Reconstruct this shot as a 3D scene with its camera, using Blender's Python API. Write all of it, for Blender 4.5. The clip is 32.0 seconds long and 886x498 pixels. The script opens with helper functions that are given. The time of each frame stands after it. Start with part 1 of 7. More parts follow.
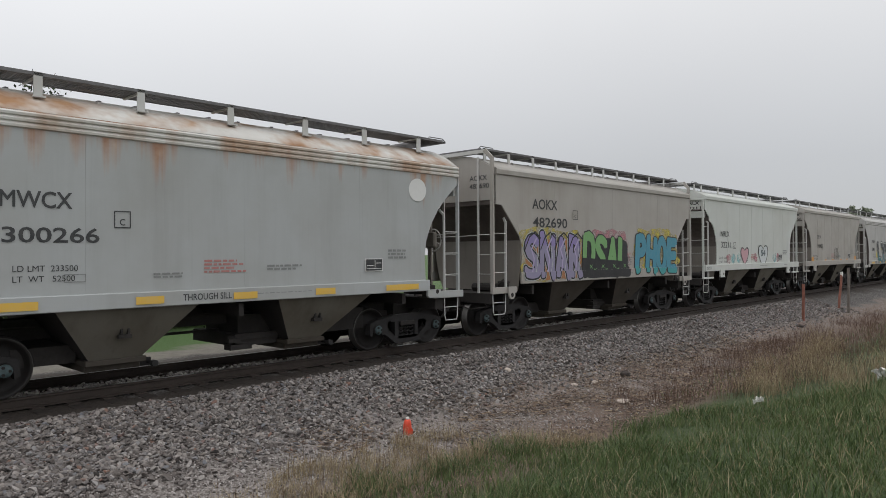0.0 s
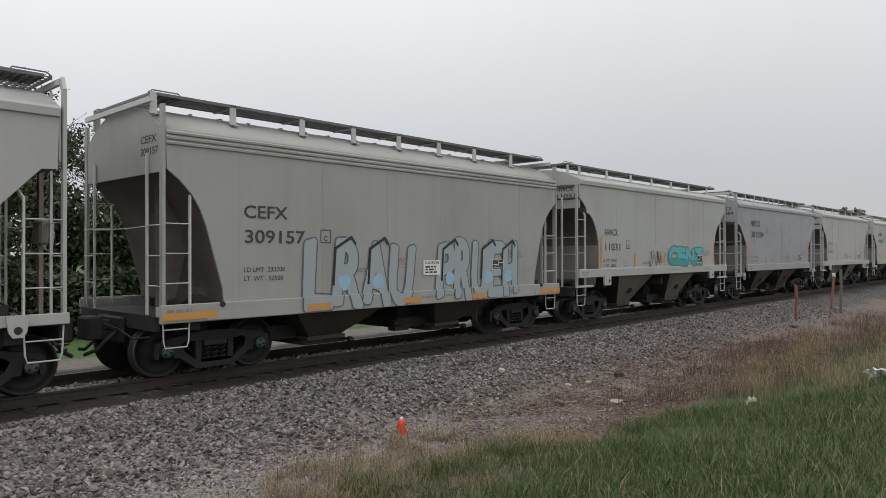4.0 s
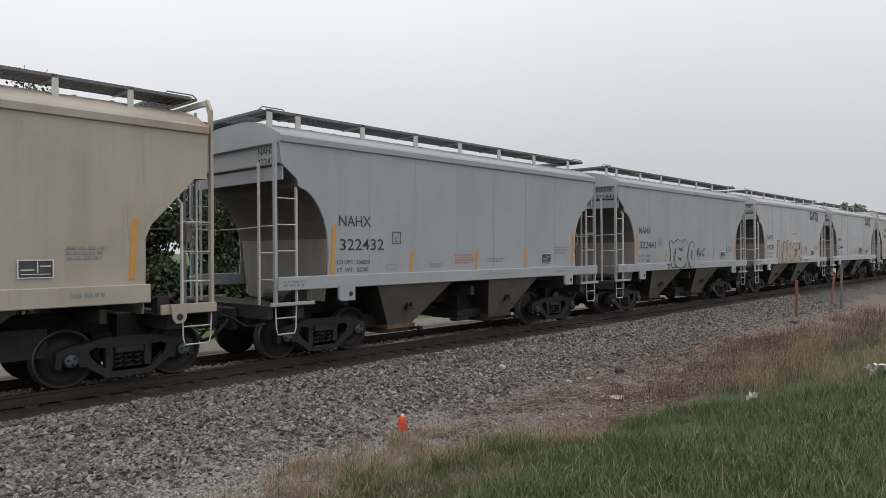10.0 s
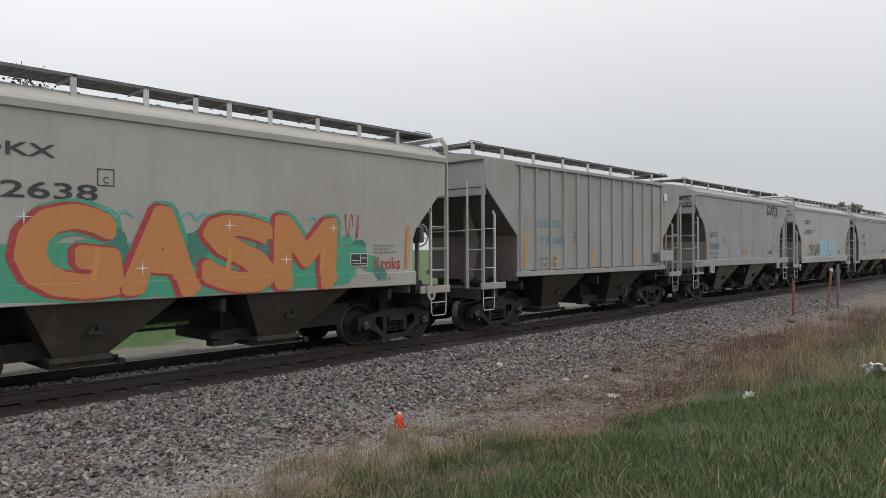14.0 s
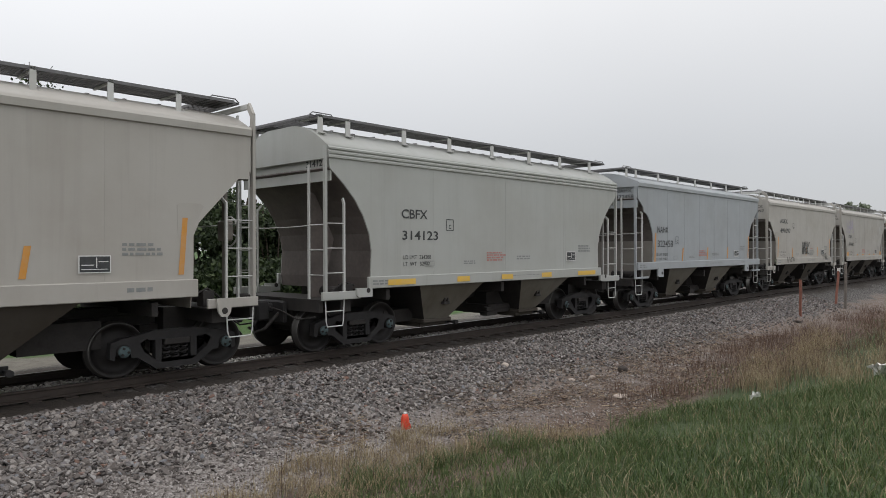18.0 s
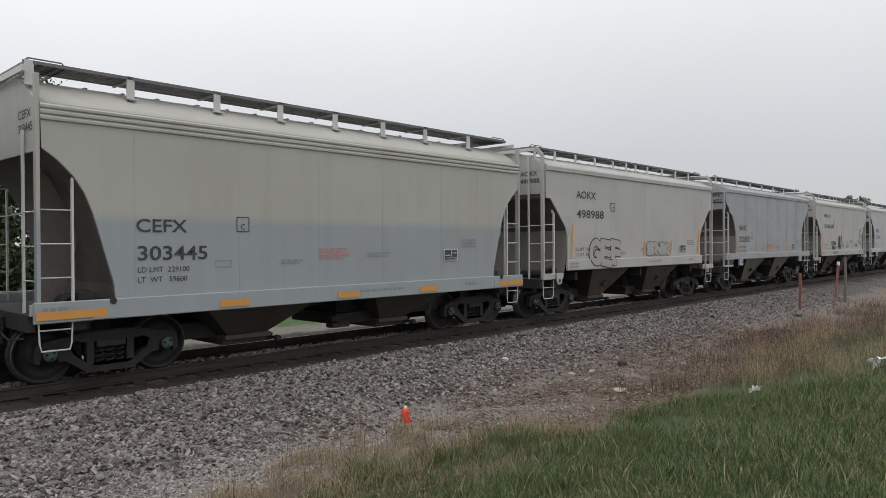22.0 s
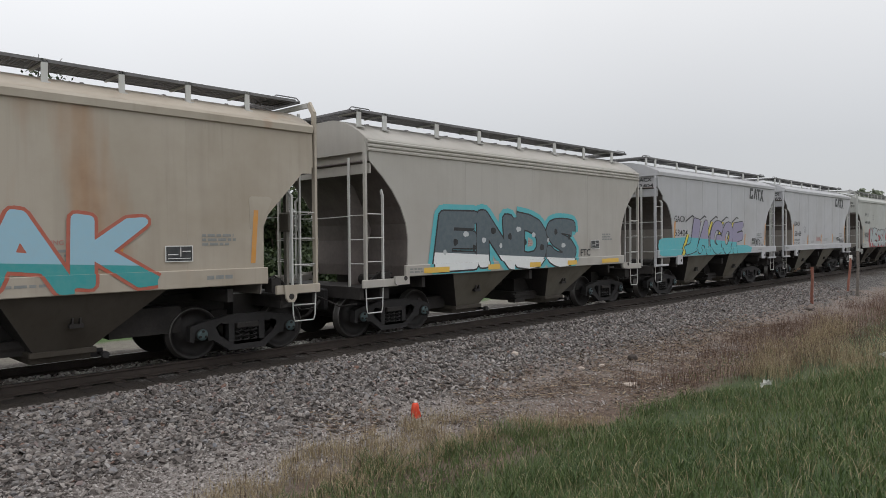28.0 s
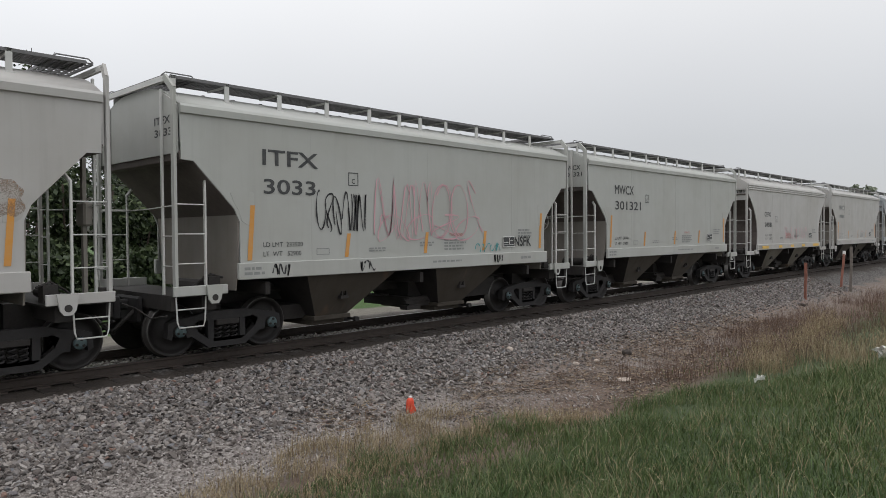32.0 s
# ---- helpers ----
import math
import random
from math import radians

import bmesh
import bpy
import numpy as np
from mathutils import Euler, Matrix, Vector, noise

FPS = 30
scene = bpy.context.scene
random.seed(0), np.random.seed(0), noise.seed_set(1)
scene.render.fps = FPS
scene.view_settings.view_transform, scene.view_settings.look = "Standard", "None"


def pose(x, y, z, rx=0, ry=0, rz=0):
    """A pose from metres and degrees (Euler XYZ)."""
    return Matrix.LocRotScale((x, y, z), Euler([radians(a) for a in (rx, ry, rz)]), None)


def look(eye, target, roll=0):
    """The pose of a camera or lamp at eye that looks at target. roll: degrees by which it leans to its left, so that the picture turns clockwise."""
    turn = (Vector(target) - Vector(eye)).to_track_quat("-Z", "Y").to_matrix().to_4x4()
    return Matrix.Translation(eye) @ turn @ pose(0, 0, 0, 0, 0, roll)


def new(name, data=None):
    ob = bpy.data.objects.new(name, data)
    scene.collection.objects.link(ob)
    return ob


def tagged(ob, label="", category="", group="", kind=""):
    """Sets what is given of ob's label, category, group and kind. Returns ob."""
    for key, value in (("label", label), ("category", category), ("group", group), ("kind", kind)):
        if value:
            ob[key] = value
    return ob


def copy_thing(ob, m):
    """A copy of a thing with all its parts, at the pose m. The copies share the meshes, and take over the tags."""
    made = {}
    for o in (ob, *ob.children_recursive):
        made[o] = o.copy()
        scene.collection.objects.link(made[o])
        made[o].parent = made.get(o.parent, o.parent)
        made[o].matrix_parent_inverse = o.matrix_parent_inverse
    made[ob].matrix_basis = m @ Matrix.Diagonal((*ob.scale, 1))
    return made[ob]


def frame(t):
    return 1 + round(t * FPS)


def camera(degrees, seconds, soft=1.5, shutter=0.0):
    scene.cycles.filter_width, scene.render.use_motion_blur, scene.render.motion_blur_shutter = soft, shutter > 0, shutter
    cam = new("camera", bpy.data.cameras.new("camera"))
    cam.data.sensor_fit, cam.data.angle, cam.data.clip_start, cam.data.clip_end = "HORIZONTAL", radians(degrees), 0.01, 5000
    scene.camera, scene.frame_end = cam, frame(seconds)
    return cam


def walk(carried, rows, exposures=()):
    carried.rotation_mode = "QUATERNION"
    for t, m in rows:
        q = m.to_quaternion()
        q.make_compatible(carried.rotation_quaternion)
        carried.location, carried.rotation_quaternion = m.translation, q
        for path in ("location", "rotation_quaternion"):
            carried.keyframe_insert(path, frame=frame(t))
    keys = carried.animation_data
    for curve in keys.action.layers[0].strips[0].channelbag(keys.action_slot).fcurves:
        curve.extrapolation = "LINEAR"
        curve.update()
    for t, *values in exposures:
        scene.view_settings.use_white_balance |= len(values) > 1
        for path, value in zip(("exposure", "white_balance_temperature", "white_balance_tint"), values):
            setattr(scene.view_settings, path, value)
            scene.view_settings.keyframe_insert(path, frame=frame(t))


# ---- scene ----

# ---------------------------------------------------------------- camera
EYE = (0.0, -12.39, 2.075)
TURNS = [
(0, 90.448, 0.311, -46.803), (0.5, 90.438, 0.308, -46.897), (1, 90.362, 0.285, -46.945), (1.5, 90.376, 0.31, -47.024),
(2, 90.378, 0.28, -47.098), (2.5, 90.376, 0.301, -47.133), (3, 90.411, 0.347, -47.096), (3.5, 90.48, 0.334, -47.168),
(4, 90.446, 0.174, -47.27), (4.5, 90.481, 0.184, -47.252), (6.5, 90.49, 0.315, -47.21), (7, 90.486, 0.346, -47.222),
(7.5, 90.429, 0.3, -47.243), (8, 90.41, 0.384, -47.26), (8.5, 90.303, 0.378, -47.414), (9, 90.253, 0.346, -47.381),
(9.5, 90.217, 0.343, -47.298), (10, 90.202, 0.393, -47.244), (10.5, 90.15, 0.387, -47.341), (11, 90.21, 0.348, -47.172),
(11.5, 90.223, 0.26, -47.278), (12, 90.119, 0.216, -47.373), (12.5, 90.081, 0.272, -47.433), (13, 90.029, 0.24, -47.414),
(13.5, 90.074, 0.252, -47.443), (14, 90.037, 0.19, -47.441), (14.5, 90.039, 0.222, -47.385), (15, 90.141, 0.265, -47.195),
(15.5, 90.094, 0.312, -47.069), (17.5, 89.97, 0.199, -46.971), (18, 90.028, 0.167, -46.972), (18.5, 90.042, 0.09, -46.993),
(19, 90.094, 0.17, -46.978), (19.5, 89.979, 0.179, -47.098), (20, 89.927, 0.195, -47.113), (20.5, 90.045, 0.312, -47.052),
(21, 89.999, 0.251, -47.053), (21.5, 89.785, 0.271, -47.068), (22, 89.586, 0.294, -46.987), (22.5, 89.504, 0.393, -46.845),
(23, 89.44, 0.515, -46.74), (23.5, 89.354, 0.457, -46.732), (24, 89.238, 0.372, -46.853), (24.5, 89.226, 0.427, -46.937),
(25, 89.172, 0.387, -46.941), (25.5, 89.103, 0.331, -46.988), (26, 89.245, 0.315, -46.97), (26.5, 89.234, 0.318, -47.037),
(28.5, 89.119, 0.516, -46.06), (29, 89.063, 0.514, -46.128), (29.5, 89.064, 0.52, -46.247), (30, 88.978, 0.41, -46.413),
(30.5, 88.976, 0.399, -46.473), (31, 88.769, 0.371, -46.505), (31.5, 88.696, 0.38, -46.561), (32, 88.767, 0.423, -46.624)
]
cam = camera(64.85, 32.0, 0.7)
walk(cam, [(t, pose(*EYE, rx, ry, rz)) for t, rx, ry, rz in TURNS], [(0.0, -0.12), (3.0, -0.10), (8.0, -0.03), (14.0, 0.0), (32.0, 0.02)])

# ---------------------------------------------------------------- world and light
scene.view_settings.exposure = 0.0


def overcast_world():
    w = bpy.data.worlds.new("world")
    scene.world = w
    w.use_nodes = True
    nt = w.node_tree
    nt.nodes.clear()
    N, L = nt.nodes.new, nt.links.new
    tc = N("ShaderNodeTexCoord")
    sep = N("ShaderNodeSeparateXYZ")
    L(tc.outputs["Generated"], sep.inputs[0])
    ramp = N("ShaderNodeValToRGB")
    ramp.color_ramp.elements[0].position, ramp.color_ramp.elements[0].color = 0.0, (0.545, 0.555, 0.58, 1)
    ramp.color_ramp.elements[1].position, ramp.color_ramp.elements[1].color = 0.34, (0.93, 0.93, 0.935, 1)
    e = ramp.color_ramp.elements.new(0.8)
    e.color = (1.22, 1.22, 1.23, 1)
    e = ramp.color_ramp.elements.new(0.12)
    e.color = (0.625, 0.632, 0.65, 1)
    L(sep.outputs["Z"], ramp.inputs[0])
    # broad soft brightening of the cloud deck away from the line of the track
    clouds = N("ShaderNodeTexNoise")
    clouds.inputs["Scale"].default_value, clouds.inputs["Detail"].default_value = 1.6, 3.0
    L(tc.outputs["Generated"], clouds.inputs["Vector"])
    side = N("ShaderNodeMath")
    side.operation, side.inputs[1].default_value = "MULTIPLY_ADD", -0.16
    side.inputs[2].default_value = 1.06
    L(sep.outputs["X"], side.inputs[0])
    cl = N("ShaderNodeMath")
    cl.operation, cl.inputs[1].default_value, cl.inputs[2].default_value = "MULTIPLY_ADD", 0.14, 0.93
    L(clouds.outputs["Fac"], cl.inputs[0])
    k = N("ShaderNodeMath")
    k.operation = "MULTIPLY"
    L(side.outputs[0], k.inputs[0]), L(cl.outputs[0], k.inputs[1])
    sky = N("ShaderNodeTexSky")
    sky.sky_type, sky.sun_disc = "NISHITA", False
    sky.sun_elevation, sky.sun_rotation = radians(81), radians(310)
    mix = N("ShaderNodeMix")
    mix.data_type, mix.inputs[0].default_value = "RGBA", 0.012
    L(ramp.outputs[0], mix.inputs[6]), L(sky.outputs[0], mix.inputs[7])
    mul = N("ShaderNodeVectorMath")
    mul.operation = "SCALE"
    L(mix.outputs[2], mul.inputs[0]), L(k.outputs[0], mul.inputs["Scale"])
    bg = N("ShaderNodeBackground")
    bg.inputs[1].default_value = 1.0
    L(mul.outputs[0], bg.inputs[0])
    L(bg.outputs[0], N("ShaderNodeOutputWorld").inputs[0])


overcast_world()
sun = new("sun", bpy.data.lights.new("sun", "SUN"))
sun.data.energy, sun.data.angle, sun.data.color = 0.42, radians(50), (1.0, 0.97, 0.94)
sun.matrix_world = look((0, 0, 0), (0.12, -0.10, -1.0))

# ---------------------------------------------------------------- materials
MATS = {}


def material(name, rough=0.6, metal=0.0):
    m = bpy.data.materials.new(name)
    m.use_nodes = True
    b = m.node_tree.nodes["Principled BSDF"]
    b.inputs["Roughness"].default_value, b.inputs["Metallic"].default_value = rough, metal
    return m, m.node_tree, b


def coords(nt, scale=(1, 1, 1), spread=0.0):
    """Object coordinates, shifted from object to object."""
    tc, mp = nt.nodes.new("ShaderNodeTexCoord"), nt.nodes.new("ShaderNodeMapping")
    mp.inputs["Scale"].default_value = scale
    nt.links.new(tc.outputs["Object"], mp.inputs["Vector"])
    if spread:
        oi, mu = nt.nodes.new("ShaderNodeObjectInfo"), nt.nodes.new("ShaderNodeMath")
        mu.operation, mu.inputs[1].default_value = "MULTIPLY", spread
        nt.links.new(oi.outputs["Random"], mu.inputs[0])
        nt.links.new(mu.outputs[0], mp.inputs["Location"])
    return mp.outputs[0]


def noise_tex(nt, vec, scale, detail=4.0, rough=0.6):
    n = nt.nodes.new("ShaderNodeTexNoise")
    n.inputs["Scale"].default_value, n.inputs["Detail"].default_value, n.inputs["Roughness"].default_value = scale, detail, rough
    nt.links.new(vec, n.inputs["Vector"])
    return n.outputs["Fac"]


def ramp(nt, fac, *stops):
    r = nt.nodes.new("ShaderNodeValToRGB")
    el = r.color_ramp.elements
    while len(el) < len(stops):
        el.new(0.5)
    for e, (p, c) in zip(el, stops):
        e.position = p
        e.color = (*c, 1) if isinstance(c, tuple) else (c, c, c, 1)
    nt.links.new(fac, r.inputs[0])
    return r.outputs[0]


def mixed(nt, fac, a, b, how="MIX"):
    m = nt.nodes.new("ShaderNodeMix")
    m.data_type, m.blend_type = "RGBA", how
    for sock, v in ((m.inputs[0], fac), (m.inputs[6], a), (m.inputs[7], b)):
        if isinstance(v, (int, float)):
            sock.default_value = v
        elif isinstance(v, tuple):
            sock.default_value = (*v, 1)
        else:
            nt.links.new(v, sock)
    return m.outputs[2]


def bump(nt, b, height, strength=0.3, dist=0.01):
    n = nt.nodes.new("ShaderNodeBump")
    n.inputs["Strength"].default_value, n.inputs["Distance"].default_value = strength, dist
    nt.links.new(height, n.inputs["Height"])
    nt.links.new(n.outputs[0], b.inputs["Normal"])


def plain(name, colour, rough=0.6, metal=0.0, vary=0.25, scale=6.0, bumps=0.15):
    """A surface of one colour with grain and stains at two scales."""
    if name in MATS:
        return MATS[name]
    m, nt, b = material(name, rough, metal)
    v = coords(nt, spread=30.0)
    a, c = noise_tex(nt, v, scale), noise_tex(nt, v, scale * 9, 3.0)
    lo, hi = tuple(x * (1 - vary) for x in colour), tuple(min(1, x * (1 + vary)) for x in colour)
    col = mixed(nt, 0.35, ramp(nt, a, (0.3, lo), (0.7, hi)), ramp(nt, c, (0.3, lo), (0.7, hi)))
    nt.links.new(col, b.inputs["Base Color"])
    if bumps:
        bump(nt, b, c, bumps, 0.006)
    MATS[name] = m
    return m


def car_paint(name, colour, dirt=0.35, rust=0.0, low=None, rough=0.55, runs=0.0):
    """Weathered freight-car paint: run-off streaks, dust film, and rust where it has broken through."""
    if name in MATS:
        return MATS[name]
    m, nt, b = material(name, rough)
    b.inputs["Specular IOR Level"].default_value = 0.22
    v = coords(nt, spread=40.0)
    stretched = coords(nt, (2.2, 2.2, 0.16), 40.0)
    fine = coords(nt, (7.0, 7.0, 0.35), 40.0)
    col = tuple(colour)
    if low:
        sep = nt.nodes.new("ShaderNodeSeparateXYZ")
        tc = nt.nodes.new("ShaderNodeTexCoord")
        nt.links.new(tc.outputs["Object"], sep.inputs[0])
        z = nt.nodes.new("ShaderNodeMath")
        z.operation, z.inputs[1].default_value, z.inputs[2].default_value = "MULTIPLY_ADD", 0.25, -0.1
        nt.links.new(sep.outputs["Z"], z.inputs[0])
        col = ramp(nt, z.outputs[0], (0.50, tuple(low)), (0.545, tuple(colour)))
    # dirt tone for the blotches and streaks
    darker_tone = tuple(c * k for c, k in zip(colour, (0.62, 0.56, 0.47)))
    blotch = ramp(nt, noise_tex(nt, v, 0.55, 5.0), (0.42, 0.0), (0.75, dirt))
    col = mixed(nt, blotch, col, darker_tone)
    streak = ramp(nt, noise_tex(nt, stretched, 1.0, 5.0), (0.5, 0.0), (0.80, dirt * 0.55))
    col = mixed(nt, streak, col, tuple(c * 0.6 for c in darker_tone))
    thin = ramp(nt, noise_tex(nt, fine, 1.0, 3.0), (0.58, 0.0), (0.78, dirt * 0.30))
    col = mixed(nt, thin, col, tuple(c * 0.45 for c in darker_tone))
    if rust:
        edge = 0.62 - 0.3 * rust
        rs = ramp(nt, noise_tex(nt, coords(nt, (0.85, 0.85, 0.12), 40.0), 1.0, 4.0, 0.6), (edge, 0.0), (edge + 0.2, min(1.0, 0.55 + rust)))
        tone = ramp(nt, noise_tex(nt, v, 3.0), (0.3, (0.29, 0.145, 0.068)), (0.7, (0.40, 0.235, 0.125)))
        col = mixed(nt, rs, col, tone)
    if runs:
        # rust that has run down from the eaves in tongues of uneven length
        sep2, tc2 = nt.nodes.new("ShaderNodeSeparateXYZ"), nt.nodes.new("ShaderNodeTexCoord")
        nt.links.new(tc2.outputs["Object"], sep2.inputs[0])
        hgt = nt.nodes.new("ShaderNodeMapRange")
        hgt.inputs[1].default_value, hgt.inputs[2].default_value = 2.7, 4.1
        nt.links.new(sep2.outputs["Z"], hgt.inputs[0])
        tongue = noise_tex(nt, coords(nt, (2.6, 2.6, 0.10), 40.0), 1.0, 4.0, 0.65)
        add = nt.nodes.new("ShaderNodeMath")
        add.operation, add.inputs[1].default_value = "MULTIPLY_ADD", 0.42
        nt.links.new(hgt.outputs[0], add.inputs[0]), nt.links.new(tongue, add.inputs[2])
        m2 = ramp(nt, add.outputs[0], (0.80, 0.0), (0.98, runs))
        col = mixed(nt, m2, col, ramp(nt, noise_tex(nt, v, 4.0), (0.3, (0.33, 0.15, 0.075)), (0.7, (0.50, 0.33, 0.22))))
    nt.links.new(col, b.inputs["Base Color"])
    r = ramp(nt, noise_tex(nt, v, 2.0), (0.3, rough - 0.12), (0.7, rough + 0.15))
    nt.links.new(r, b.inputs["Roughness"])
    bump(nt, b, noise_tex(nt, v, 1.3, 2.0), 0.12, 0.03)
    MATS[name] = m
    return m


def flat_paint(name, colour, wear=0.3, rough=0.55):
    """Lettering and sprayed paint, thinned here and there."""
    if name in MATS:
        return MATS[name]
    m, nt, b = material(name, rough)
    v = coords(nt, spread=20.0)
    f = ramp(nt, noise_tex(nt, v, 9.0, 5.0), (0.35, 0.0), (0.8, wear))
    g = ramp(nt, noise_tex(nt, v, 1.2, 3.0), (0.35, 0.0), (0.8, wear))
    col = mixed(nt, f, tuple(colour), (0.42, 0.41, 0.38))
    col = mixed(nt, g, col, tuple(min(1, c * 0.7 + 0.08) for c in colour))
    nt.links.new(col, b.inputs["Base Color"])
    MATS[name] = m
    return m


WHITE = car_paint("paint_white", (0.449, 0.440, 0.427), 0.30)
PALE = car_paint("paint_pale_green_grey", (0.420, 0.427, 0.407), 0.28)
CREAM = car_paint("paint_cream", (0.427, 0.407, 0.376), 0.34)
MINT = car_paint("paint_mint_white", (0.57, 0.59, 0.56), 0.2)
BEIGE = car_paint("paint_beige", (0.400, 0.380, 0.352), 0.36)
BLUEGREY = car_paint("paint_blue_grey", (0.363, 0.383, 0.400), 0.26)
GREY = car_paint("paint_grey", (0.347, 0.356, 0.372), 0.34)
TAN = car_paint("paint_tan_stained", (0.427, 0.380, 0.320), 0.5, 0.22)
RUSTY = car_paint("paint_rust_streaked", (0.40, 0.385, 0.35), 0.5, 0.70)
STREAKED = car_paint("paint_pale_rust_runs", (0.427, 0.444, 0.444), 0.34, 0.0, None, 0.55, 0.85)
TWOTONE = car_paint("paint_two_tone", (0.420, 0.412, 0.380), 0.25, 0.0, (0.31, 0.34, 0.355))
OLDGREY = car_paint("paint_old_grey", (0.36, 0.36, 0.345), 0.45)
COOL = car_paint("paint_cool_white", (0.455, 0.458, 0.477), 0.24)
DULL = car_paint("paint_dull_cream", (0.368, 0.368, 0.348), 0.30)
SAGE = car_paint("paint_sage_grey", (0.315, 0.315, 0.29), 0.35)
RUSTROOF = car_paint("paint_peeling_roof", (0.62, 0.61, 0.58), 0.4, 0.52)
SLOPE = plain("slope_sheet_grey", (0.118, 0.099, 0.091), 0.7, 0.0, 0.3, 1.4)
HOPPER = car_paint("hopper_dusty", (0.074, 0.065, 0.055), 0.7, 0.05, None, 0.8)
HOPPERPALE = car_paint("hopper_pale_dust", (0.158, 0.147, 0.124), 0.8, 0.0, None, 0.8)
HOPPERDARK = car_paint("hopper_dark_brown", (0.060, 0.052, 0.043), 0.7, 0.0, None, 0.8)
UNDER = plain("underframe_dark", (0.028, 0.0245, 0.023), 0.8, 0.0, 0.4, 3.0, 0.3)
TRUCK = plain("truck_casting", (0.019, 0.0175, 0.018), 0.75, 0.0, 0.4, 5.0, 0.3)
WHEELM = plain("wheel_steel", (0.019, 0.0165, 0.016), 0.6, 0.3, 0.35, 4.0, 0.2)
TREAD = plain("wheel_tread", (0.12, 0.115, 0.11), 0.4, 0.8, 0.15, 4.0, 0.0)
CAPM = plain("bearing_cap", (0.065, 0.10, 0.105), 0.6, 0.0, 0.35, 9.0, 0.1)
GRATING = plain("grating_steel", (0.155, 0.152, 0.155), 0.6, 0.15, 0.25, 6.0, 0.1)
RUSTSPOT = flat_paint("rust_spot", (0.27, 0.12, 0.06), 0.4)
BLACK = flat_paint("stencil_black", (0.028, 0.030, 0.033), 0.12)
FADED = flat_paint("stencil_faded", (0.20, 0.21, 0.21), 0.45)
STENCILRED = flat_paint("stencil_red", (0.45, 0.16, 0.14), 0.5)
STENCILBLUE = flat_paint("stencil_blue", (0.10, 0.27, 0.38), 0.3)
ORANGE = flat_paint("reflective_orange", (0.60, 0.265, 0.035), 0.25)
YELLOW = flat_paint("reflective_yellow", (0.74, 0.46, 0.06), 0.25)
LABELWHITE = flat_paint("label_white", (0.74, 0.74, 0.72), 0.15)
GRAF = {k: flat_paint("spray_" + k, c, 0.05 if max(c) < 0.1 else 0.14, 0.5) for k, c in {
    "black": (0.016, 0.016, 0.019), "slate": (0.08, 0.11, 0.13), "brick": (0.42, 0.10, 0.06), "white": (0.74, 0.76, 0.76), "teal": (0.03, 0.30, 0.31), "aqua": (0.085, 0.42, 0.47),
    "green": (0.05, 0.33, 0.20), "lime": (0.30, 0.50, 0.06), "orange": (0.56, 0.215, 0.06), "red": (0.40, 0.035, 0.04),
    "purple": (0.25, 0.20, 0.42), "lilac": (0.42, 0.36, 0.55), "blue": (0.06, 0.20, 0.42), "sky": (0.30, 0.50, 0.62),
    "pink": (0.58, 0.33, 0.37), "tan": (0.40, 0.32, 0.255), "cream": (0.56, 0.50, 0.44), "steel": (0.47, 0.50, 0.51), "yellow": (0.66, 0.56, 0.06), "silver": (0.46, 0.50, 0.50), "forest": (0.04, 0.20, 0.15),
    "mauve": (0.27, 0.245, 0.37), "leaf": (0.17, 0.37, 0.13), "deep": (0.02, 0.145, 0.175), "sea": (0.05, 0.26, 0.36), "peach": (0.55, 0.44, 0.34), "olive": (0.22, 0.22, 0.09), "viridian": (0.10, 0.25, 0.20), "rust": (0.36, 0.15, 0.05), "denim": (0.17, 0.30, 0.42), "chalk": (0.60, 0.63, 0.64), "bare_cream": (0.375, 0.357, 0.33), "fog": (0.34, 0.385, 0.395), "bare_blue": (0.315, 0.333, 0.348)}.items()}



def mist(name, colour):
    """Overspray: fine droplets with bare paint between them."""
    m, nt, b = material(name, 0.6)
    v = coords(nt, spread=20.0)
    b.inputs["Base Color"].default_value = (*colour, 1)
    cover = mixed(nt, 0.5, noise_tex(nt, v, 70.0, 3.0), noise_tex(nt, v, 3.5, 3.0))
    nt.links.new(ramp(nt, cover, (0.42, 0.0), (0.62, 0.9)), b.inputs["Alpha"])
    return m


GRAF.update({"haze_" + k: mist("overspray_" + k, c) for k, c in {"yellow": (0.62, 0.52, 0.08), "pink": (0.55, 0.24, 0.28), "olive": (0.22, 0.22, 0.09), "black": (0.03, 0.03, 0.035), "teal": (0.04, 0.30, 0.32), "aqua": (0.25, 0.55, 0.58), "rust": (0.30, 0.20, 0.13)}.items()})

# ---------------------------------------------------------------- mesh helpers


def part(name, bm, mat, parent, label=""):
    """Links a bmesh as one mesh object under a thing or a part."""
    me = bpy.data.meshes.new(name)
    bm.to_mesh(me)
    bm.free()
    for mm in (mat if isinstance(mat, (list, tuple)) else [mat]):
        me.materials.append(mm)
    ob = new(name, me)
    ob.parent = parent
    if label:
        ob["label"] = label
    return ob


def smooth(bm):
    for f in bm.faces:
        f.smooth = True
    return bm


def box(bm, x0, x1, y0, y1, z0, z1, mi=0):
    v = [bm.verts.new(p) for p in ((x0, y0, z0), (x1, y0, z0), (x1, y1, z0), (x0, y1, z0), (x0, y0, z1), (x1, y0, z1), (x1, y1, z1), (x0, y1, z1))]
    for q in ((3, 2, 1, 0), (4, 5, 6, 7), (0, 1, 5, 4), (1, 2, 6, 5), (2, 3, 7, 6), (3, 0, 4, 7)):
        bm.faces.new([v[i] for i in q]).material_index = mi
    return v


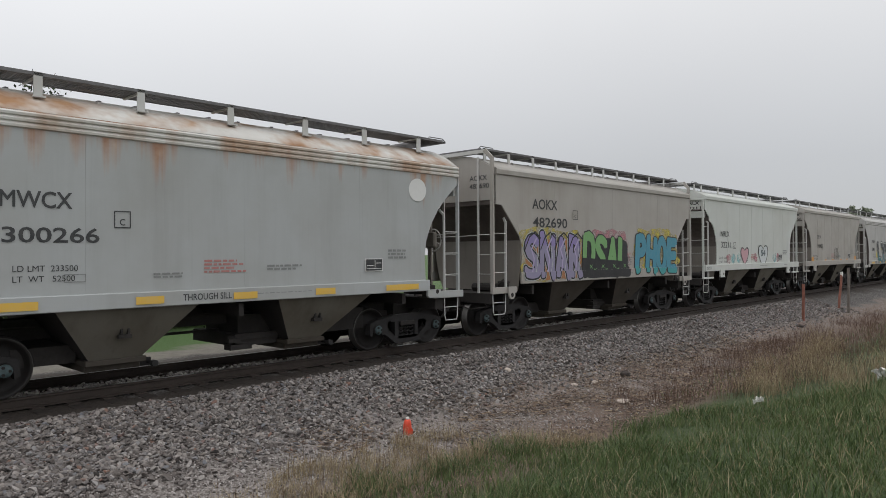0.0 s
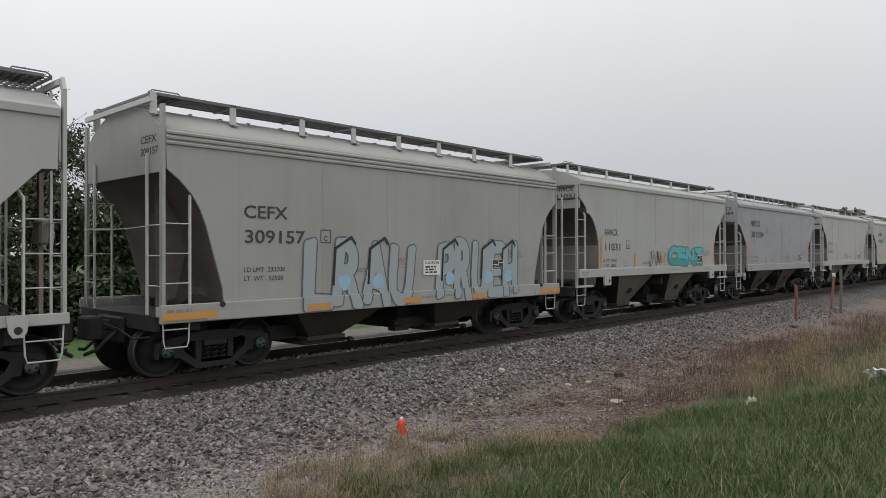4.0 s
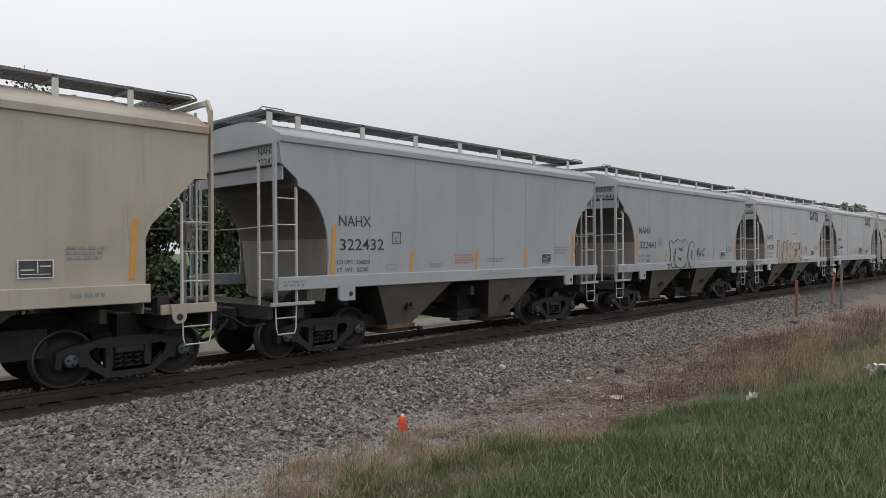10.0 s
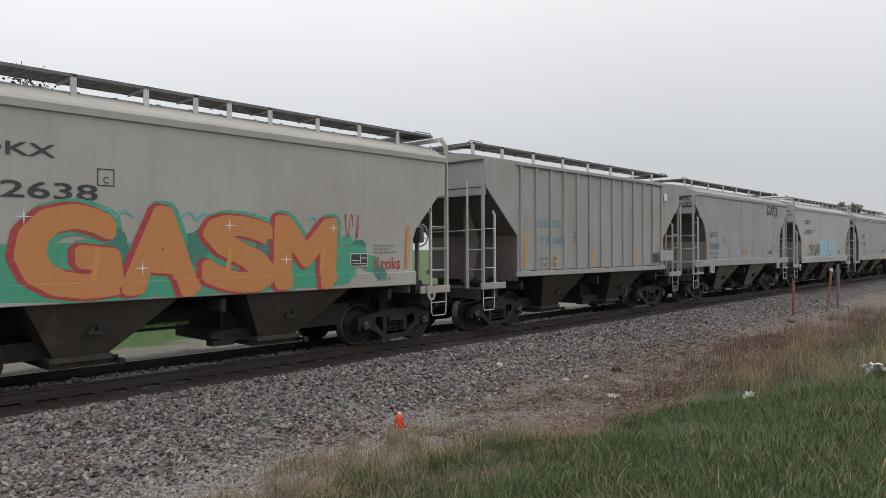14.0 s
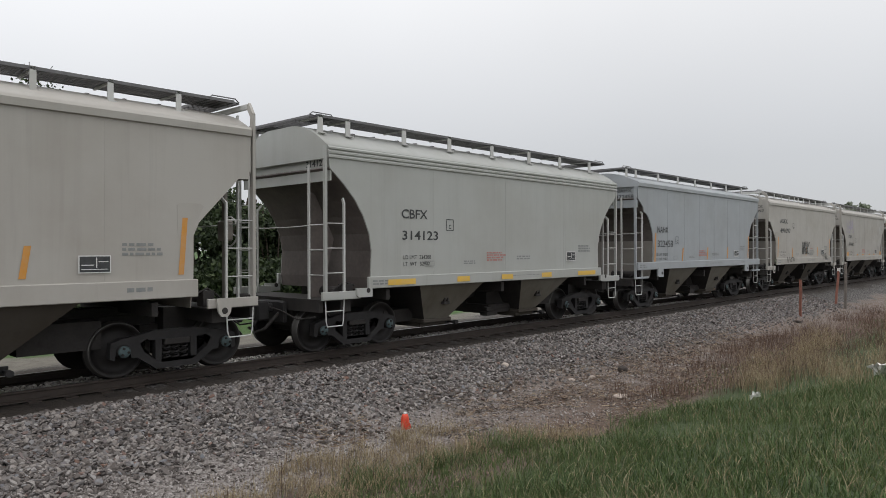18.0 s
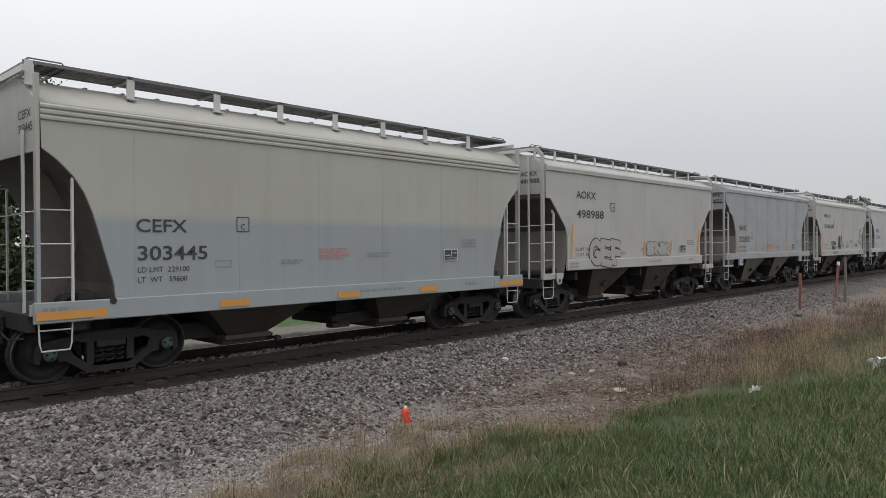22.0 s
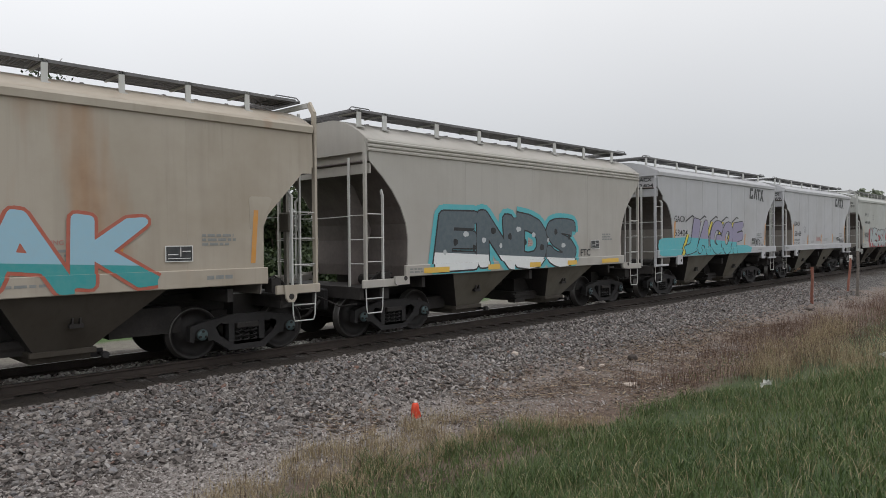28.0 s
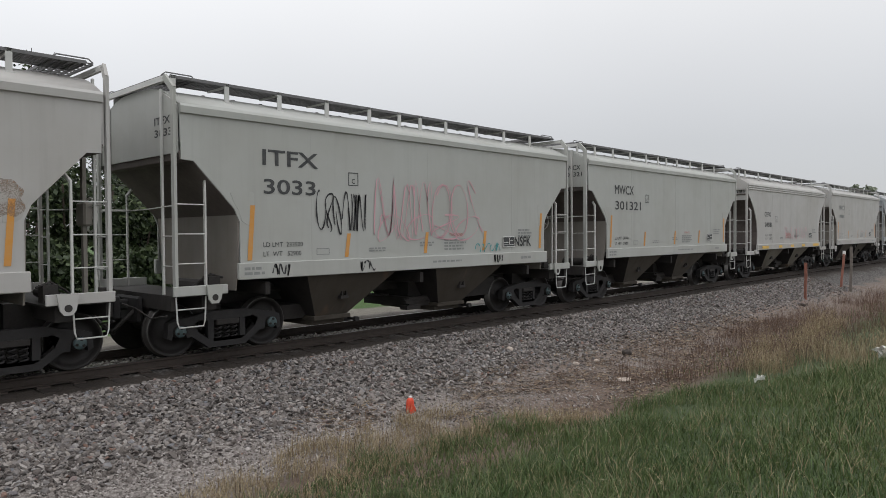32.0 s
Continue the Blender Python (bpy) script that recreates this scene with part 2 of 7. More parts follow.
def bevelled(bm, width=0.008, seg=1):
    bmesh.ops.bevel(bm, geom=bm.edges[:], offset=width, segments=seg, affect="EDGES", clamp_overlap=True)
    return bm


def boxes(*dims, bevel=0.0):
    bm = bmesh.new()
    for d in dims:
        box(bm, *d)
    return bevelled(bm, bevel) if bevel else bm


def beam(bm, p, q, w, h, up=(0, 0, 1), mi=0):
    """A straight bar of w by h from p to q."""
    p, q = Vector(p), Vector(q)
    d = (q - p).normalized()
    s = d.cross(Vector(up))
    s = s.normalized() if s.length > 1e-4 else d.cross(Vector((1, 0, 0))).normalized()
    u = s.cross(d)
    v = []
    for c in (p, q):
        for a, b in ((-1, -1), (1, -1), (1, 1), (-1, 1)):
            v.append(bm.verts.new(c + s * (a * w / 2) + u * (b * h / 2)))
    for f in ((0, 1, 2, 3), (7, 6, 5, 4), (0, 4, 5, 1), (1, 5, 6, 2), (2, 6, 7, 3), (3, 7, 4, 0)):
        bm.faces.new([v[i] for i in f]).material_index = mi


def tube(bm, pts, r, seg=6, mi=0):
    pts = [Vector(p) for p in pts]
    rings = []
    for i, p in enumerate(pts):
        d = (pts[min(i + 1, len(pts) - 1)] - pts[max(i - 1, 0)]).normalized()
        s = d.cross(Vector((0, 0, 1)))
        s = s.normalized() if s.length > 1e-3 else Vector((1, 0, 0))
        u = s.cross(d)
        rings.append([bm.verts.new(p + (s * math.cos(a) + u * math.sin(a)) * r) for a in (2 * math.pi * k / seg for k in range(seg))])
    for a, b in zip(rings, rings[1:]):
        for k in range(seg):
            bm.faces.new((a[k], a[(k + 1) % seg], b[(k + 1) % seg], b[k])).material_index = mi
    for ring in (rings[0][::-1], rings[-1]):
        bm.faces.new(ring).material_index = mi


def lathe_y(bm, profile, cx=0, cz=0, seg=24, mi=0):
    """Revolves (y, r) pairs round an axle along y."""
    rings = []
    for y, r in profile:
        rings.append([bm.verts.new((cx + r * math.cos(a), y, cz + r * math.sin(a))) for a in (2 * math.pi * k / seg for k in range(seg))])
    for a, b in zip(rings, rings[1:]):
        for k in range(seg):
            f = bm.faces.new((a[k], a[(k + 1) % seg], b[(k + 1) % seg], b[k]))
            f.material_index, f.smooth = mi, True
    for ring in (rings[0][::-1], rings[-1]):
        bm.faces.new(ring).material_index = mi


def slab(bm, poly, y0, y1, mi=0):
    """A plate in the x-z plane from y0 to y1 (y0 < y1)."""
    a = [bm.verts.new((x, y0, z)) for x, z in poly]
    b = [bm.verts.new((x, y1, z)) for x, z in poly]
    area = sum(p[0] * q[1] - q[0] * p[1] for p, q in zip(poly, poly[1:] + poly[:1]))
    if area < 0:
        a, b = a[::-1], b[::-1]
    bm.faces.new(a).material_index = mi
    bm.faces.new(b[::-1]).material_index = mi
    n = len(poly)
    for i in range(n):
        bm.faces.new((a[i], b[i], b[(i + 1) % n], a[(i + 1) % n])).material_index = mi


def loft(bm, sections, mi=0, closed=True):
    """Joins rings of equal length, with caps."""
    rings = [[bm.verts.new(p) for p in s] for s in sections]
    n = len(rings[0])
    for a, b in zip(rings, rings[1:]):
        for k in range(n if closed else n - 1):
            bm.faces.new((a[k], a[(k + 1) % n], b[(k + 1) % n], b[k])).material_index = mi
    if closed:
        bm.faces.new(rings[0][::-1]).material_index = mi
        bm.faces.new(rings[-1]).material_index = mi
    bmesh.ops.recalc_face_normals(bm, faces=bm.faces)

# ---------------------------------------------------------------- ground and track
def ground_height(x, y):
    """Ballast bank, beaten gravel path and rising grass verge on this side; a lane and a field beyond."""
    if y > 1.9:
        k = min(1.0, (y - 1.9) / 1.6)
        return -0.24 - 0.12 * k
    if y > -2.0:
        return -0.20 if y < 1.5 else -0.20 - 0.1 * (y - 1.5)
    if y > -4.3:
        k = (-2.0 - y) / 2.3
        return -0.20 - 0.54 * k
    if y > -5.7:
        return -0.74 - 0.02 * math.sin((y + 4.3) * 2.2)
    if y > -14.0:
        k = (-5.7 - y) / 8.3
        return -0.74 + 1.25 * k * k * (3 - 2 * k) * 1.0
    return 0.51


def ground_material():
    m, nt, b = material("ground", 0.95)
    v = coords(nt)
    sep = nt.nodes.new("ShaderNodeSeparateXYZ")
    nt.links.new(v, sep.inputs[0])
    wob = noise_tex(nt, v, 0.55, 4.0)
    off = nt.nodes.new("ShaderNodeMath")
    off.operation, off.inputs[1].default_value = "MULTIPLY_ADD", 2.4
    nt.links.new(wob, off.inputs[0]), nt.links.new(sep.outputs["Y"], off.inputs[2])
    rng = nt.nodes.new("ShaderNodeMapRange")
    rng.inputs[1].default_value, rng.inputs[2].default_value = -14.0, 16.0
    nt.links.new(off.outputs[0], rng.inputs[0])
    s = lambda y: (y + 1.2 + 14.0) / 30.0
    fine, mid = noise_tex(nt, v, 34.0, 5.0), noise_tex(nt, v, 5.0, 4.0)
    cell = nt.nodes.new("ShaderNodeTexVoronoi")
    cell.inputs["Scale"].default_value = 20.0
    nt.links.new(v, cell.inputs["Vector"])
    stone = ramp(nt, cell.outputs["Distance"], (0.1, (0.22, 0.205, 0.195)), (0.7, (0.028, 0.025, 0.023)))
    chip = nt.nodes.new("ShaderNodeTexVoronoi")
    chip.inputs["Scale"].default_value = 38.0
    nt.links.new(v, chip.inputs["Vector"])
    chips = nt.nodes.new("ShaderNodeSeparateColor")
    nt.links.new(chip.outputs["Color"], chips.inputs[0])
    gravel = ramp(nt, chips.outputs[0], (0.0, (0.085, 0.070, 0.060)), (0.45, (0.20, 0.180, 0.168)), (0.8, (0.31, 0.285, 0.272)), (1.0, (0.42, 0.39, 0.37)))
    sand = mixed(nt, ramp(nt, mid, (0.35, 0.15), (0.65, 0.8)), ramp(nt, fine, (0.3, (0.115, 0.098, 0.088)), (0.7, (0.30, 0.272, 0.255))), gravel)
    soil = ramp(nt, fine, (0.3, (0.060, 0.040, 0.030)), (0.7, (0.165, 0.115, 0.09)))
    turf = ramp(nt, fine, (0.3, (0.020, 0.034, 0.012)), (0.7, (0.060, 0.085, 0.026)))
    lane = ramp(nt, mid, (0.3, (0.14, 0.128, 0.106)), (0.7, (0.205, 0.19, 0.16)))
    field = ramp(nt, fine, (0.3, (0.040, 0.085, 0.020)), (0.7, (0.075, 0.13, 0.035)))
    y = rng.outputs[0]
    # stretches from the verge to the field
    col = mixed(nt, ramp(nt, y, (s(-7.6), 0.0), (s(-6.9), 1.0)), turf, soil)
    col = mixed(nt, ramp(nt, y, (s(-5.9), 0.0), (s(-5.1), 1.0)), col, sand)
    col = mixed(nt, ramp(nt, y, (s(-3.95), 0.0), (s(-3.45), 1.0)), col, stone)
    col = mixed(nt, ramp(nt, y, (s(3.5), 0.0), (s(3.9), 1.0)), col, lane)
    col = mixed(nt, ramp(nt, y, (s(5.1), 0.0), (s(5.6), 1.0)), col, field)
    # darker brown in two bands, along the near rail and beyond the far one
    darker_tone = ramp(nt, fine, (0.3, (0.018, 0.014, 0.011)), (0.7, (0.055, 0.042, 0.033)))
    col = mixed(nt, ramp(nt, y, (s(-2.5), 0.0), (s(-1.95), 1.0), (s(-0.9), 1.0), (s(-0.5), 0.0)), col, darker_tone)
    col = mixed(nt, ramp(nt, y, (s(0.7), 0.0), (s(1.1), 0.9), (s(3.2), 0.9), (s(3.7), 0.0)), col, darker_tone)
    # brown soil breaks through the path further along
    far = nt.nodes.new("ShaderNodeMapRange")
    far.inputs[1].default_value, far.inputs[2].default_value = 7.0, 11.5
    nt.links.new(sep.outputs["X"], far.inputs[0])
    band = ramp(nt, y, (s(-7.4), 0.0), (s(-6.7), 1.0), (s(-3.9), 1.0), (s(-3.5), 0.0))
    f2 = mixed(nt, 1.0, band, far.outputs[0], "MULTIPLY")
    f3 = mixed(nt, 1.0, f2, ramp(nt, mid, (0.35, 0.25), (0.6, 0.95)), "MULTIPLY")
    col = mixed(nt, f3, col, ramp(nt, fine, (0.3, (0.070, 0.046, 0.034)), (0.7, (0.205, 0.148, 0.116))))
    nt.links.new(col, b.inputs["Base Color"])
    bump(nt, b, mixed(nt, 0.5, fine, chip.outputs["Distance"]), 0.8, 0.03)
    return m


def build_ground():
    xs = sorted(set([-1500, -600, -250, -120, -60, -30, -15] + [round(-8 + 0.4 * i, 2) for i in range(120)] + [42, 48, 56, 66, 80, 110, 160, 260, 500, 1000, 2500]))
    ys = sorted(set([-1200, -500, -200, -90, -50, -30, -22, -17] + [round(-14 + 0.22 * i, 2) for i in range(85)] + [6, 8, 12, 18, 30, 60, 120, 300, 900, 2000]))
    verts, faces = [], []
    for x in xs:
        for y in ys:
            near = -14 < y < -2 and -8 < x < 45
            j = noise.noise(Vector((x * 0.6, y * 0.6, 0))) * 0.07 + noise.noise(Vector((x * 2.1, y * 2.1, 4))) * 0.025 if near else 0
            if y > -2.4:
                j = 0
            verts.append((x, y, ground_height(x, y) + j))
    n = len(ys)
    for i in range(len(xs) - 1):
        for j in range(n - 1):
            a = i * n + j
            faces.append((a, a + n, a + n + 1, a + 1))
    me = bpy.data.meshes.new("ground")
    me.from_pydata(verts, [], faces)
    for p in me.polygons:
        p.use_smooth = True
    me.materials.append(ground_material())
    return tagged(new("ground", me), "ballast bank, pale gravel path and grassy verge beside the railway", "ground", kind="structure")


build_ground()

RAILSTEEL = plain("rail_steel", (0.040, 0.030, 0.025), 0.75, 0.1, 0.35, 3.0, 0.2)
RAILTOP = plain("rail_head_polished", (0.16, 0.155, 0.15), 0.35, 0.8, 0.1, 4.0, 0.0)
TIEWOOD = plain("creosoted_timber", (0.030, 0.023, 0.019), 0.9, 0.0, 0.4, 4.0, 0.5)


def build_track():
    track = tagged(new("railway_track"), "single railway track with rusty rails on dark timber ties", "railway track", kind="structure")
    prof = [(-0.07, -0.17), (0.07, -0.17), (0.07, -0.155), (0.012, -0.135), (0.012, -0.045), (0.037, -0.035), (0.037, -0.006), (0.028, 0.0), (-0.028, 0.0), (-0.037, -0.006), (-0.037, -0.035), (-0.012, -0.045), (-0.012, -0.135), (-0.07, -0.155)]
    for yc in (-0.755, 0.755):
        bm = bmesh.new()
        loft(bm, [[(x, yc + a, c) for a, c in prof] for x in (-120, 300)])
        for f in bm.faces:
            if f.normal.z > 0.9 and f.calc_center_median().z > -0.004:
                f.material_index = 1
        part("rail", bm, [RAILSTEEL, RAILTOP], track, "rusty steel rail with a polished head")
    rnd = random.Random(5)
    tie = boxes((-0.115, 0.115, -1.30, 1.30, -0.36, -0.192), bevel=0.012)
    for s in (-1, 1):
        box(tie, -0.09, 0.09, s * 0.755 - 0.18, s * 0.755 + 0.18, -0.194, -0.168, 1)
    first = part("tie", tie, [TIEWOOD, RAILSTEEL], track)
    first.location = (-4, 0, 0)
    for i in range(1, 130):
        c = first.copy()
        scene.collection.objects.link(c)
        c.location = (-4 + 0.53 * i + rnd.uniform(-0.03, 0.03), rnd.uniform(-0.04, 0.04), 0)
        c.rotation_euler[2] = rnd.uniform(-0.02, 0.02)
    rest = bmesh.new()
    for i in range(130, 420):
        x = -4 + 0.53 * i
        box(rest, x - 0.115, x + 0.115, -1.3, 1.3, -0.36, -0.192)
    tagged(part("far_ties", rest, TIEWOOD, track), kind="stuff")


build_track()

# ---------------------------------------------------------------- hopper cars
POSITIONS = [0.84, 13.34, 25.82, 38.13, 50.66, 63.23, 75.57, 88.25, 100.54, 113.07, 125.68, 138.43, 151.28, 163.78, 176.28, 188.87, 201.19, 213.67, 226.12, 238.53, 250.97, 263.35, 275.92, 288.46, 301.02, 313.52, 326.04, 338.54, 351.18, 363.9, 376.7, 389.14, 401.61, 414.2, 426.58, 439.07, 451.7, 464.04, 476.56, 488.96, 501.47, 514.11, 526.46, 538.8, 551.4, 563.92, 576.37, 588.72, 601.07, 613.97, 626.54, 638.81, 651.12, 663.38, 675.88, 688.34, 700.78]


def travelled(t):
    """Metres that the train has run by t seconds."""
    return 20.8854 * t - 0.0246195 * t * t + 8.496e-5 * t ** 3


CUTS = {
    "plain": [(-5.56, 4.10), (-5.54, 3.31), (-5.33, 3.30), (-4.60, 2.53), (-4.50, 2.30), (-4.50, 1.56)],
    "panel": [(-5.52, 4.12), (-5.47, 3.71), (-5.12, 3.44), (-5.09, 3.30), (-4.91, 3.24), (-4.76, 3.12), (-4.62, 2.94), (-4.50, 2.70), (-4.43, 2.45), (-4.40, 2.05), (-4.43, 1.60)],
    "sill": [(-5.55, 4.10), (-5.50, 3.66), (-5.15, 3.36), (-4.88, 3.08), (-4.66, 2.76), (-4.50, 2.40), (-4.44, 2.05), (-4.47, 1.50)],
    "arc": [(-5.58, 4.10), (-5.57, 3.34), (-5.32, 3.26), (-4.98, 2.94), (-4.72, 2.60), (-4.55, 2.20), (-4.50, 1.90), (-4.56, 1.56)],
    "slant": [(-5.55, 4.10), (-5.53, 3.46), (-5.32, 3.30), (-5.10, 3.07), (-4.96, 2.84), (-4.85, 2.57), (-4.55, 1.50), (-4.53, 1.27)],
    "ribbed": [(-5.60, 4.35), (-5.52, 3.62), (-4.22, 2.42), (-4.22, 1.52)],
}
# sill heights, half truck spacing, roof ridges, post positions along the roof
KINDS = {
    "plain": dict(eave=4.05, sill=(1.31, 1.60, 4.56), truck=4.47, ridges=1, posts=(-5.45, -4.47, -3.39, -2.29, -1.18, -0.32, 0.32, 1.17, 2.27, 3.36, 4.47), ladder=2.90),
    "arc": dict(eave=4.05, sill=(1.31, 1.58, 4.62), truck=4.47, ridges=1, posts=(-5.45, -4.95, -4.0, -3.0, -2.0, -1.0, 0.0, 0.9, 1.9, 2.9, 3.9, 4.9), ladder=2.85),
    "panel": dict(eave=4.10, sill=(1.38, 1.63, 5.58), truck=4.135, ridges=1, posts=(-5.43, -4.79, -3.15, -1.56, -0.04, 1.5, 3.06, 4.78), ladder=3.25),
    "sill": dict(eave=3.85, sill=(1.28, 1.52, 4.56), truck=4.40, ridges=3, posts=(-5.40, -4.7, -3.1, -1.6, 0.0, 1.6, 3.1, 4.7), ladder=3.0),
    "slant": dict(eave=3.85, sill=(0.98, 1.28, 5.66), truck=4.40, ridges=3, posts=(-5.55, -4.1, -2.6, -1.3, 0.0, 1.3, 2.6, 4.1), ladder=3.05),
    "ribbed": dict(eave=4.30, sill=(1.36, 1.50, 4.30), truck=4.40, ridges=0, posts=(-5.5, -4.3, -2.9, -1.4, 0.0, 1.4, 2.9, 4.3), ladder=2.95),
}


def roof_section(start, eave, crown):
    """Upright lip behind the eave, a shoulder that rolls over, and the nearly flat crown."""
    pts = [(-1.585, eave), (-1.585, start)]
    for k in range(1, 10):
        a = k / 9
        pts.append((-1.585 + 1.235 * a, start + (crown - start) * (1 - (1 - a) ** 1.9)))
    return pts + [(-y, z) for y, z in reversed(pts)]


def wheelset_mesh():
    bm = bmesh.new()
    r = 0.457
    for s in (-1, 1):
        prof = [(0.60, 0.10), (0.60, 0.16), (0.66, 0.19), (0.665, 0.36), (0.66, 0.40), (0.66, 0.475), (0.675, 0.485), (0.69, 0.470), (0.70, r), (0.825, r - 0.006), (0.83, r - 0.02), (0.82, 0.40), (0.76, 0.375), (0.735, 0.30), (0.745, 0.19), (0.79, 0.15), (0.79, 0.09)]
        lathe_y(bm, [(s * y, q) for y, q in prof], seg=28)
    for f in bm.faces:
        c = f.calc_center_median()
        if abs(c.y) > 0.69 and math.hypot(c.x, c.z) > 0.43:
            f.material_index = 1
    lathe_y(bm, [(-1.0, 0.075), (-0.8, 0.085), (0.8, 0.085), (1.0, 0.075)], seg=12)
    for s in (-1, 1):
        lathe_y(bm, [(s * 0.92, 0.11), (s * 1.10, 0.112), (s * 1.115, 0.10)], seg=16)
        lathe_y(bm, [(s * 1.115, 0.098), (s * 1.14, 0.094), (s * 1.145, 0.03)], seg=16, mi=2)
        for k in range(3):
            a = 2 * math.pi * k / 3
            lathe_y(bm, [(s * 1.13, 0.022), (s * 1.165, 0.022)], 0.058 * math.cos(a), 0.058 * math.sin(a), 6, 0)
    bmesh.ops.recalc_face_normals(bm, faces=bm.faces)
    me = bpy.data.meshes.new("wheelset")
    bm.to_mesh(me)
    bm.free()
    for mm in (WHEELM, TREAD, CAPM):
        me.materials.append(mm)
    return me


WHEELSET = wheelset_mesh()


def build_truck(car, x):
    bm = bmesh.new()
    box(bm, -0.16, 0.16, -0.90, 0.90, 0.28, 0.66)
    for s in (-1, 1):
        box(bm, -0.24, 0.24, s * 0.90 - 0.02, s * 0.90 + 0.02, 0.16, 0.62)
        for q in (-1, 1):
            box(bm, q * 0.40 - 0.05, q * 0.40 + 0.05, s * 0.755 - 0.09, s * 0.755 + 0.09, 0.30, 0.62)
        box(bm, s * 0.36 - 0.04, s * 0.36 + 0.04, -0.72, 0.72, 0.26, 0.44)
    for s in (-1, 1):
        box(bm, -0.22, 0.22, s * 1.0 - 0.11, s * 1.0 + 0.11, 0.50, 0.60)
    box(bm, -0.30, 0.30, -0.30, 0.30, 0.62, 0.78)
    for s in (-1, 1):
        beam(bm, (s * 0.62, -0.9, 0.40), (s * 0.62, 0.9, 0.40), 0.10, 0.20)
        box(bm, s * 0.86 - 0.30, s * 0.86 + 0.30, -0.58, 0.58, 0.52, 0.70)
    truck = part("truck", bevelled(bm, 0.012), UNDER, car, "dark grimy cast-steel two-axle truck")
    truck.location = (x, 0, 0)
    for s in (-1, 1):
        bm = bmesh.new()
        y = s * 1.0
        ya, yb = y - 0.075, y + 0.075
        slab(bm, [(-1.08, 0.60), (-1.10, 0.36), (-1.02, 0.32), (-1.00, 0.46), (-0.78, 0.46), (-0.76, 0.34), (-0.66, 0.34), (-0.40, 0.16), (-0.36, 0.12), (0.36, 0.12), (0.40, 0.16), (0.66, 0.34), (0.76, 0.34), (0.78, 0.46), (1.00, 0.46), (1.02, 0.32), (1.10, 0.36), (1.08, 0.60), (0.90, 0.66), (0.62, 0.70), (0.45, 0.66),
                  (0.62, 0.56), (0.55, 0.42), (0.36, 0.27), (0.27, 0.27), (0.27, 0.22), (-0.27, 0.22), (-0.27, 0.27), (-0.36, 0.27), (-0.55, 0.42), (-0.62, 0.56), (-0.45, 0.66), (-0.62, 0.70), (-0.90, 0.66)], ya, yb)
        slab(bm, [(-0.64, 0.695), (-0.46, 0.60), (0.46, 0.60), (0.64, 0.695), (0.40, 0.75), (-0.40, 0.75)], ya - 0.005, yb + 0.005)
        for q in (-1, 1):
            slab(bm, [(q * 0.25, 0.20), (q * 0.36, 0.24), (q * 0.36, 0.64), (q * 0.25, 0.64)], ya + 0.01, yb - 0.01)
        bmesh.ops.triangulate(bm, faces=[f for f in bm.faces if len(f.verts) > 8])
        part("side_frame", bm, TRUCK, truck)
        bm = bmesh.new()
        for k in (-1, 0, 1):
            pts = [(k * 0.155 + 0.055 * math.cos(a * 0.9), y + s * 0.02 + 0.055 * math.sin(a * 0.9), 0.225 + 0.0115 * a) for a in range(0, 25)]
            tube(bm, pts, 0.017, 4)
        box(bm, -0.25, 0.25, y - 0.06, y + 0.06, 0.20, 0.228)
        part("spring_group", bm, TRUCK, truck)
    for s in (-1, 1):
        w = new("wheelset", WHEELSET)
        w.parent, w.location = truck, (s * 0.889, 0, 0.457)
    return truck


def build_ladder(car, x0, x1, top, y, lo=1.13, foot=0.58, label="pale steel side ladder"):
    """Stiles at x0 (tall corner stile is separate) and x1, rungs between, stirrup step below."""
    bm = bmesh.new()
    beam(bm, (x1, y, lo), (x1, y, top), 0.055, 0.03, (1, 0, 0))
    beam(bm, (x1, y, top - 0.03), (x1 + (0.05 if x1 > x0 else -0.05), y + (0.10 if y < 0 else -0.10), top + 0.09), 0.055, 0.03, (1, 0, 0))
    if y > 0:
        for k in range(4):
            tube(bm, [(x0, y, lo + 0.49 + 0.485 * k), (x1, y, lo + 0.49 + 0.485 * k)], 0.011, 5)
    lad = part("ladder", bm, LADDERPAINT, car, label)
    if y < 0:
        z = lo + 0.49
        while z < top - 0.1:
            b2 = bmesh.new()
            tube(b2, [(x0, y - 0.01, z), (x1, y - 0.01, z)], 0.011, 6)
            part("rung", b2, LADDERPAINT, lad)
            z += 0.485
    bm = bmesh.new()
    tube(bm, [(x0, y, lo), (x0 + (x1 - x0) * 0.04, y, foot + 0.10), (x0 + (x1 - x0) * 0.1, y, foot), (x0 + (x1 - x0) * 0.9, y, foot), (x0 + (x1 - x0) * 0.96, y, foot + 0.10), (x1, y, lo)], 0.013, 6)
    tube(bm, [(x0, y, (lo + foot) / 2 + 0.02), (x1, y, (lo + foot) / 2 + 0.02)], 0.012, 6)
    part("step", bm, LADDERPAINT, lad)


LADDERPAINT = car_paint("paint_ladder", (0.55, 0.55, 0.535), 0.35)
# dusty body paint with the shade under the slope put into its colour
BULKHEAD = car_paint("paint_bulkhead_dusty_shaded", (0.25, 0.23, 0.208), 0.5)
PAINTED = ("body_side", "roof", "end_sheet", "side_sill", "eave_rail", "corner_stile", "panel_seam", "jacking_pad", "tow_loop", "corner_plate", "side_rib", "end_platform")


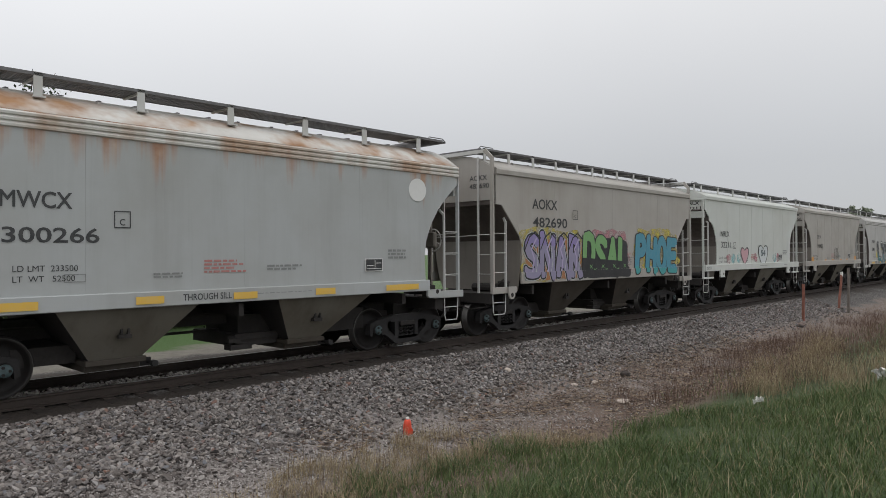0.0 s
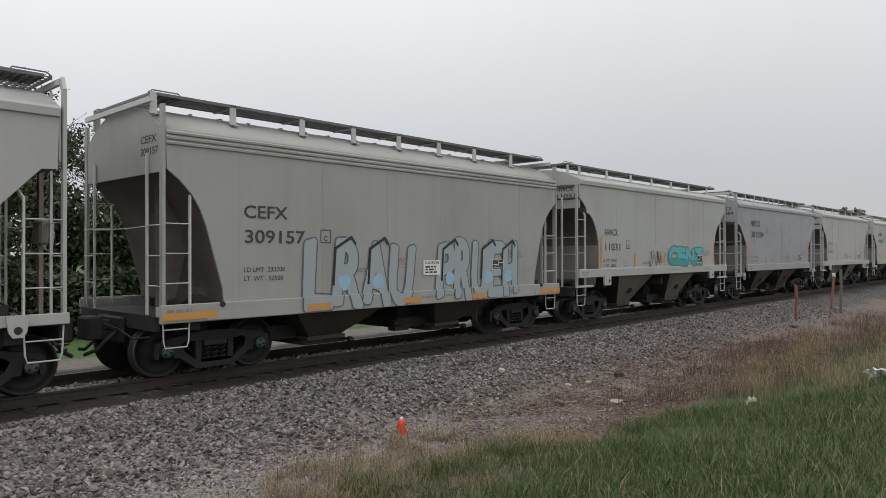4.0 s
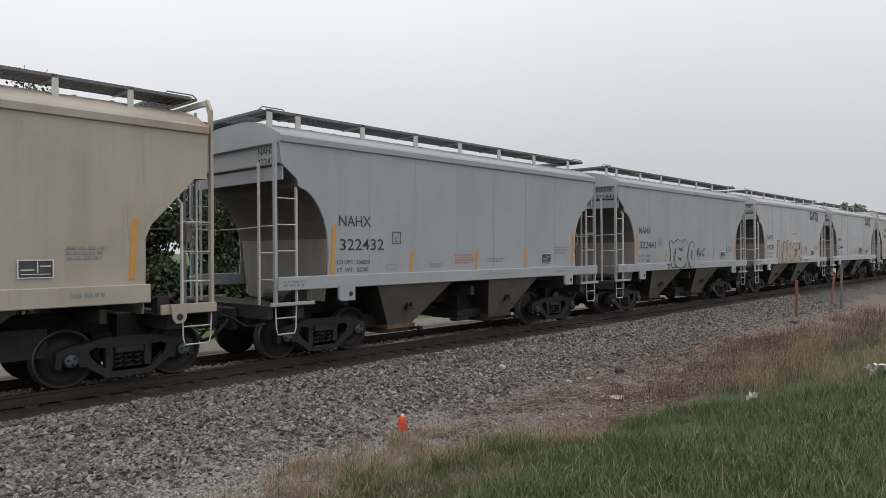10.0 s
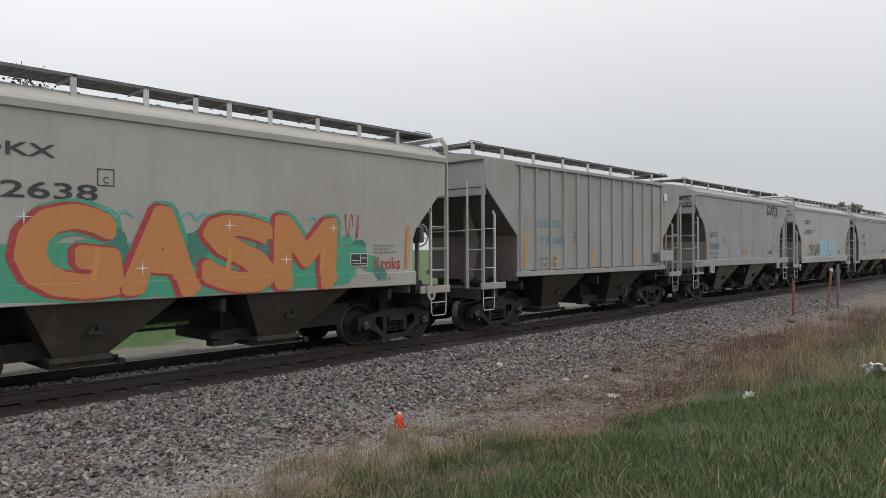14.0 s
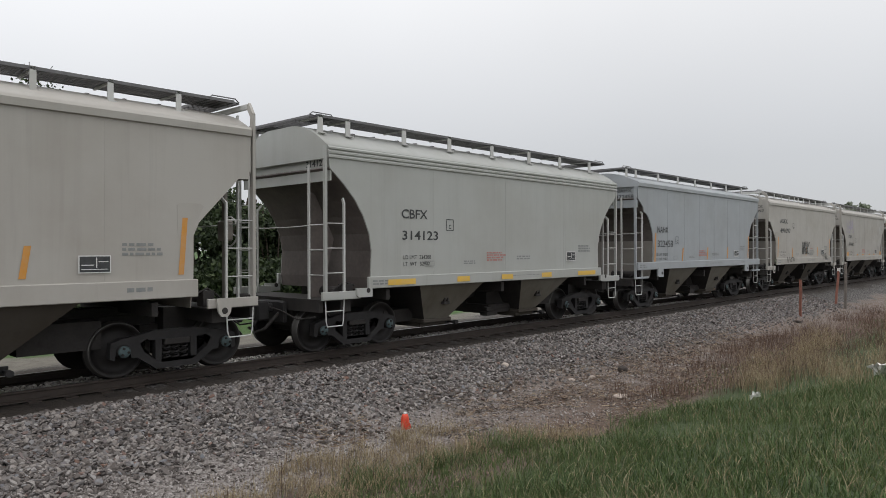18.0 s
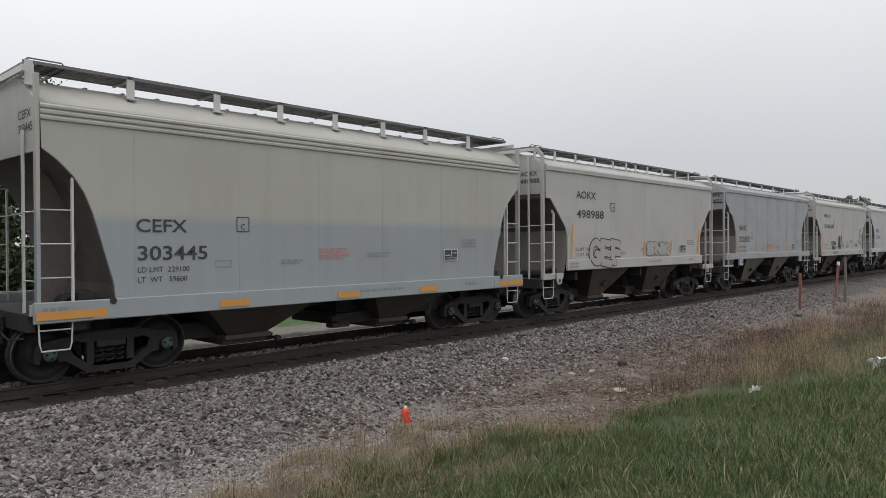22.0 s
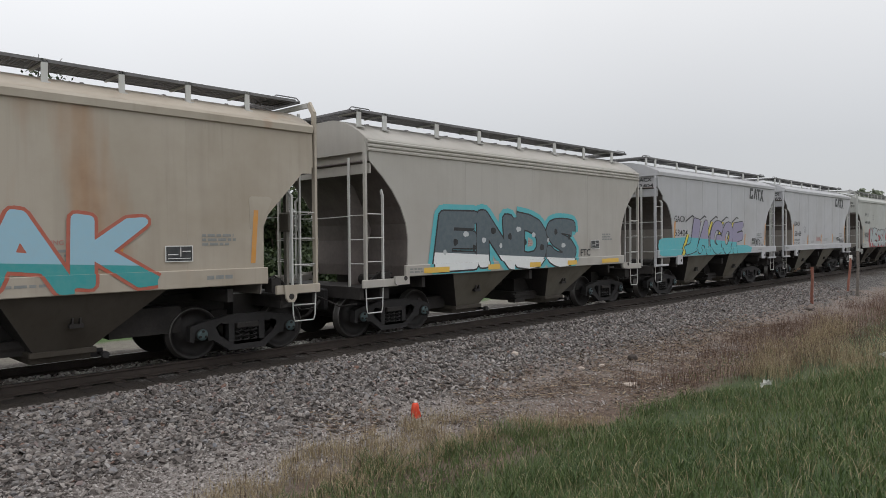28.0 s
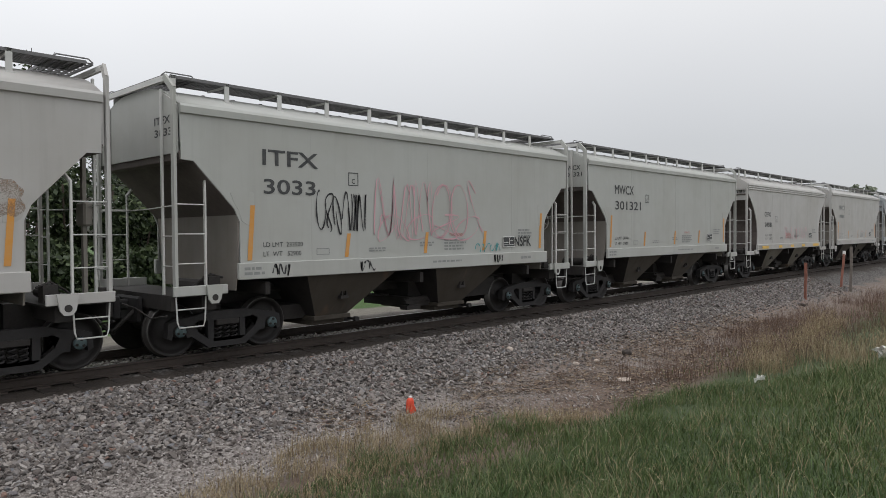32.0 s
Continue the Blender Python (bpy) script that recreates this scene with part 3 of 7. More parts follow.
def hopper_car(kind):
    """One covered hopper car with all its fixed parts, centred on its length, rails at z = 0."""
    K, cut = KINDS[kind], CUTS[kind]
    car = new("hopper_car")
    eave = K["eave"]
    crown = 4.60 if kind != "ribbed" else 4.52
    shoulder = eave + (0.06, 0.16, 0.0, 0.25)[K["ridges"]]
    half = -cut[0][0]
    hi_sill = K["sill"][1] + 0.01
    for s in (-1, 1):
        bm = bmesh.new()
        y = s * 1.60
        loft(bm, [[(x, y, z), (-x, y, z), (-x, y - s * 0.03, z), (x, y - s * 0.03, z)] for x, z in cut])
        part("body_side", bm, WHITE, car)
        if kind == "ribbed":
            for k in range(13):
                x = -4.1 + 0.683 * k
                rb = boxes((x - 0.045, x + 0.045, min(y, y + s * 0.06), max(y, y + s * 0.06), 1.50, 4.28), bevel=0.012)
                part("side_rib", rb, WHITE, car)
            part("eave_rail", boxes((-4.25, 4.25, min(y, y + s * 0.075), max(y, y + s * 0.075), 4.24, 4.34), bevel=0.015), WHITE, car)
        else:
            seams = {"panel": (-3.35, -2.0, -0.65, 0.7, 2.05, 3.4), "slant": (-4.24, -2.44, -0.75, 0.88, 2.64, 3.9), "sill": (-2.6, 0.0, 2.6), "arc": (-3.5, -1.75, 0.0, 1.75, 3.5), "plain": (-3.0, 0.1, 3.1)}[kind]
            w, d = (0.006, 0.004) if kind == "panel" else (0.005, 0.004) if kind == "slant" else (0.003, 0.0025)
            for x in seams if s < 0 else ():
                part("panel_seam", boxes((x - w, x + w, y - d, y, hi_sill, eave - 0.03)), WHITE, car)
            # eave: a rolled ridge, or several
            bm = bmesh.new()
            n, d, h = K["ridges"], 0.05 if K["ridges"] == 1 else 0.035, 0.15 if K["ridges"] == 1 else 0.055
            prof = [(y - s * 0.02, eave - 0.01)]
            for k in range(n):
                z = eave + k * 0.083
                prof += [(y + s * 0.002, z), (y + s * d * 0.9, z + 0.012), (y + s * d, z + h * 0.8), (y + s * d * 0.35, z + h + 0.015)]
            prof.append((y - s * 0.02, prof[-1][1]))
            loft(bm, [[(x, a, c) for a, c in prof] for x in (-half, half)])
            part("eave_rail", bm, WHITE, car)
        if kind == "plain":
            for q in (-1, 1):
                bm = bmesh.new()
                slab(bm, [(q * 4.60, 2.62), (q * 4.52, 2.50), (q * 4.47, 2.33), (q * 4.36, 2.26), (q * 4.24, 2.28), (q * 4.22, 2.80), (q * 4.27, 2.84), (q * 4.62, 2.84), (q * 4.68, 2.80)], min(y, y + s * 0.006), max(y, y + s * 0.006))
                part("corner_plate", bm, WHITE, car)
        lo, hi, sx = K["sill"]
        bm = bmesh.new()
        box(bm, -sx, sx, min(y - s * 0.02, y + s * 0.055), max(y - s * 0.02, y + s * 0.055), lo, hi)
        part("side_sill", bevelled(bm, 0.012), WHITE, car)
    bm = bmesh.new()
    sec = roof_section(shoulder, eave, crown)
    n = 9
    loft(bm, [[(-half + 2 * half * i / (n - 1), y, z) for y, z in sec] for i in range(n)])
    for f in bm.faces:
        f.smooth = abs(f.normal.x) < 0.5
    part("roof", bm, WHITE, car)
    # hatch troughs along the crown
    for k in range(5):
        x = -3.9 + 1.95 * k
        bm = bmesh.new()
        hs = [(-0.34, crown - 0.02), (-0.33, crown + 0.03), (-0.18, crown + 0.07), (0.18, crown + 0.07), (0.33, crown + 0.03), (0.34, crown - 0.02)]
        loft(bm, [[(x + d, a, c) for a, c in hs] for d in (-0.93, 0.93)])
        for d in (-0.6, 0.0, 0.6):
            beam(bm, (x + d, -0.40, crown + 0.03), (x + d, 0.40, crown + 0.06), 0.05, 0.03, mi=1)
        part("hatch_cover", bm, [LADDERPAINT, GRATING], car)
    # roof walks of open grating, on posts
    dz = 0.03 if kind in ("plain", "arc") else 0.045
    for s in (-1, 1):
        bm = bmesh.new()
        y0, y1 = s * 0.52, s * 1.16
        for a in (y0, y1):
            box(bm, -5.5, 5.5, a - 0.012, a + 0.012, 4.665 + dz, 4.715 + dz)
        for k in range(1, 6):
            a = y0 + (y1 - y0) * k / 6
            box(bm, -5.5, 5.5, a - 0.009, a + 0.009, 4.685 + dz, 4.712 + dz)
        x = -5.46
        while x < 5.5:
            beam(bm, (x, y0, 4.69 + dz), (x, y1, 4.69 + dz), 0.042, 0.028)
            x += 0.066
        part("roof_walk", bm, GRATING, car, "open steel grating roof walk")
        bm = bmesh.new()
        for x in K["posts"]:
            w = 0.045 if kind in ("plain", "arc") else 0.06
            box(bm, x - w, x + w, s * 1.16 - 0.012, s * 1.16 + 0.012, 4.39, 4.72 + dz)
            if s < 0:
                beam(bm, (x, s * 1.15, 4.66 + dz), (x, s * 0.5, 4.66 + dz), 0.04, 0.03)
            box(bm, x - w * 1.4, x + w * 1.4, s * 1.2 - 0.05, s * 1.2 + 0.03, 4.385, 4.405)
            if s < 0:
                part("roof_walk_post", bm, LADDERPAINT, car)
                bm = bmesh.new()
        if s > 0:
            box(bm, -5.45, 4.9, 1.148, 1.172, 4.60 + dz, 4.66 + dz)
            part("far_walk_support", bm, LADDERPAINT, car)
    for q in (-1, 1):
        bm = bmesh.new()
        xa, xb = sorted((q * 5.05, q * 5.60))
        for i in range(6):
            x = xa + (xb - xa) * i / 5
            box(bm, x - 0.01, x + 0.01, -1.16, 1.16, 4.655 + dz, 4.70 + dz)
        for i in range(15):
            y = -1.1 + 2.2 * i / 14
            box(bm, xa, xb, y - 0.018, y + 0.018, 4.688 + dz, 4.70 + dz)
        for e in (-1.12, 1.12):
            tube(bm, [(q * 5.05, e, 4.70 + dz), (q * 5.10, e, 4.755 + dz), (q * 5.55, e, 4.755 + dz), (q * 5.62, e, 4.70 + dz)], 0.012, 5)
        part("crossover_platform", bm, GRATING, car)
        # end wall: white upper sheet, dark slope sheet below
        bm = bmesh.new()
        xe = q * (half - 0.10)
        top = [(y * 0.985, z - 0.01) for y, z in sec]
        if kind in ("plain", "arc", "slant"):
            xe = q * (half + 0.02)
        pts = [(-1.565, 3.42)] + top + [(1.565, 3.42)]
        loft(bm, [[(xe + d, y, z) for y, z in pts] for d in (-0.015, 0.015)])
        part("end_sheet", bm, WHITE, car)
        # slope sheet inside the cut-away corner, from the end wall down
        foot = {"plain": 2.42, "arc": 2.42, "panel": 2.28}.get(kind, 1.2)
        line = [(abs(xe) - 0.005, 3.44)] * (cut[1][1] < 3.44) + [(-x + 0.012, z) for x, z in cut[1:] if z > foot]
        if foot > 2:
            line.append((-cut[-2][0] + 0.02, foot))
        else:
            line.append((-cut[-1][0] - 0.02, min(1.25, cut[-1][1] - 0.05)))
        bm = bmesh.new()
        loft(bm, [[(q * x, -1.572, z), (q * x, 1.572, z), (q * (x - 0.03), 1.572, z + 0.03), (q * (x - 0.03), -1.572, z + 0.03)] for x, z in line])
        # one dark brown over the whole sheet, deeper than the body paint
        part("slope_sheet", bm, SLOPE, car, "dark brown end slope sheet")
        if foot > 2:
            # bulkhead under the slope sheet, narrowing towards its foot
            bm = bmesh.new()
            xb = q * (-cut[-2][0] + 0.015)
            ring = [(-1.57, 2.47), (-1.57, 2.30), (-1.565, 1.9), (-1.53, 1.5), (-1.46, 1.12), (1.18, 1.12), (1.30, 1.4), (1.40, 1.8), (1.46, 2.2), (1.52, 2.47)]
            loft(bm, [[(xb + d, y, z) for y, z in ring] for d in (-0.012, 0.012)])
            part("end_bulkhead", bm, BULKHEAD, car, "dusty pale bulkhead under the end slope, shade painted in")
        else:
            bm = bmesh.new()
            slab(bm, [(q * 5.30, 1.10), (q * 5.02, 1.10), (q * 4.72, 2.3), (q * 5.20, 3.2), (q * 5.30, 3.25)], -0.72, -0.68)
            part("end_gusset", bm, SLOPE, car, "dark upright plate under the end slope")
        if q > 0 and kind != "ribbed":
            # hand brake: wheel, gear box and chain rod on the end wall
            bm = bmesh.new()
            ring = [(5.72, -0.62 + 0.27 * math.cos(a), 2.42 + 0.27 * math.sin(a)) for a in (2 * math.pi * k / 20 for k in range(21))]
            tube(bm, ring, 0.016, 6)
            for k in range(4):
                a = math.pi * k / 2 + 0.4
                beam(bm, (5.71, -0.62, 2.42), (5.72, -0.62 + 0.27 * math.cos(a), 2.42 + 0.27 * math.sin(a)), 0.03, 0.012)
            wheel = part("brake_wheel", bm, LADDERPAINT, car, "pale spoked hand-brake wheel")
            bm = bmesh.new()
            box(bm, 5.56, 5.70, -0.80, -0.44, 2.24, 2.62)
            part("gear_box", bevelled(bm, 0.03), BULKHEAD, wheel)
            bm = bmesh.new()
            beam(bm, (5.62, -0.62, 1.1), (5.62, -0.62, 3.95), 0.10, 0.06)
            part("brake_mast", bm, BULKHEAD, wheel)
        for y in (-1.55, 1.55):
            bm = bmesh.new()
            if kind in ("plain", "arc"):
                xs = q * 5.64
                beam(bm, (xs, y, 1.10), (xs, y, 4.46), 0.10, 0.05, (1, 0, 0))
                beam(bm, (xs, y, 4.44), (xs + q * 0.04, y * 0.87, 4.66), 0.10, 0.05, (1, 0, 0))
            else:
                xs = q * 5.58
                beam(bm, (xs, y, 1.10), (xs, y, 4.10 if kind != "slant" else 4.50), 0.075 if kind != "slant" else 0.11, 0.05, (1, 0, 0))
            part("corner_stile", bm, WHITE, car)
            build_ladder(car, xs, q * 5.12, K["ladder"], y, 1.13, 0.58)
        if kind in ("plain", "arc", "slant"):
            bm = bmesh.new()
            z = 4.63 if kind != "slant" else 4.60
            beam(bm, (q * 5.67, -1.35, z), (q * 5.67, 1.35, z), 0.05, 0.09)
            part("end_crossbar", bm, LADDERPAINT, car)
        # end ladders
        for y in (-1.08, 1.08):
            bm = bmesh.new()
            beam(bm, (q * 5.62, y, 1.1), (q * 5.62, y, 3.75 if kind not in ("plain", "arc") else 4.5), 0.05, 0.035)
            for k in range(3):
                z = 1.58 + 0.49 * k
                tube(bm, [(q * 5.63, y, z), (q * 5.63, math.copysign(1.55, y), z)], 0.011, 5)
            part("end_ladder", bm, LADDERPAINT, car)
        bm = bmesh.new()
        tube(bm, [(q * 5.64, -1.1, 2.55), (q * 5.64, -0.4, 2.53), (q * 5.64, 0.4, 2.53), (q * 5.64, 1.1, 2.55)], 0.011, 5)
        part("hand_rail", bm, LADDERPAINT, car)
        # end platform and its edge
        bm = bmesh.new()
        xa, xb = sorted((q * 4.75, q * 5.70))
        box(bm, xa, xb, -1.56, 1.56, 1.075, 1.105)
        xc, xd = sorted((q * 5.60, q * 5.70))
        box(bm, xc, xd, -1.50, 1.50, 0.86, 1.075)
        box(bm, *sorted((q * 4.5, q * 5.62)), -0.52, 0.52, 0.66, 1.075)
        box(bm, *sorted((q * 4.9, q * 5.15)), -1.48, 1.48, 0.84, 1.075)
        part("end_floor", bm, UNDER, car)
        for s in (-1, 1):
            bm = bmesh.new()
            box(bm, xa, xb, min(s * 1.56, s * 1.62), max(s * 1.56, s * 1.62), 1.095, 1.255 if kind != "panel" else 1.16)
            part("end_platform", bevelled(bm, 0.008), WHITE, car)
            if kind in ("plain", "arc"):
                bm = bmesh.new()
                c = q * 5.02
                slab(bm, [(c - 0.15, 1.26), (c - 0.11, 1.02), (c - 0.06, 0.95), (c + 0.06, 0.95), (c + 0.11, 1.02), (c + 0.15, 1.26)], s * 1.66 - 0.02, s * 1.66 + 0.02)
                # dark disc in place of an open hole, painted for the shade inside it
                lathe_y(bm, [(s * 1.66 - 0.023, 0.055), (s * 1.66 + 0.023, 0.055)], c, 1.05, 14, 1)
                part("tow_loop", bm, [WHITE, UNDER], car)

            elif kind != "ribbed":
                bm = bmesh.new()
                c = q * (4.0 if kind == "panel" else 4.68)
                z1 = 1.44 if kind == "panel" else lo + 0.02
                slab(bm, [(c - 0.20, z1), (c - 0.20, 1.16), (c - 0.15, 1.12), (c + 0.20, 1.12), (c + 0.20, z1)], s * 1.64 - 0.03, s * 1.64 + 0.03)
                # the pad's hole is a dark disc too, its shade given by colour
                lathe_y(bm, [(s * 1.64 - 0.033, 0.05), (s * 1.64 + 0.033, 0.05)], c + 0.09, 1.25, 14, 1)
                part("jacking_pad", bm, [WHITE, UNDER], car)
        # coupler, hose
        bm = bmesh.new()
        xa, xb = sorted((q * 5.70, q * 6.02))
        box(bm, xa, xb, -0.09, 0.09, 0.80, 0.98)
        xa, xb = sorted((q * 5.98, q * 6.24))
        box(bm, xa, xb, -0.24, 0.20, 0.66, 1.05)
        xa, xb = sorted((q * 5.70, q * 5.80))
        box(bm, xa, xb, -0.48, 0.48, 0.60, 1.04)
        coup = part("coupler", bevelled(bm, 0.03), TRUCK, car, "rusty cast knuckle coupler")
        bm = bmesh.new()
        tube(bm, [(q * 5.75, -0.28, 0.82), (q * 5.95, -0.30, 0.66), (q * 6.10, -0.26, 0.50), (q * 6.24, -0.12, 0.42)], 0.035, 6)
        tube(bm, [(q * 5.74, -1.45, 0.78), (q * 5.76, -0.9, 0.70), (q * 5.80, -0.4, 0.84), (q * 5.95, -0.2, 0.92)], 0.016, 5)
        tube(bm, [(q * 5.70, 0.30, 0.80), (q * 5.92, 0.34, 0.58), (q * 6.10, 0.26, 0.46), (q * 6.24, 0.10, 0.50)], 0.03, 6)
        tube(bm, [(q * 5.70, 0.35, 0.98), (q * 5.95, 0.20, 1.02), (q * 6.12, 0.16, 0.90)], 0.012, 5)
        part("air_hose", bm, UNDER, coup)
        # valves and pipes on the platform
        bm = bmesh.new()
        tube(bm, [(q * 5.0, -1.2, 1.22), (q * 5.0, -0.4, 1.22)], 0.11 if q < 0 else 0.07, 10)
        tube(bm, [(q * 4.7, -1.35, 1.35), (q * 4.9, -1.3, 1.42), (q * 5.1, -1.25, 1.30), (q * 5.3, -1.2, 1.13)], 0.02, 5)
        box(bm, *sorted((q * 4.78, q * 4.98)), -1.40, -1.18, 1.12, 1.38)
        part("brake_valve", bm, UNDER, car)
    # centre sill, cross pipes
    bm = bmesh.new()
    box(bm, -5.7, 5.7, -0.20, 0.20, 0.78, 1.10)
    part("centre_sill", bm, UNDER, car)
    bm = bmesh.new()
    tube(bm, [(-4.6, -0.35, 0.98), (4.6, -0.35, 0.98)], 0.022, 5)
    tube(bm, [(-4.6, 0.45, 0.95), (4.6, 0.45, 0.95)], 0.022, 5)
    for x in (-3.9, 0.0, 3.9):
        box(bm, x - 0.05, x + 0.05, -1.5, 1.5, 1.02, 1.24)
    part("cross_bearer", bm, UNDER, car)
    # two discharge hoppers with gates
    bot = lo + 0.02
    bays = {"plain": ((-3.10, -0.80, -2.55, -1.75), (0.38, 2.80, 0.98, 1.80)), "arc": ((-3.10, -0.80, -2.55, -1.75), (0.38, 2.80, 0.98, 1.80)), "panel": ((-3.12, -0.76, -2.36, -1.62), (0.54, 2.66, 1.15, 2.0))}.get(
        kind, ((-3.02, -0.80, -2.37, -1.55), (0.70, 2.95, 1.27, 2.02)))
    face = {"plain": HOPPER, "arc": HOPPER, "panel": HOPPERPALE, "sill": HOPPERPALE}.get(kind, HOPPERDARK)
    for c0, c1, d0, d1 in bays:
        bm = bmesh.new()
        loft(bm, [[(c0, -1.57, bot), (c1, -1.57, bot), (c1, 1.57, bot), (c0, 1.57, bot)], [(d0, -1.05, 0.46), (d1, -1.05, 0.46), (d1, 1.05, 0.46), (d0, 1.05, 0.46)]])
        # end-facing sides take the darker underframe material, the others the bay colour
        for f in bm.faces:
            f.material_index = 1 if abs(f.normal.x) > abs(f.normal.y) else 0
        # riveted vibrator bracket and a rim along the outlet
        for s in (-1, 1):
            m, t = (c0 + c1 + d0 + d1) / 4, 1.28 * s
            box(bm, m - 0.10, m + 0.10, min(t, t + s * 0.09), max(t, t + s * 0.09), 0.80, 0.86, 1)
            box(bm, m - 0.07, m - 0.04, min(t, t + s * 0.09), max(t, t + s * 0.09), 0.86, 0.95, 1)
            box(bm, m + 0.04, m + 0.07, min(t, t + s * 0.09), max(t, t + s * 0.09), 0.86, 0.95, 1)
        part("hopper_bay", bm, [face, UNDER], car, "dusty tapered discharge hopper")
        bm = bmesh.new()
        box(bm, d0 - 0.06, d1 + 0.06, -1.10, 1.10, 0.37, 0.46)
        box(bm, d0 - 0.02, d1 + 0.02, -0.95, 0.95, 0.27, 0.37)
        gate = part("hopper_gate", bevelled(bm, 0.012), HOPPER, car, "sliding outlet gate")
        bm = bmesh.new()
        tube(bm, [(d1 + 0.16, -1.12, 0.33), (d1 + 0.16, 1.12, 0.33)], 0.028, 8)
        lathe_y(bm, [(-1.20, 0.055), (-1.10, 0.055)], d1 + 0.16, 0.33, 8)
        box(bm, d1 + 0.02, d1 + 0.22, -0.9, -0.84, 0.27, 0.40)
        box(bm, d1 + 0.02, d1 + 0.22, 0.84, 0.9, 0.27, 0.40)
        part("gate_shaft", bm, TRUCK, gate)
    bm = bmesh.new()
    box(bm, 0.28, 1.16, -0.80, 0.80, 0.40, 0.62)
    box(bm, 0.16, 0.60, -0.85, -0.62, 0.34, 0.44)
    box(bm, 0.10, 0.34, -0.90, -0.80, 0.48, 0.56)
    box(bm, 0.45, 1.20, -0.60, 0.60, 0.62, 0.95)
    tube(bm, [(0.15, -0.75, 0.52), (1.2, -0.75, 0.52)], 0.07, 8)
    part("gate_drive", bm, UNDER, car, "dark outlet gate drive gear")
    bm = bmesh.new()
    box(bm, -3.35, -2.45, -0.75, 0.75, 0.42, 0.70)
    box(bm, 2.15, 3.35, -0.80, 0.80, 0.50, 0.95)
    beam(bm, (-3.0, 0.1, 0.64), (2.8, 0.1, 0.64), 0.05, 0.05)
    part("brake_rigging", bm, UNDER, car)
    for q in (-1, 1):
        build_truck(car, q * K["truck"])
    return car


# ---------------------------------------------------------------- lettering and sprayed paint
import collections

GLYPHS = {}


def glyphs(s, fat=0.0, shear=0.0):
    """Flat outline of a word as unit-box vertices and faces."""
    key = (s, fat, shear)
    if key not in GLYPHS:
        cu = bpy.data.curves.new("word", "FONT")
        cu.body, cu.offset, cu.shear, cu.resolution_u = s, fat, shear, 3
        ob = new("word", cu)
        me = bpy.data.meshes.new_from_object(ob)
        v = np.array([tuple(p.co[:2]) for p in me.vertices])
        f = [tuple(p.vertices) for p in me.polygons]
        bpy.data.objects.remove(ob)
        bpy.data.curves.remove(cu)
        bpy.data.meshes.remove(me)
        GLYPHS[key] = (v, f)
    return GLYPHS[key]


def flat_part(name, verts, faces, mat, parent, label=""):
    me = bpy.data.meshes.new(name)
    me.from_pydata(verts, [], faces)
    me.materials.append(mat)
    ob = new(name, me)
    ob.parent = parent
    if label:
        ob["label"] = label
    return ob


def word(car, s, x0, x1, z0, z1, mat, y=-1.609, name="lettering", fat=0.012, shear=0.0, base=None, end=None):
    """A word fitted to a box on the near side (or, with end, on the left end sheet). base: the lean plain glyph box that sets the fit."""
    v, f = glyphs(s, 0.0 if "M" in s else fat, shear)
    b = v if "M" in s else glyphs(s, base if base is not None else fat, shear)[0]
    lo, hi = b.min(0), b.max(0)
    k = (v - lo) / (hi - lo) * (x1 - x0, z1 - z0) + (x0, z0)
    flat = [(a, c, 0.0) for a, c in k]
    faces = list(f)
    if "M" in s and fat > 0:
        # stroke weight laid along the rim of each letter
        seen = collections.Counter(tuple(sorted(e)) for q in f for e in zip(q, q[1:] + q[:1]))
        grow = fat * (z1 - z0) / 0.73
        for n, (u, w) in enumerate(e for e, count in seen.items() if count == 1):
            d = k[w] - k[u]
            ln = math.hypot(*d)
            if ln < 1e-5:
                continue
            o, e = np.array((-d[1], d[0])) / ln * grow, d / ln * grow * 0.6
            m, lift = len(flat), 0.00002 * (n % 40 + 1)
            flat += [(*p, lift) for p in (k[u] - o - e, k[w] - o + e, k[w] + o + e, k[u] + o - e)]
            faces.append((m, m + 1, m + 2, m + 3))
    if end is None:
        verts = [(a, y - lift, c) for a, c, lift in flat]
    else:
        verts = [(end - lift, -a, c) for a, c, lift in flat]
    return flat_part(name, verts, faces, mat, car)


def bars(car, x0, x1, z0, z1, n, mat, seed=0, y=-1.608, name="small_stencil", broken=True, also=()):
    """Unreadable small print as plain bars."""
    r = random.Random(seed)
    verts, faces = [], []
    for x0, x1, z0, z1, n in ((x0, x1, z0, z1, n), *also):
        h = (z1 - z0) / (n * 1.7)
        for i in range(n):
            z = z1 - (i + 0.5) * (z1 - z0) / n
            x, stop = x0, x0 + (x1 - x0) * r.uniform(0.72, 1.0)
            while x < stop:
                w = min(r.uniform(0.05, 0.16) if broken else stop - x, stop - x)
                k = len(verts)
                verts += [(x, y, z - h / 2), (x + w, y, z - h / 2), (x + w, y, z + h / 2), (x, y, z + h / 2)]
                faces.append((k, k + 1, k + 2, k + 3))
                x += w + 0.03
    return tagged(flat_part(name, verts, faces, mat, car), kind="stuff")


def patch(car, x0, x1, z0, z1, mat, y=-1.608, name="reflective_strip", tilt=0.0):
    bm = bmesh.new()
    v = [bm.verts.new(p) for p in ((x0, y, z0), (x1, y, z0), (x1 + tilt, y, z1), (x0 + tilt, y, z1))]
    bm.faces.new(v)
    return part(name, bm, mat, car)


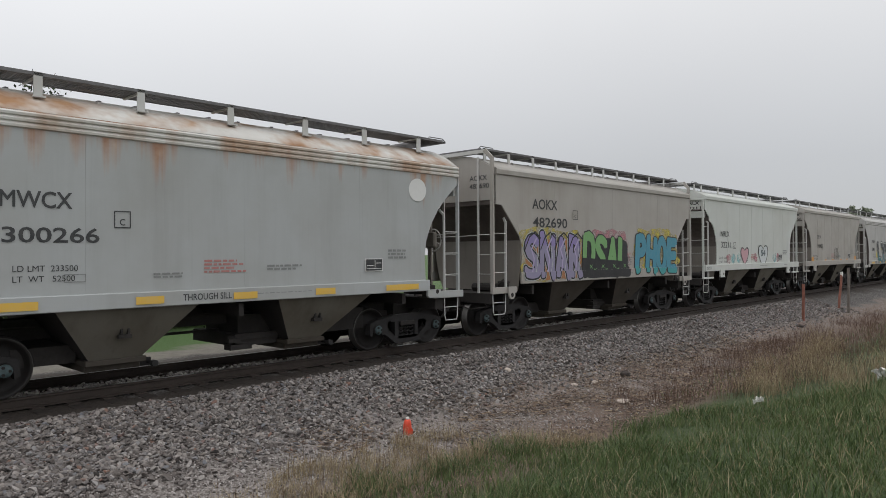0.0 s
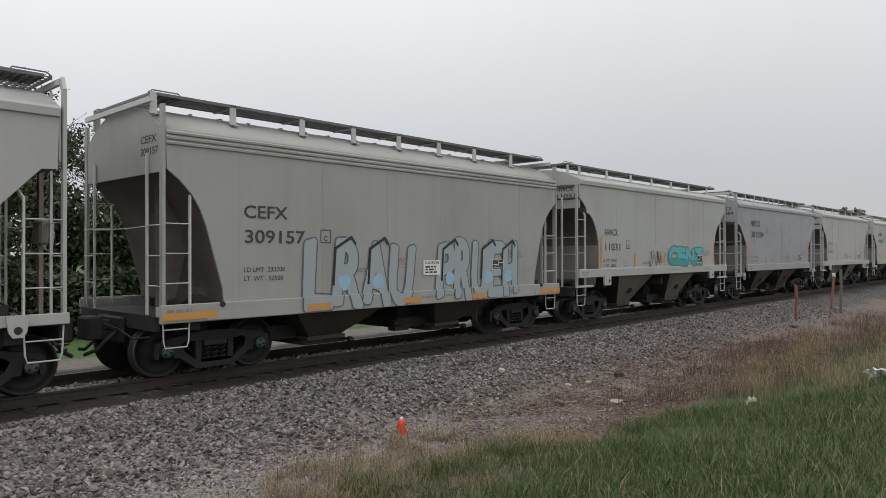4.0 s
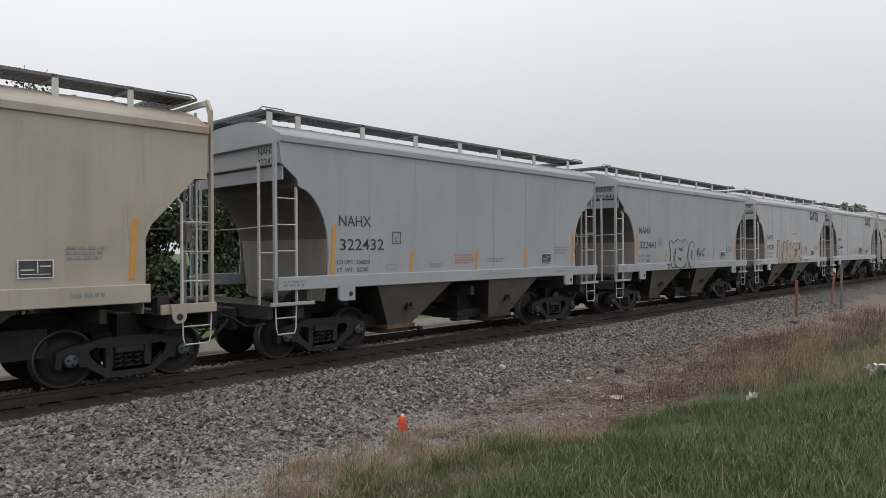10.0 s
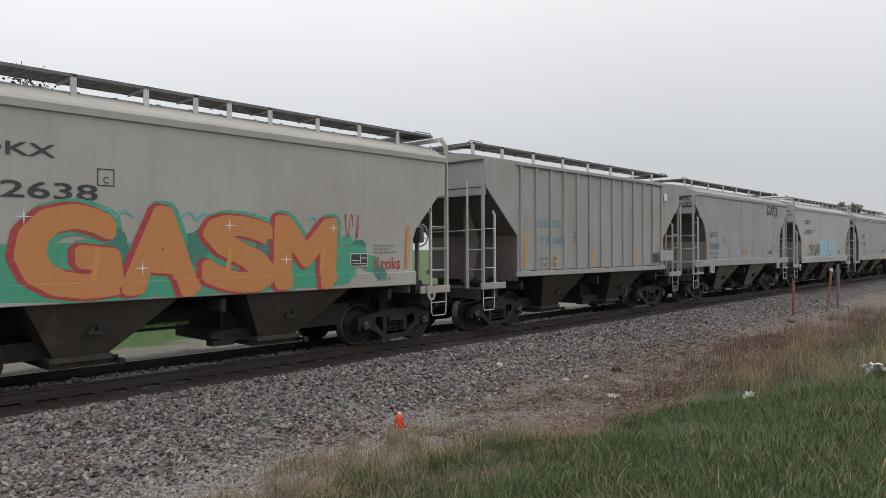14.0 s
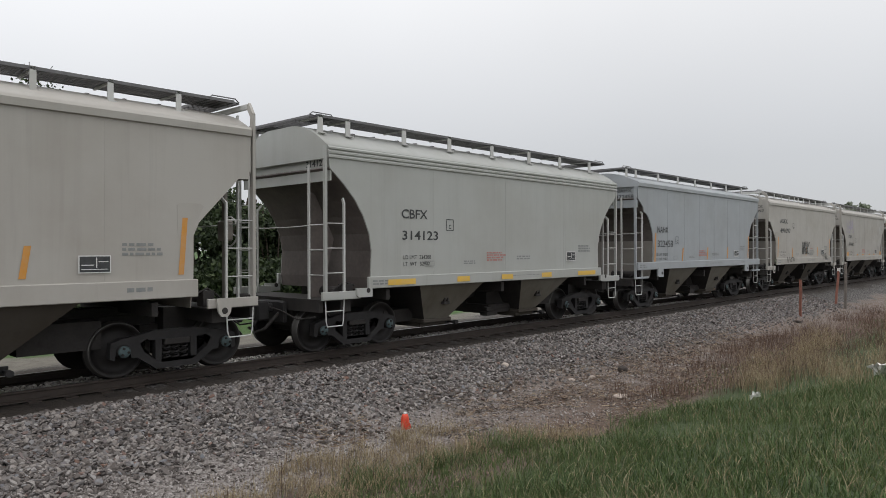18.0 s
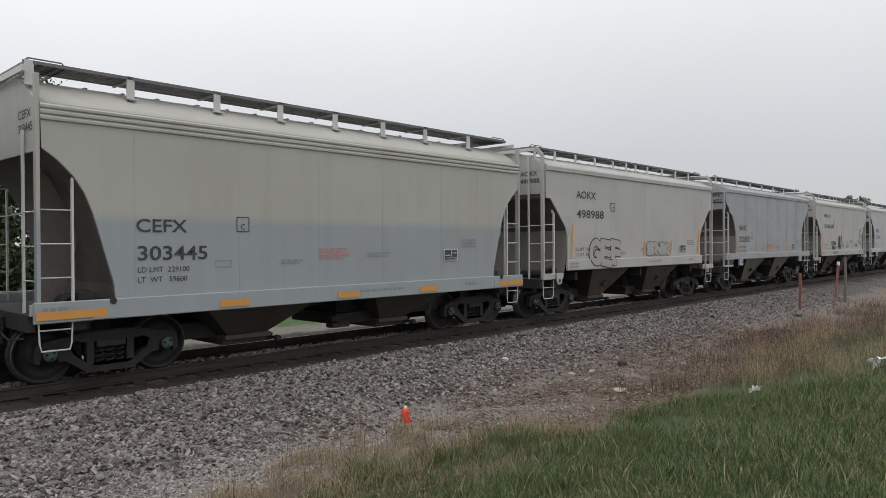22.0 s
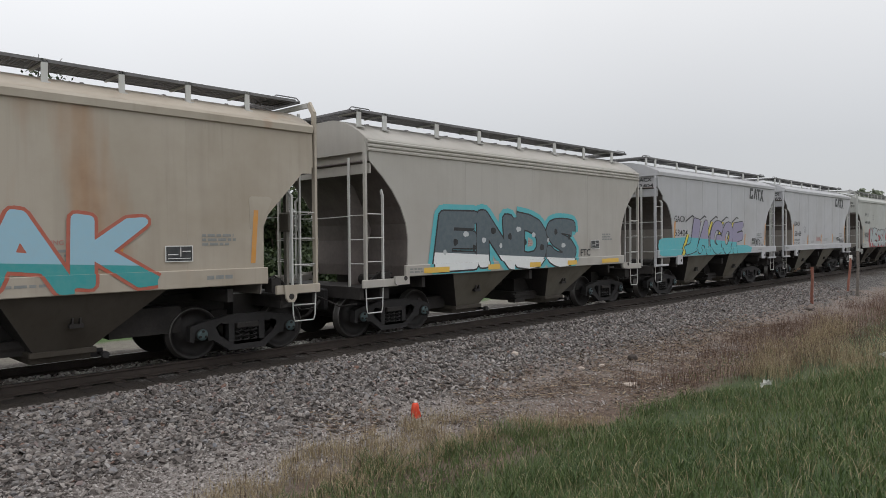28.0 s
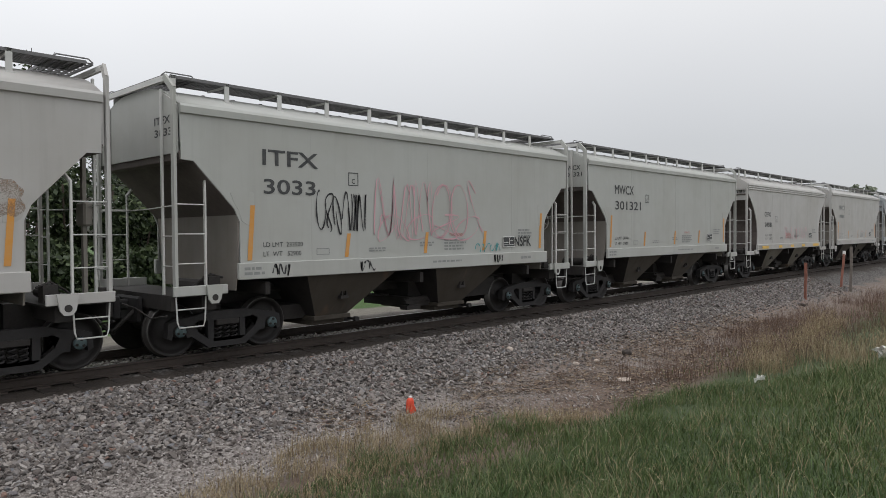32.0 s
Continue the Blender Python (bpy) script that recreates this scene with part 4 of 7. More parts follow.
def frame_box(car, x0, x1, z0, z1, w, mat, y=-1.608, name="stencil_box"):
    verts, faces = [], []
    for a, b, c, d in ((x0, x1, z0, z0 + w), (x0, x1, z1 - w, z1), (x0, x0 + w, z0 + w, z1 - w), (x1 - w, x1, z0 + w, z1 - w)):
        k = len(verts)
        verts += [(a, y, c), (b, y, c), (b, y, d), (a, y, d)]
        faces.append((k, k + 1, k + 2, k + 3))
    return flat_part(name, verts, faces, mat, car)


SILLS = {}


def drape(car, name, verts, faces, mats, split=None):
    """Paint laid over the side and the sill below it: cut at the sill's edges, the lower part brought out onto the sill."""
    lo, hi = SILLS.get(car.name, (0.0, 0.0))
    me = bpy.data.meshes.new(name)
    me.from_pydata(verts, [], faces)
    zs = [v[2] for v in verts]
    bm = bmesh.new()
    bm.from_mesh(me)
    every = lambda: bm.verts[:] + bm.edges[:] + bm.faces[:]
    if min(zs) < hi:
        bmesh.ops.bisect_plane(bm, geom=every(), plane_co=(0, 0, lo + 0.012), plane_no=(0, 0, 1), clear_inner=True)
        bmesh.ops.bisect_plane(bm, geom=every(), plane_co=(0, 0, hi), plane_no=(0, 0, 1))
        below = [f for f in bm.faces if f.calc_center_median().z < hi]
        geom = bmesh.ops.split(bm, geom=below)["geom"]
        for v in {v for f in geom if isinstance(f, bmesh.types.BMFace) for v in f.verts}:
            v.co.y -= 0.050
    if split is not None and len(mats) > 1:
        bmesh.ops.bisect_plane(bm, geom=every(), plane_co=(0, 0, split), plane_no=(0.05, 0, 1))
        for f in bm.faces:
            c = f.calc_center_median()
            f.material_index = 1 if c.z - split + 0.05 * c.x < 0 else 0
    bm.to_mesh(me)
    bm.free()
    for m in mats:
        me.materials.append(m)
    ob = new(name, me)
    ob.parent = car
    return ob


def cloud(car, x0, x1, z0, z1, mat, seed, y=-1.612, rough=0.12, name="spray_fill"):
    """A sprayed field with an uneven, lobed outline."""
    r = random.Random(seed)
    n = 110
    ph = [(k, r.uniform(0, 6.28), r.uniform(0.4, 1.0) / k ** 0.45) for k in ((3, 5, 8) if x1 - x0 < 2.0 else (3, 7, 11, 16))]
    pts, pw = [], 2.2 if x1 - x0 < 2.0 else 7
    for i in range(n):
        a = 2 * math.pi * i / n
        w = 1 - rough * 0.5 + rough * 0.45 * sum(q * math.sin(k * a + p) for k, p, q in ph)
        c, s = math.cos(a), math.sin(a)
        sq = (abs(c) ** pw + abs(s) ** pw) ** (-1 / pw)
        x, z = (x0 + x1) / 2 + (x1 - x0) / 2 * c * sq * min(w, 1.06), (z0 + z1) / 2 + (z1 - z0) / 2 * s * sq * w
        pts.append((x, y, max(z, z0)))
    mid = ((x0 + x1) / 2, y, (z0 + z1) / 2)
    return drape(car, name, pts + [mid], [(i, (i + 1) % n, n) for i in range(n)], [mat])


def strokes(car, x0, x1, z0, z1, mat, seed, n=5, width=0.03, y=-1.616, name="spray_tag", wild=1.0, upright=0.5):
    """Looping spray-can lines: a row of letter-like strokes with no words in them."""
    r = random.Random(seed)
    verts, faces = [], []
    for i in range(n):
        cx = x0 + (x1 - x0) * (i + 0.5) / n
        hw, hh = (x1 - x0) / n * 0.62, (z1 - z0) / 2
        cz = (z0 + z1) / 2 + hh * r.uniform(-0.15, 0.15) * wild
        fx, fz, p1, p2 = r.choice((1, 1, 2)), r.choice((1, 2, 3)), r.uniform(0, 6.28), r.uniform(0, 6.28)
        span = r.uniform(3.2, 6.0)
        m = 26
        line = []
        for k in range(m):
            a = p1 + span * k / (m - 1)
            line.append((cx + hw * math.sin(fx * a + p2) * (1 - upright) + hw * upright * (2 * k / (m - 1) - 1), cz + hh * 0.92 * math.sin(fz * a)))
        for k, (x, z) in enumerate(line):
            x2, z2 = line[min(k + 1, m - 1)]
            x1_, z1_ = line[max(k - 1, 0)]
            dx, dz = x2 - x1_, z2 - z1_
            d = math.hypot(dx, dz) or 1
            w = width / 2 * (0.75 + 0.35 * math.sin(k * 0.7 + p1))
            verts += [(x - dz / d * w, y - i * 0.0004, z + dx / d * w), (x + dz / d * w, y - i * 0.0004, z - dx / d * w)]
            if k:
                b = len(verts)
                faces.append((b - 4, b - 3, b - 1, b - 2))
    return tagged(flat_part(name, verts, faces, mat, car), kind="stuff")


def slash(car, pts, width, mat, y, name="spray_line"):
    """A quick angular spray line through a few points."""
    verts, faces = [], []
    lines = pts if isinstance(pts[0][0], (tuple, list)) else [pts]
    for j, ((xa, za), (xb, zb)) in enumerate(q for line in lines for q in zip(line, line[1:])):
        d = math.hypot(xb - xa, zb - za)
        ox, oz = -(zb - za) / d * width / 2, (xb - xa) / d * width / 2
        ex, ez = (xb - xa) / d * width * 0.4, (zb - za) / d * width * 0.4
        k, yy = len(verts), y - 0.0001 * j
        verts += [(xa - ex - ox, yy, za - ez - oz), (xb + ex - ox, yy, zb + ez - oz), (xb + ex + ox, yy, zb + ez + oz), (xa - ex + ox, yy, za - ez + oz)]
        faces.append((k, k + 1, k + 2, k + 3))
    return tagged(flat_part(name, verts, faces, mat, car), kind="stuff")


def word_shapes(s, x0, x1, z0, z1, shear, seed, inset):
    """Letters one by one, each with its own tilt, size and overlap: vertices, faces and rim."""
    r = random.Random(seed)
    wide = [0.55 if ch in "I!1" else 1.0 for ch in s]
    step = (x1 - x0) / sum(wide)
    out, x = [], x0
    for i, ch in enumerate(s):
        v, f = glyphs(ch, 0.0, 0.0)
        lo, hi = v.min(0), v.max(0)
        k = (v - lo) / (hi - lo)
        h0, h1, tilt, bend = r.uniform(0.0, 0.06), r.uniform(0.94, 1.04), r.uniform(-0.10, 0.10) + shear, r.uniform(-0.08, 0.08)
        w = step * wide[i] * r.uniform(1.0, 1.05) - 2 * inset
        w = max(w, 0.06)
        cx = x + wide[i] * step / 2
        x += wide[i] * step
        a, c = k[:, 0], k[:, 1]
        zz = h0 + (h1 - h0) * c + 0.05 * np.sin(3.0 * a + i)
        xx = cx + (a - 0.5) * w * (1 + bend * (c - 0.5) * 2) + tilt * (c - 0.5) * step
        p = np.stack([xx, z0 + inset + (z1 - z0 - 2 * inset) * zz], 1)
        seen = collections.Counter(tuple(sorted(e)) for face in f for e in zip(face, face[1:] + face[:1]))
        out.append((p, f, [e for e, n in seen.items() if n == 1]))
    return out


def spray_layer(car, shapes, grow, mats, y, name, split=None, shift=(0.0, 0.0)):
    """The letters thickened all round by grow metres, with round corners."""
    verts, faces = [], []
    ring = [(math.cos(math.pi * (j + 0.5) / 4), math.sin(math.pi * (j + 0.5) / 4)) for j in range(8)]
    for i, (p, f, rim) in enumerate(shapes):
        yy, b = y - 0.0004 * i, len(verts)
        p = p + np.array(shift)
        verts += [(a, yy, c) for a, c in p]
        faces += [tuple(q + b for q in face) for face in f]
        if not grow:
            continue
        n = 0
        for u, w in rim:
            d = p[w] - p[u]
            ln = math.hypot(*d)
            if ln < 1e-5:
                continue
            o = np.array((-d[1], d[0])) / ln * grow
            k, yk = len(verts), yy + 0.000012 * (2 * n + 1)
            verts += [(q[0], yk, q[1]) for q in (p[u] - o, p[w] - o, p[w] + o, p[u] + o)]
            faces.append((k, k + 1, k + 2, k + 3))
            k, yk = len(verts), yy + 0.000012 * (2 * n + 2)
            verts += [(p[u][0] + grow * c, yk, p[u][1] + grow * e) for c, e in ring]
            faces.append(tuple(range(k, k + 8)))
            n += 1
    return drape(car, name, verts, faces, mats, split)


def piece(car, s, x0, x1, z0, z1, fill, line, back=None, low=None, fat=0.05, edge=0.10, shear=0.0, seed=1, halo=None, split=0.5, rough=0.1, shine=None, drop=None, wide_halo=0.045):
    """A large sprayed word: background field, outline, fill in one or two tones, a few highlights."""
    g = fat * 1.15
    rim = g + max(0.03, (edge - fat) * 1.3)
    sh = word_shapes(s, x0, x1, z0, z1, shear, seed, g)
    if back:
        cloud(car, x0 - 0.22, x1 + 0.22, z0 - 0.05, z1 + 0.16, GRAF[back], seed, -1.6113, rough)
    if halo:
        spray_layer(car, sh, rim + wide_halo, [GRAF[halo]], -1.6125, "spray_halo")
    spray_layer(car, sh, rim, [GRAF[line]], -1.6160, "spray_outline", shift=drop or (0.0, 0.0))
    spray_layer(car, sh, g, [GRAF[fill]] + ([GRAF[low]] if low else []), -1.6195, "spray_letters", z0 + (z1 - z0) * split)
    if shine:
        strokes(car, x0 + 0.1, x1 - 0.1, z0 + (z1 - z0) * 0.55, z0 + (z1 - z0) * 0.85, GRAF[shine], seed + 500, len(s), 0.025, -1.6235, "spray_highlight", 1.0, 0.2)


NOTCHES = {"R": ((0.40, 0.66, 0.64, 0.80), (0.66, 1.0, 0.48, 0.54), (0.36, 0.66, 0.0, 0.42)), "A": ((0.34, 0.66, 0.60, 0.78), (0.34, 0.70, 0.0, 0.36)), "T": ((0.0, 0.32, 0.0, 0.56), (0.66, 1.0, 0.0, 0.54)),
           "L": ((0.55, 1.0, 0.36, 1.0),), "O": ((0.36, 0.66, 0.26, 0.64),), "D": ((0.36, 0.62, 0.16, 0.60), (0.86, 1.0, 0.62, 1.0))}


def block_word(car, s, edges, z0, z1, fill, ground, seed):
    """Tall roller-painted block letters with small square counters, edge to edge on a painted ground."""
    r = random.Random(seed)

    def field(quads, y, name, mat):
        verts, faces = [], []
        for n, (x0, x1, a, b) in enumerate(quads):
            m = len(verts)
            j = lambda: r.uniform(-0.02, 0.02)
            verts += [(x0 + j(), y - 0.0003 * n, a), (x1 + j(), y - 0.0003 * n, a), (x1 + j(), y - 0.0003 * n, b + j()), (x0 + j(), y - 0.0003 * n, b + j())]
            faces.append((m, m + 1, m + 2, m + 3))
        drape(car, name, verts, faces, [mat])

    field([(edges[0] - 0.16, edges[-1] + 0.1, z0, z1 + 0.07)], -1.6110, "spray_ground", ground)
    letters, cuts, inner = [], [], []
    for ch, a, b in zip(s, edges, edges[1:]):
        letters.append((a + 0.06, b - 0.06, z0, z1 - r.uniform(0.0, 0.08)))
        for u0, u1, v0, v1 in NOTCHES[ch]:
            q = (a + 0.06 + (b - a - 0.12) * u0, a + 0.06 + (b - a - 0.12) * u1, z0 + (z1 - z0) * v0, z0 + (z1 - z0) * v1)
            cuts.append(q)
            if ch in "RATL":
                inner.append((q[0] + 0.09, q[1] - 0.09, q[2] + (0.1 if v0 else 0.0), q[3] - 0.14))
    field(letters, -1.6130, "spray_letters", fill)
    field(cuts, -1.6165, "spray_counter", ground)
    field([q for q in inner if q[1] - q[0] > 0.05 and q[3] > q[2]], -1.6220, "bare_patch", BEIGE)


# where the reporting mark, number, plate box and weights stand on each kind
MARKS = {
    "plain": dict(x=-4.05, mark=(3.26, 3.53), num=(2.78, 3.05), plate=(-2.12, 3.04), ld=(-4.05, 1.70, 1.95), strips="upright"),
    "arc": dict(x=-4.05, mark=(2.66, 2.88), num=(2.22, 2.44), plate=(-2.45, 2.42), ld=(-4.05, 1.66, 1.88), strips="squares"),
    "panel": dict(x=-4.15, mark=(2.53, 2.74), num=(2.06, 2.28), plate=(-2.73, 2.24), ld=(-4.2, 1.68, 1.92), strips="upright"),
    "sill": dict(x=-3.6, mark=(2.74, 2.94), num=(2.28, 2.48), plate=(-2.2, 2.5), ld=(-3.55, 1.72, 1.95), strips="sill"),
    "slant": dict(x=-4.15, mark=(2.72, 2.95), num=(2.28, 2.52), plate=(-2.5, 2.3), ld=(-4.15, 1.62, 1.86), strips="sill"),
    "ribbed": dict(x=-3.28, mark=(2.66, 2.88), num=(2.19, 2.42), plate=(-1.55, 2.3), ld=(-3.25, 1.6, 1.86), strips="upright"),
}


# cars whose stencils stand elsewhere than the rest of their kind: left edge, mark, number
OWN_MARKS = {14: (-4.09, (3.31, 3.57), (2.73, 3.02)), 47: (-4.30, (2.58, 2.80), (2.10, 2.32)), 15: (-4.14, (3.32, 3.58), (2.80, 3.07)), 23: (-4.07, (3.39, 3.58), (2.81, 3.05)), 26: (-4.09, (3.35, 3.58), (2.82, 3.05)), 32: (-3.98, (3.26, 3.48), (2.80, 3.03)), 37: (-4.06, (3.36, 3.58), (2.80, 3.04)), 39: (-3.99, (3.42, 3.61), (2.83, 3.06)),
             0: (-3.70, (2.76, 2.99), (2.27, 2.49)), 2: (-4.02, (2.72, 2.94), (2.28, 2.52)), 3: (-3.44, (2.81, 2.99), (2.33, 2.53)), 4: (-3.72, (2.67, 2.87), (2.15, 2.38)), 5: (-4.23, (2.62, 2.83), (2.12, 2.34)),
             8: (-4.06, (2.64, 2.84), (2.18, 2.40)), 12: (-4.0, (3.24, 3.51), (2.77, 3.04)), 16: (-4.0, (3.36, 3.55), (2.82, 3.03)), 17: (-4.15, (2.59, 2.80), (2.11, 2.34)), 18: (-4.13, (2.62, 2.83), (2.13, 2.36)),
             31: (-4.13, (2.62, 2.83), (2.13, 2.36)), 34: (-3.70, (2.83, 3.02), (2.32, 2.54)), 35: (-4.10, (2.60, 2.78), (2.12, 2.36)), 36: (-4.22, (2.28, 2.49), (1.84, 2.07)), 38: (-4.10, (2.58, 2.80), (2.10, 2.33)),
             40: (-4.03, (2.71, 2.94), (2.26, 2.50)), 41: (-4.07, (2.47, 2.70), (2.03, 2.24)), 42: (-3.60, (2.72, 2.97), (2.16, 2.42)), 43: (-3.98, (3.21, 3.42), (2.74, 2.95)), 49: (-4.02, (3.22, 3.40), (2.74, 2.93)),
             50: (-3.90, (2.62, 2.79), (2.12, 2.33)), 52: (-4.05, (3.32, 3.60), (2.81, 3.08))}


def letter_car(car, kind, mark, number, seed, ink=None, logo=False, strips=True):
    M = dict(MARKS[kind])
    if seed in OWN_MARKS:
        M["x"], M["mark"], M["num"] = OWN_MARKS[seed]
    r = random.Random(seed * 7 + 3)
    ink = ink or BLACK
    yy = -1.609 if kind != "ribbed" else -1.612
    if kind == "ribbed":
        for (s, a, b, z) in (("GC", -3.31, -2.84, M["mark"]), ("CX", -2.63, -2.17, M["mark"]), ("73", -3.22, -2.85, M["num"]), ("048", -2.66, -2.12, M["num"])):
            word(car, s, a, b, *z, STENCILBLUE, yy)
    elif mark:
        h = M["mark"][1] - M["mark"][0]
        wide = 7.3 if seed in (23, 39) else (4.3 if h > 0.24 else 4.9) if kind == "plain" else 3.95
        fat = 0.006 if kind == "panel" else 0.014
        word(car, mark, M["x"], M["x"] + h * wide, *M["mark"], ink, yy, fat=fat)
        if number:
            word(car, number, M["x"] + 0.02, M["x"] + 0.02 + h * wide * 0.233 * len(number), *M["num"], ink, yy, fat=fat)
        else:
            bars(car, M["x"], M["x"] + h * 5.2, *M["num"], 1, FADED, seed)
        xe = CUTS[kind][0][0] - 0.04 if kind in ("plain", "arc", "slant") else CUTS[kind][0][0] + 0.08
        word(car, mark, 0.78, 1.36, 3.92, 4.05, ink, end=xe, fat=0.02)
        if number:
            word(car, number, 0.78, 1.42, 3.72, 3.85, ink, end=xe, fat=0.02)
    px, pz = M["plate"]
    frame_box(car, px, px + 0.25, pz, pz + 0.26, 0.016, ink, yy)
    word(car, "C", px + 0.085, px + 0.165, pz + 0.04, pz + 0.14, ink, yy)
    x, z0, z1 = M["ld"] if seed != 36 else (-4.2, 1.50, 1.74)
    limit, light = {0: ("233500", "52500"), 12: ("233700", "52300"), 20: ("232800", "53200"), 36: ("229100", "59600"), 41: ("230000", "56000")}.get(seed, ("", ""))
    word(car, "LD LMT  " + (limit or r.choice(("233500", "234200", "233700", "233100"))), x, x + 0.84, z1 - 0.085, z1, ink, yy, "load_limit_stencil", 0.0)["kind"] = "stuff"
    word(car, "LT  WT   " + (light or r.choice(("52500", "51800", "52300", "52900"))), x, x + 0.80, z0, z0 + 0.085, ink, yy, "light_weight_stencil", 0.0)["kind"] = "stuff"
    if kind == "ribbed":
        patch(car, 3.35, 3.75, 1.60, 1.92, BLACK, -1.664, "data_panel")
        for x, z in ((-3.98, 2.55), (-2.58, 1.95), (-0.52, 2.0), (2.2, 2.0), (4.0, 2.6)):
            patch(car, x, x + 0.10, 1.56, z, ORANGE, -1.606)
        patch(car, 3.9, 4.9, 1.66, 2.02, OLDGREY, -1.664, "placard_board")
        return
    # small print
    if kind == "plain":
        word(car, "WARNING", 0.78, 1.25, 2.03, 2.10, STENCILRED, yy, "warning_stencil", 0.01)
        bars(car, 0.62, 1.42, 1.70, 1.98, 4, FADED, seed + 1)
    else:
        bars(car, -0.75, 0.05, 1.78, 2.02, 4, STENCILRED, seed + 1)
    bars(car, -0.15 if kind == "plain" else 0.45, 0.3 if kind == "plain" else 1.2, 1.80, 1.92, 2, FADED, seed + 2)
    bars(car, 3.35, 4.0, 1.98, 2.20, 3, FADED, seed + 3, also=((-1.6, -1.1, 1.72, 1.82, 2),))
    zs = (1.74, 2.0) if kind != "slant" else (1.70, 1.96)
    dp = 0.0145 if seed in (1, 35) else 0.0
    patch(car, 2.72, 3.18, zs[0], zs[1], LABELWHITE, -1.6245 + dp, "data_panel_border")
    patch(car, 2.735, 3.165, zs[0] + 0.015, zs[1] - 0.015, BLACK, -1.6254 + dp if dp else -1.6270, "data_panel")
    v, f = [], []
    for a, b, c, d in ((2.76, 2.93, 0.11, 0.125), (2.965, 2.98, 0.08, 0.23), (2.76, 3.14, 0.05, 0.06), (3.0, 3.14, 0.16, 0.175)):
        f.append(tuple(range(len(v), len(v) + 4)))
        yd = -1.6295 if not dp else -1.6108
        v += [(a, yd, zs[0] + c), (b, yd, zs[0] + c), (b, yd, zs[0] + d), (a, yd, zs[0] + d)]
    flat_part("data_lines", v, f, LABELWHITE, car)
    frame_box(car, -2.9, -2.6, 1.70, 1.82, 0.012, FADED)
    lo, hi, sx = KINDS[kind]["sill"]
    bars(car, -sx + 0.1, -sx + 0.6, lo + 0.06, hi - 0.06, 2, FADED, seed + 5, -1.659, "sill_stencil", True, ((0.2, 1.5, lo + 0.12, hi - 0.10, 1), (3.4, 3.9, lo + 0.1, hi - 0.08, 1)))
    st = {3: "squares", 42: "sill"}.get(seed, M["strips"])
    if strips and st == "upright":
        for x, z0, z1 in ((-4.37, 1.64, 2.60), (-2.23, 1.64, 2.10), (-0.04, 1.66, 2.12), (1.95, 1.68, 2.14), (4.24, 1.68, 2.60)):
            patch(car, x, x + 0.09, z0, z1, ORANGE, -1.6255 if seed == 23 else -1.6098, tilt=0.07)
    elif strips and st == "squares":
        for x in (-4.45, 4.15):
            patch(car, x, x + 0.42, 1.62, 1.84, ORANGE, -1.6095)
        for x in (-2.1, -0.7, 1.0, 2.3):
            patch(car, x, x + 0.36, 1.62, 1.70, ORANGE, -1.6095)
    elif strips:
        cols = YELLOW if kind == "sill" else ORANGE
        for x, w in ((-sx + 0.02, 0.95), (-2.85, 0.55), (-0.35, 0.55), (1.9, 0.55), (sx - 0.97, 0.95)) if kind == "slant" else ((-4.05, 0.8), (-1.90, 0.44), (-0.25, 0.46), (1.46, 0.46), (3.24, 0.94)):
            patch(car, x, x + w, lo + 0.05, lo + 0.17, cols, -1.6755)
    if logo:
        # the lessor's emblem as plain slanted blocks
        bm = bmesh.new()
        for poly in ([(2.55, 3.62), (2.62, 4.06), (2.95, 4.06), (2.93, 3.95), (2.74, 3.95), (2.69, 3.72), (2.82, 3.72), (2.84, 3.80), (2.96, 3.80), (2.93, 3.62)],
                     [(3.00, 3.62), (3.15, 4.05), (3.30, 4.05), (3.42, 3.60), (3.29, 3.60), (3.22, 3.90), (3.12, 3.62)],
                     [(3.36, 4.05), (3.36, 3.95), (3.48, 3.95), (3.56, 3.58), (3.68, 3.58), (3.60, 3.95), (3.74, 3.95), (3.74, 4.05)],
                     [(3.72, 3.56), (3.88, 3.80), (3.78, 4.04), (3.91, 4.04), (3.96, 3.92), (4.00, 4.04), (4.10, 4.04), (4.02, 3.80), (4.16, 3.54), (4.02, 3.54), (3.95, 3.68), (3.86, 3.55)]):
            bm.faces.new([bm.verts.new((x, -1.609, z)) for x, z in poly])
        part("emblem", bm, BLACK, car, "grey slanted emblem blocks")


PAINTS = {"M": (MINT, "bright greenish-white"), "W": (WHITE, "white"), "P": (PALE, "pale greenish-white"), "C": (CREAM, "cream-white"), "B": (BEIGE, "beige-grey"), "L": (BLUEGREY, "pale blue-grey"), "G": (GREY, "light grey"),
          "T": (TAN, "tan-stained cream"), "R": (RUSTY, "heavily rust-streaked"), "S": (STREAKED, "pale grey, rust-run"), "2": (TWOTONE, "cream and blue-grey two-tone"), "O": (OLDGREY, "old grey"), "V": (COOL, "cool white"), "D": (DULL, "dull greenish-cream"), "K": (SAGE, "sage-grey")}
DESCRIBE = {"plain": "smooth covered hopper car", "arc": "smooth covered hopper car", "panel": "panelled covered hopper car", "sill": "ridge-eaved covered hopper car",
            "slant": "slant-ended covered hopper car", "ribbed": "rib-sided covered hopper car"}
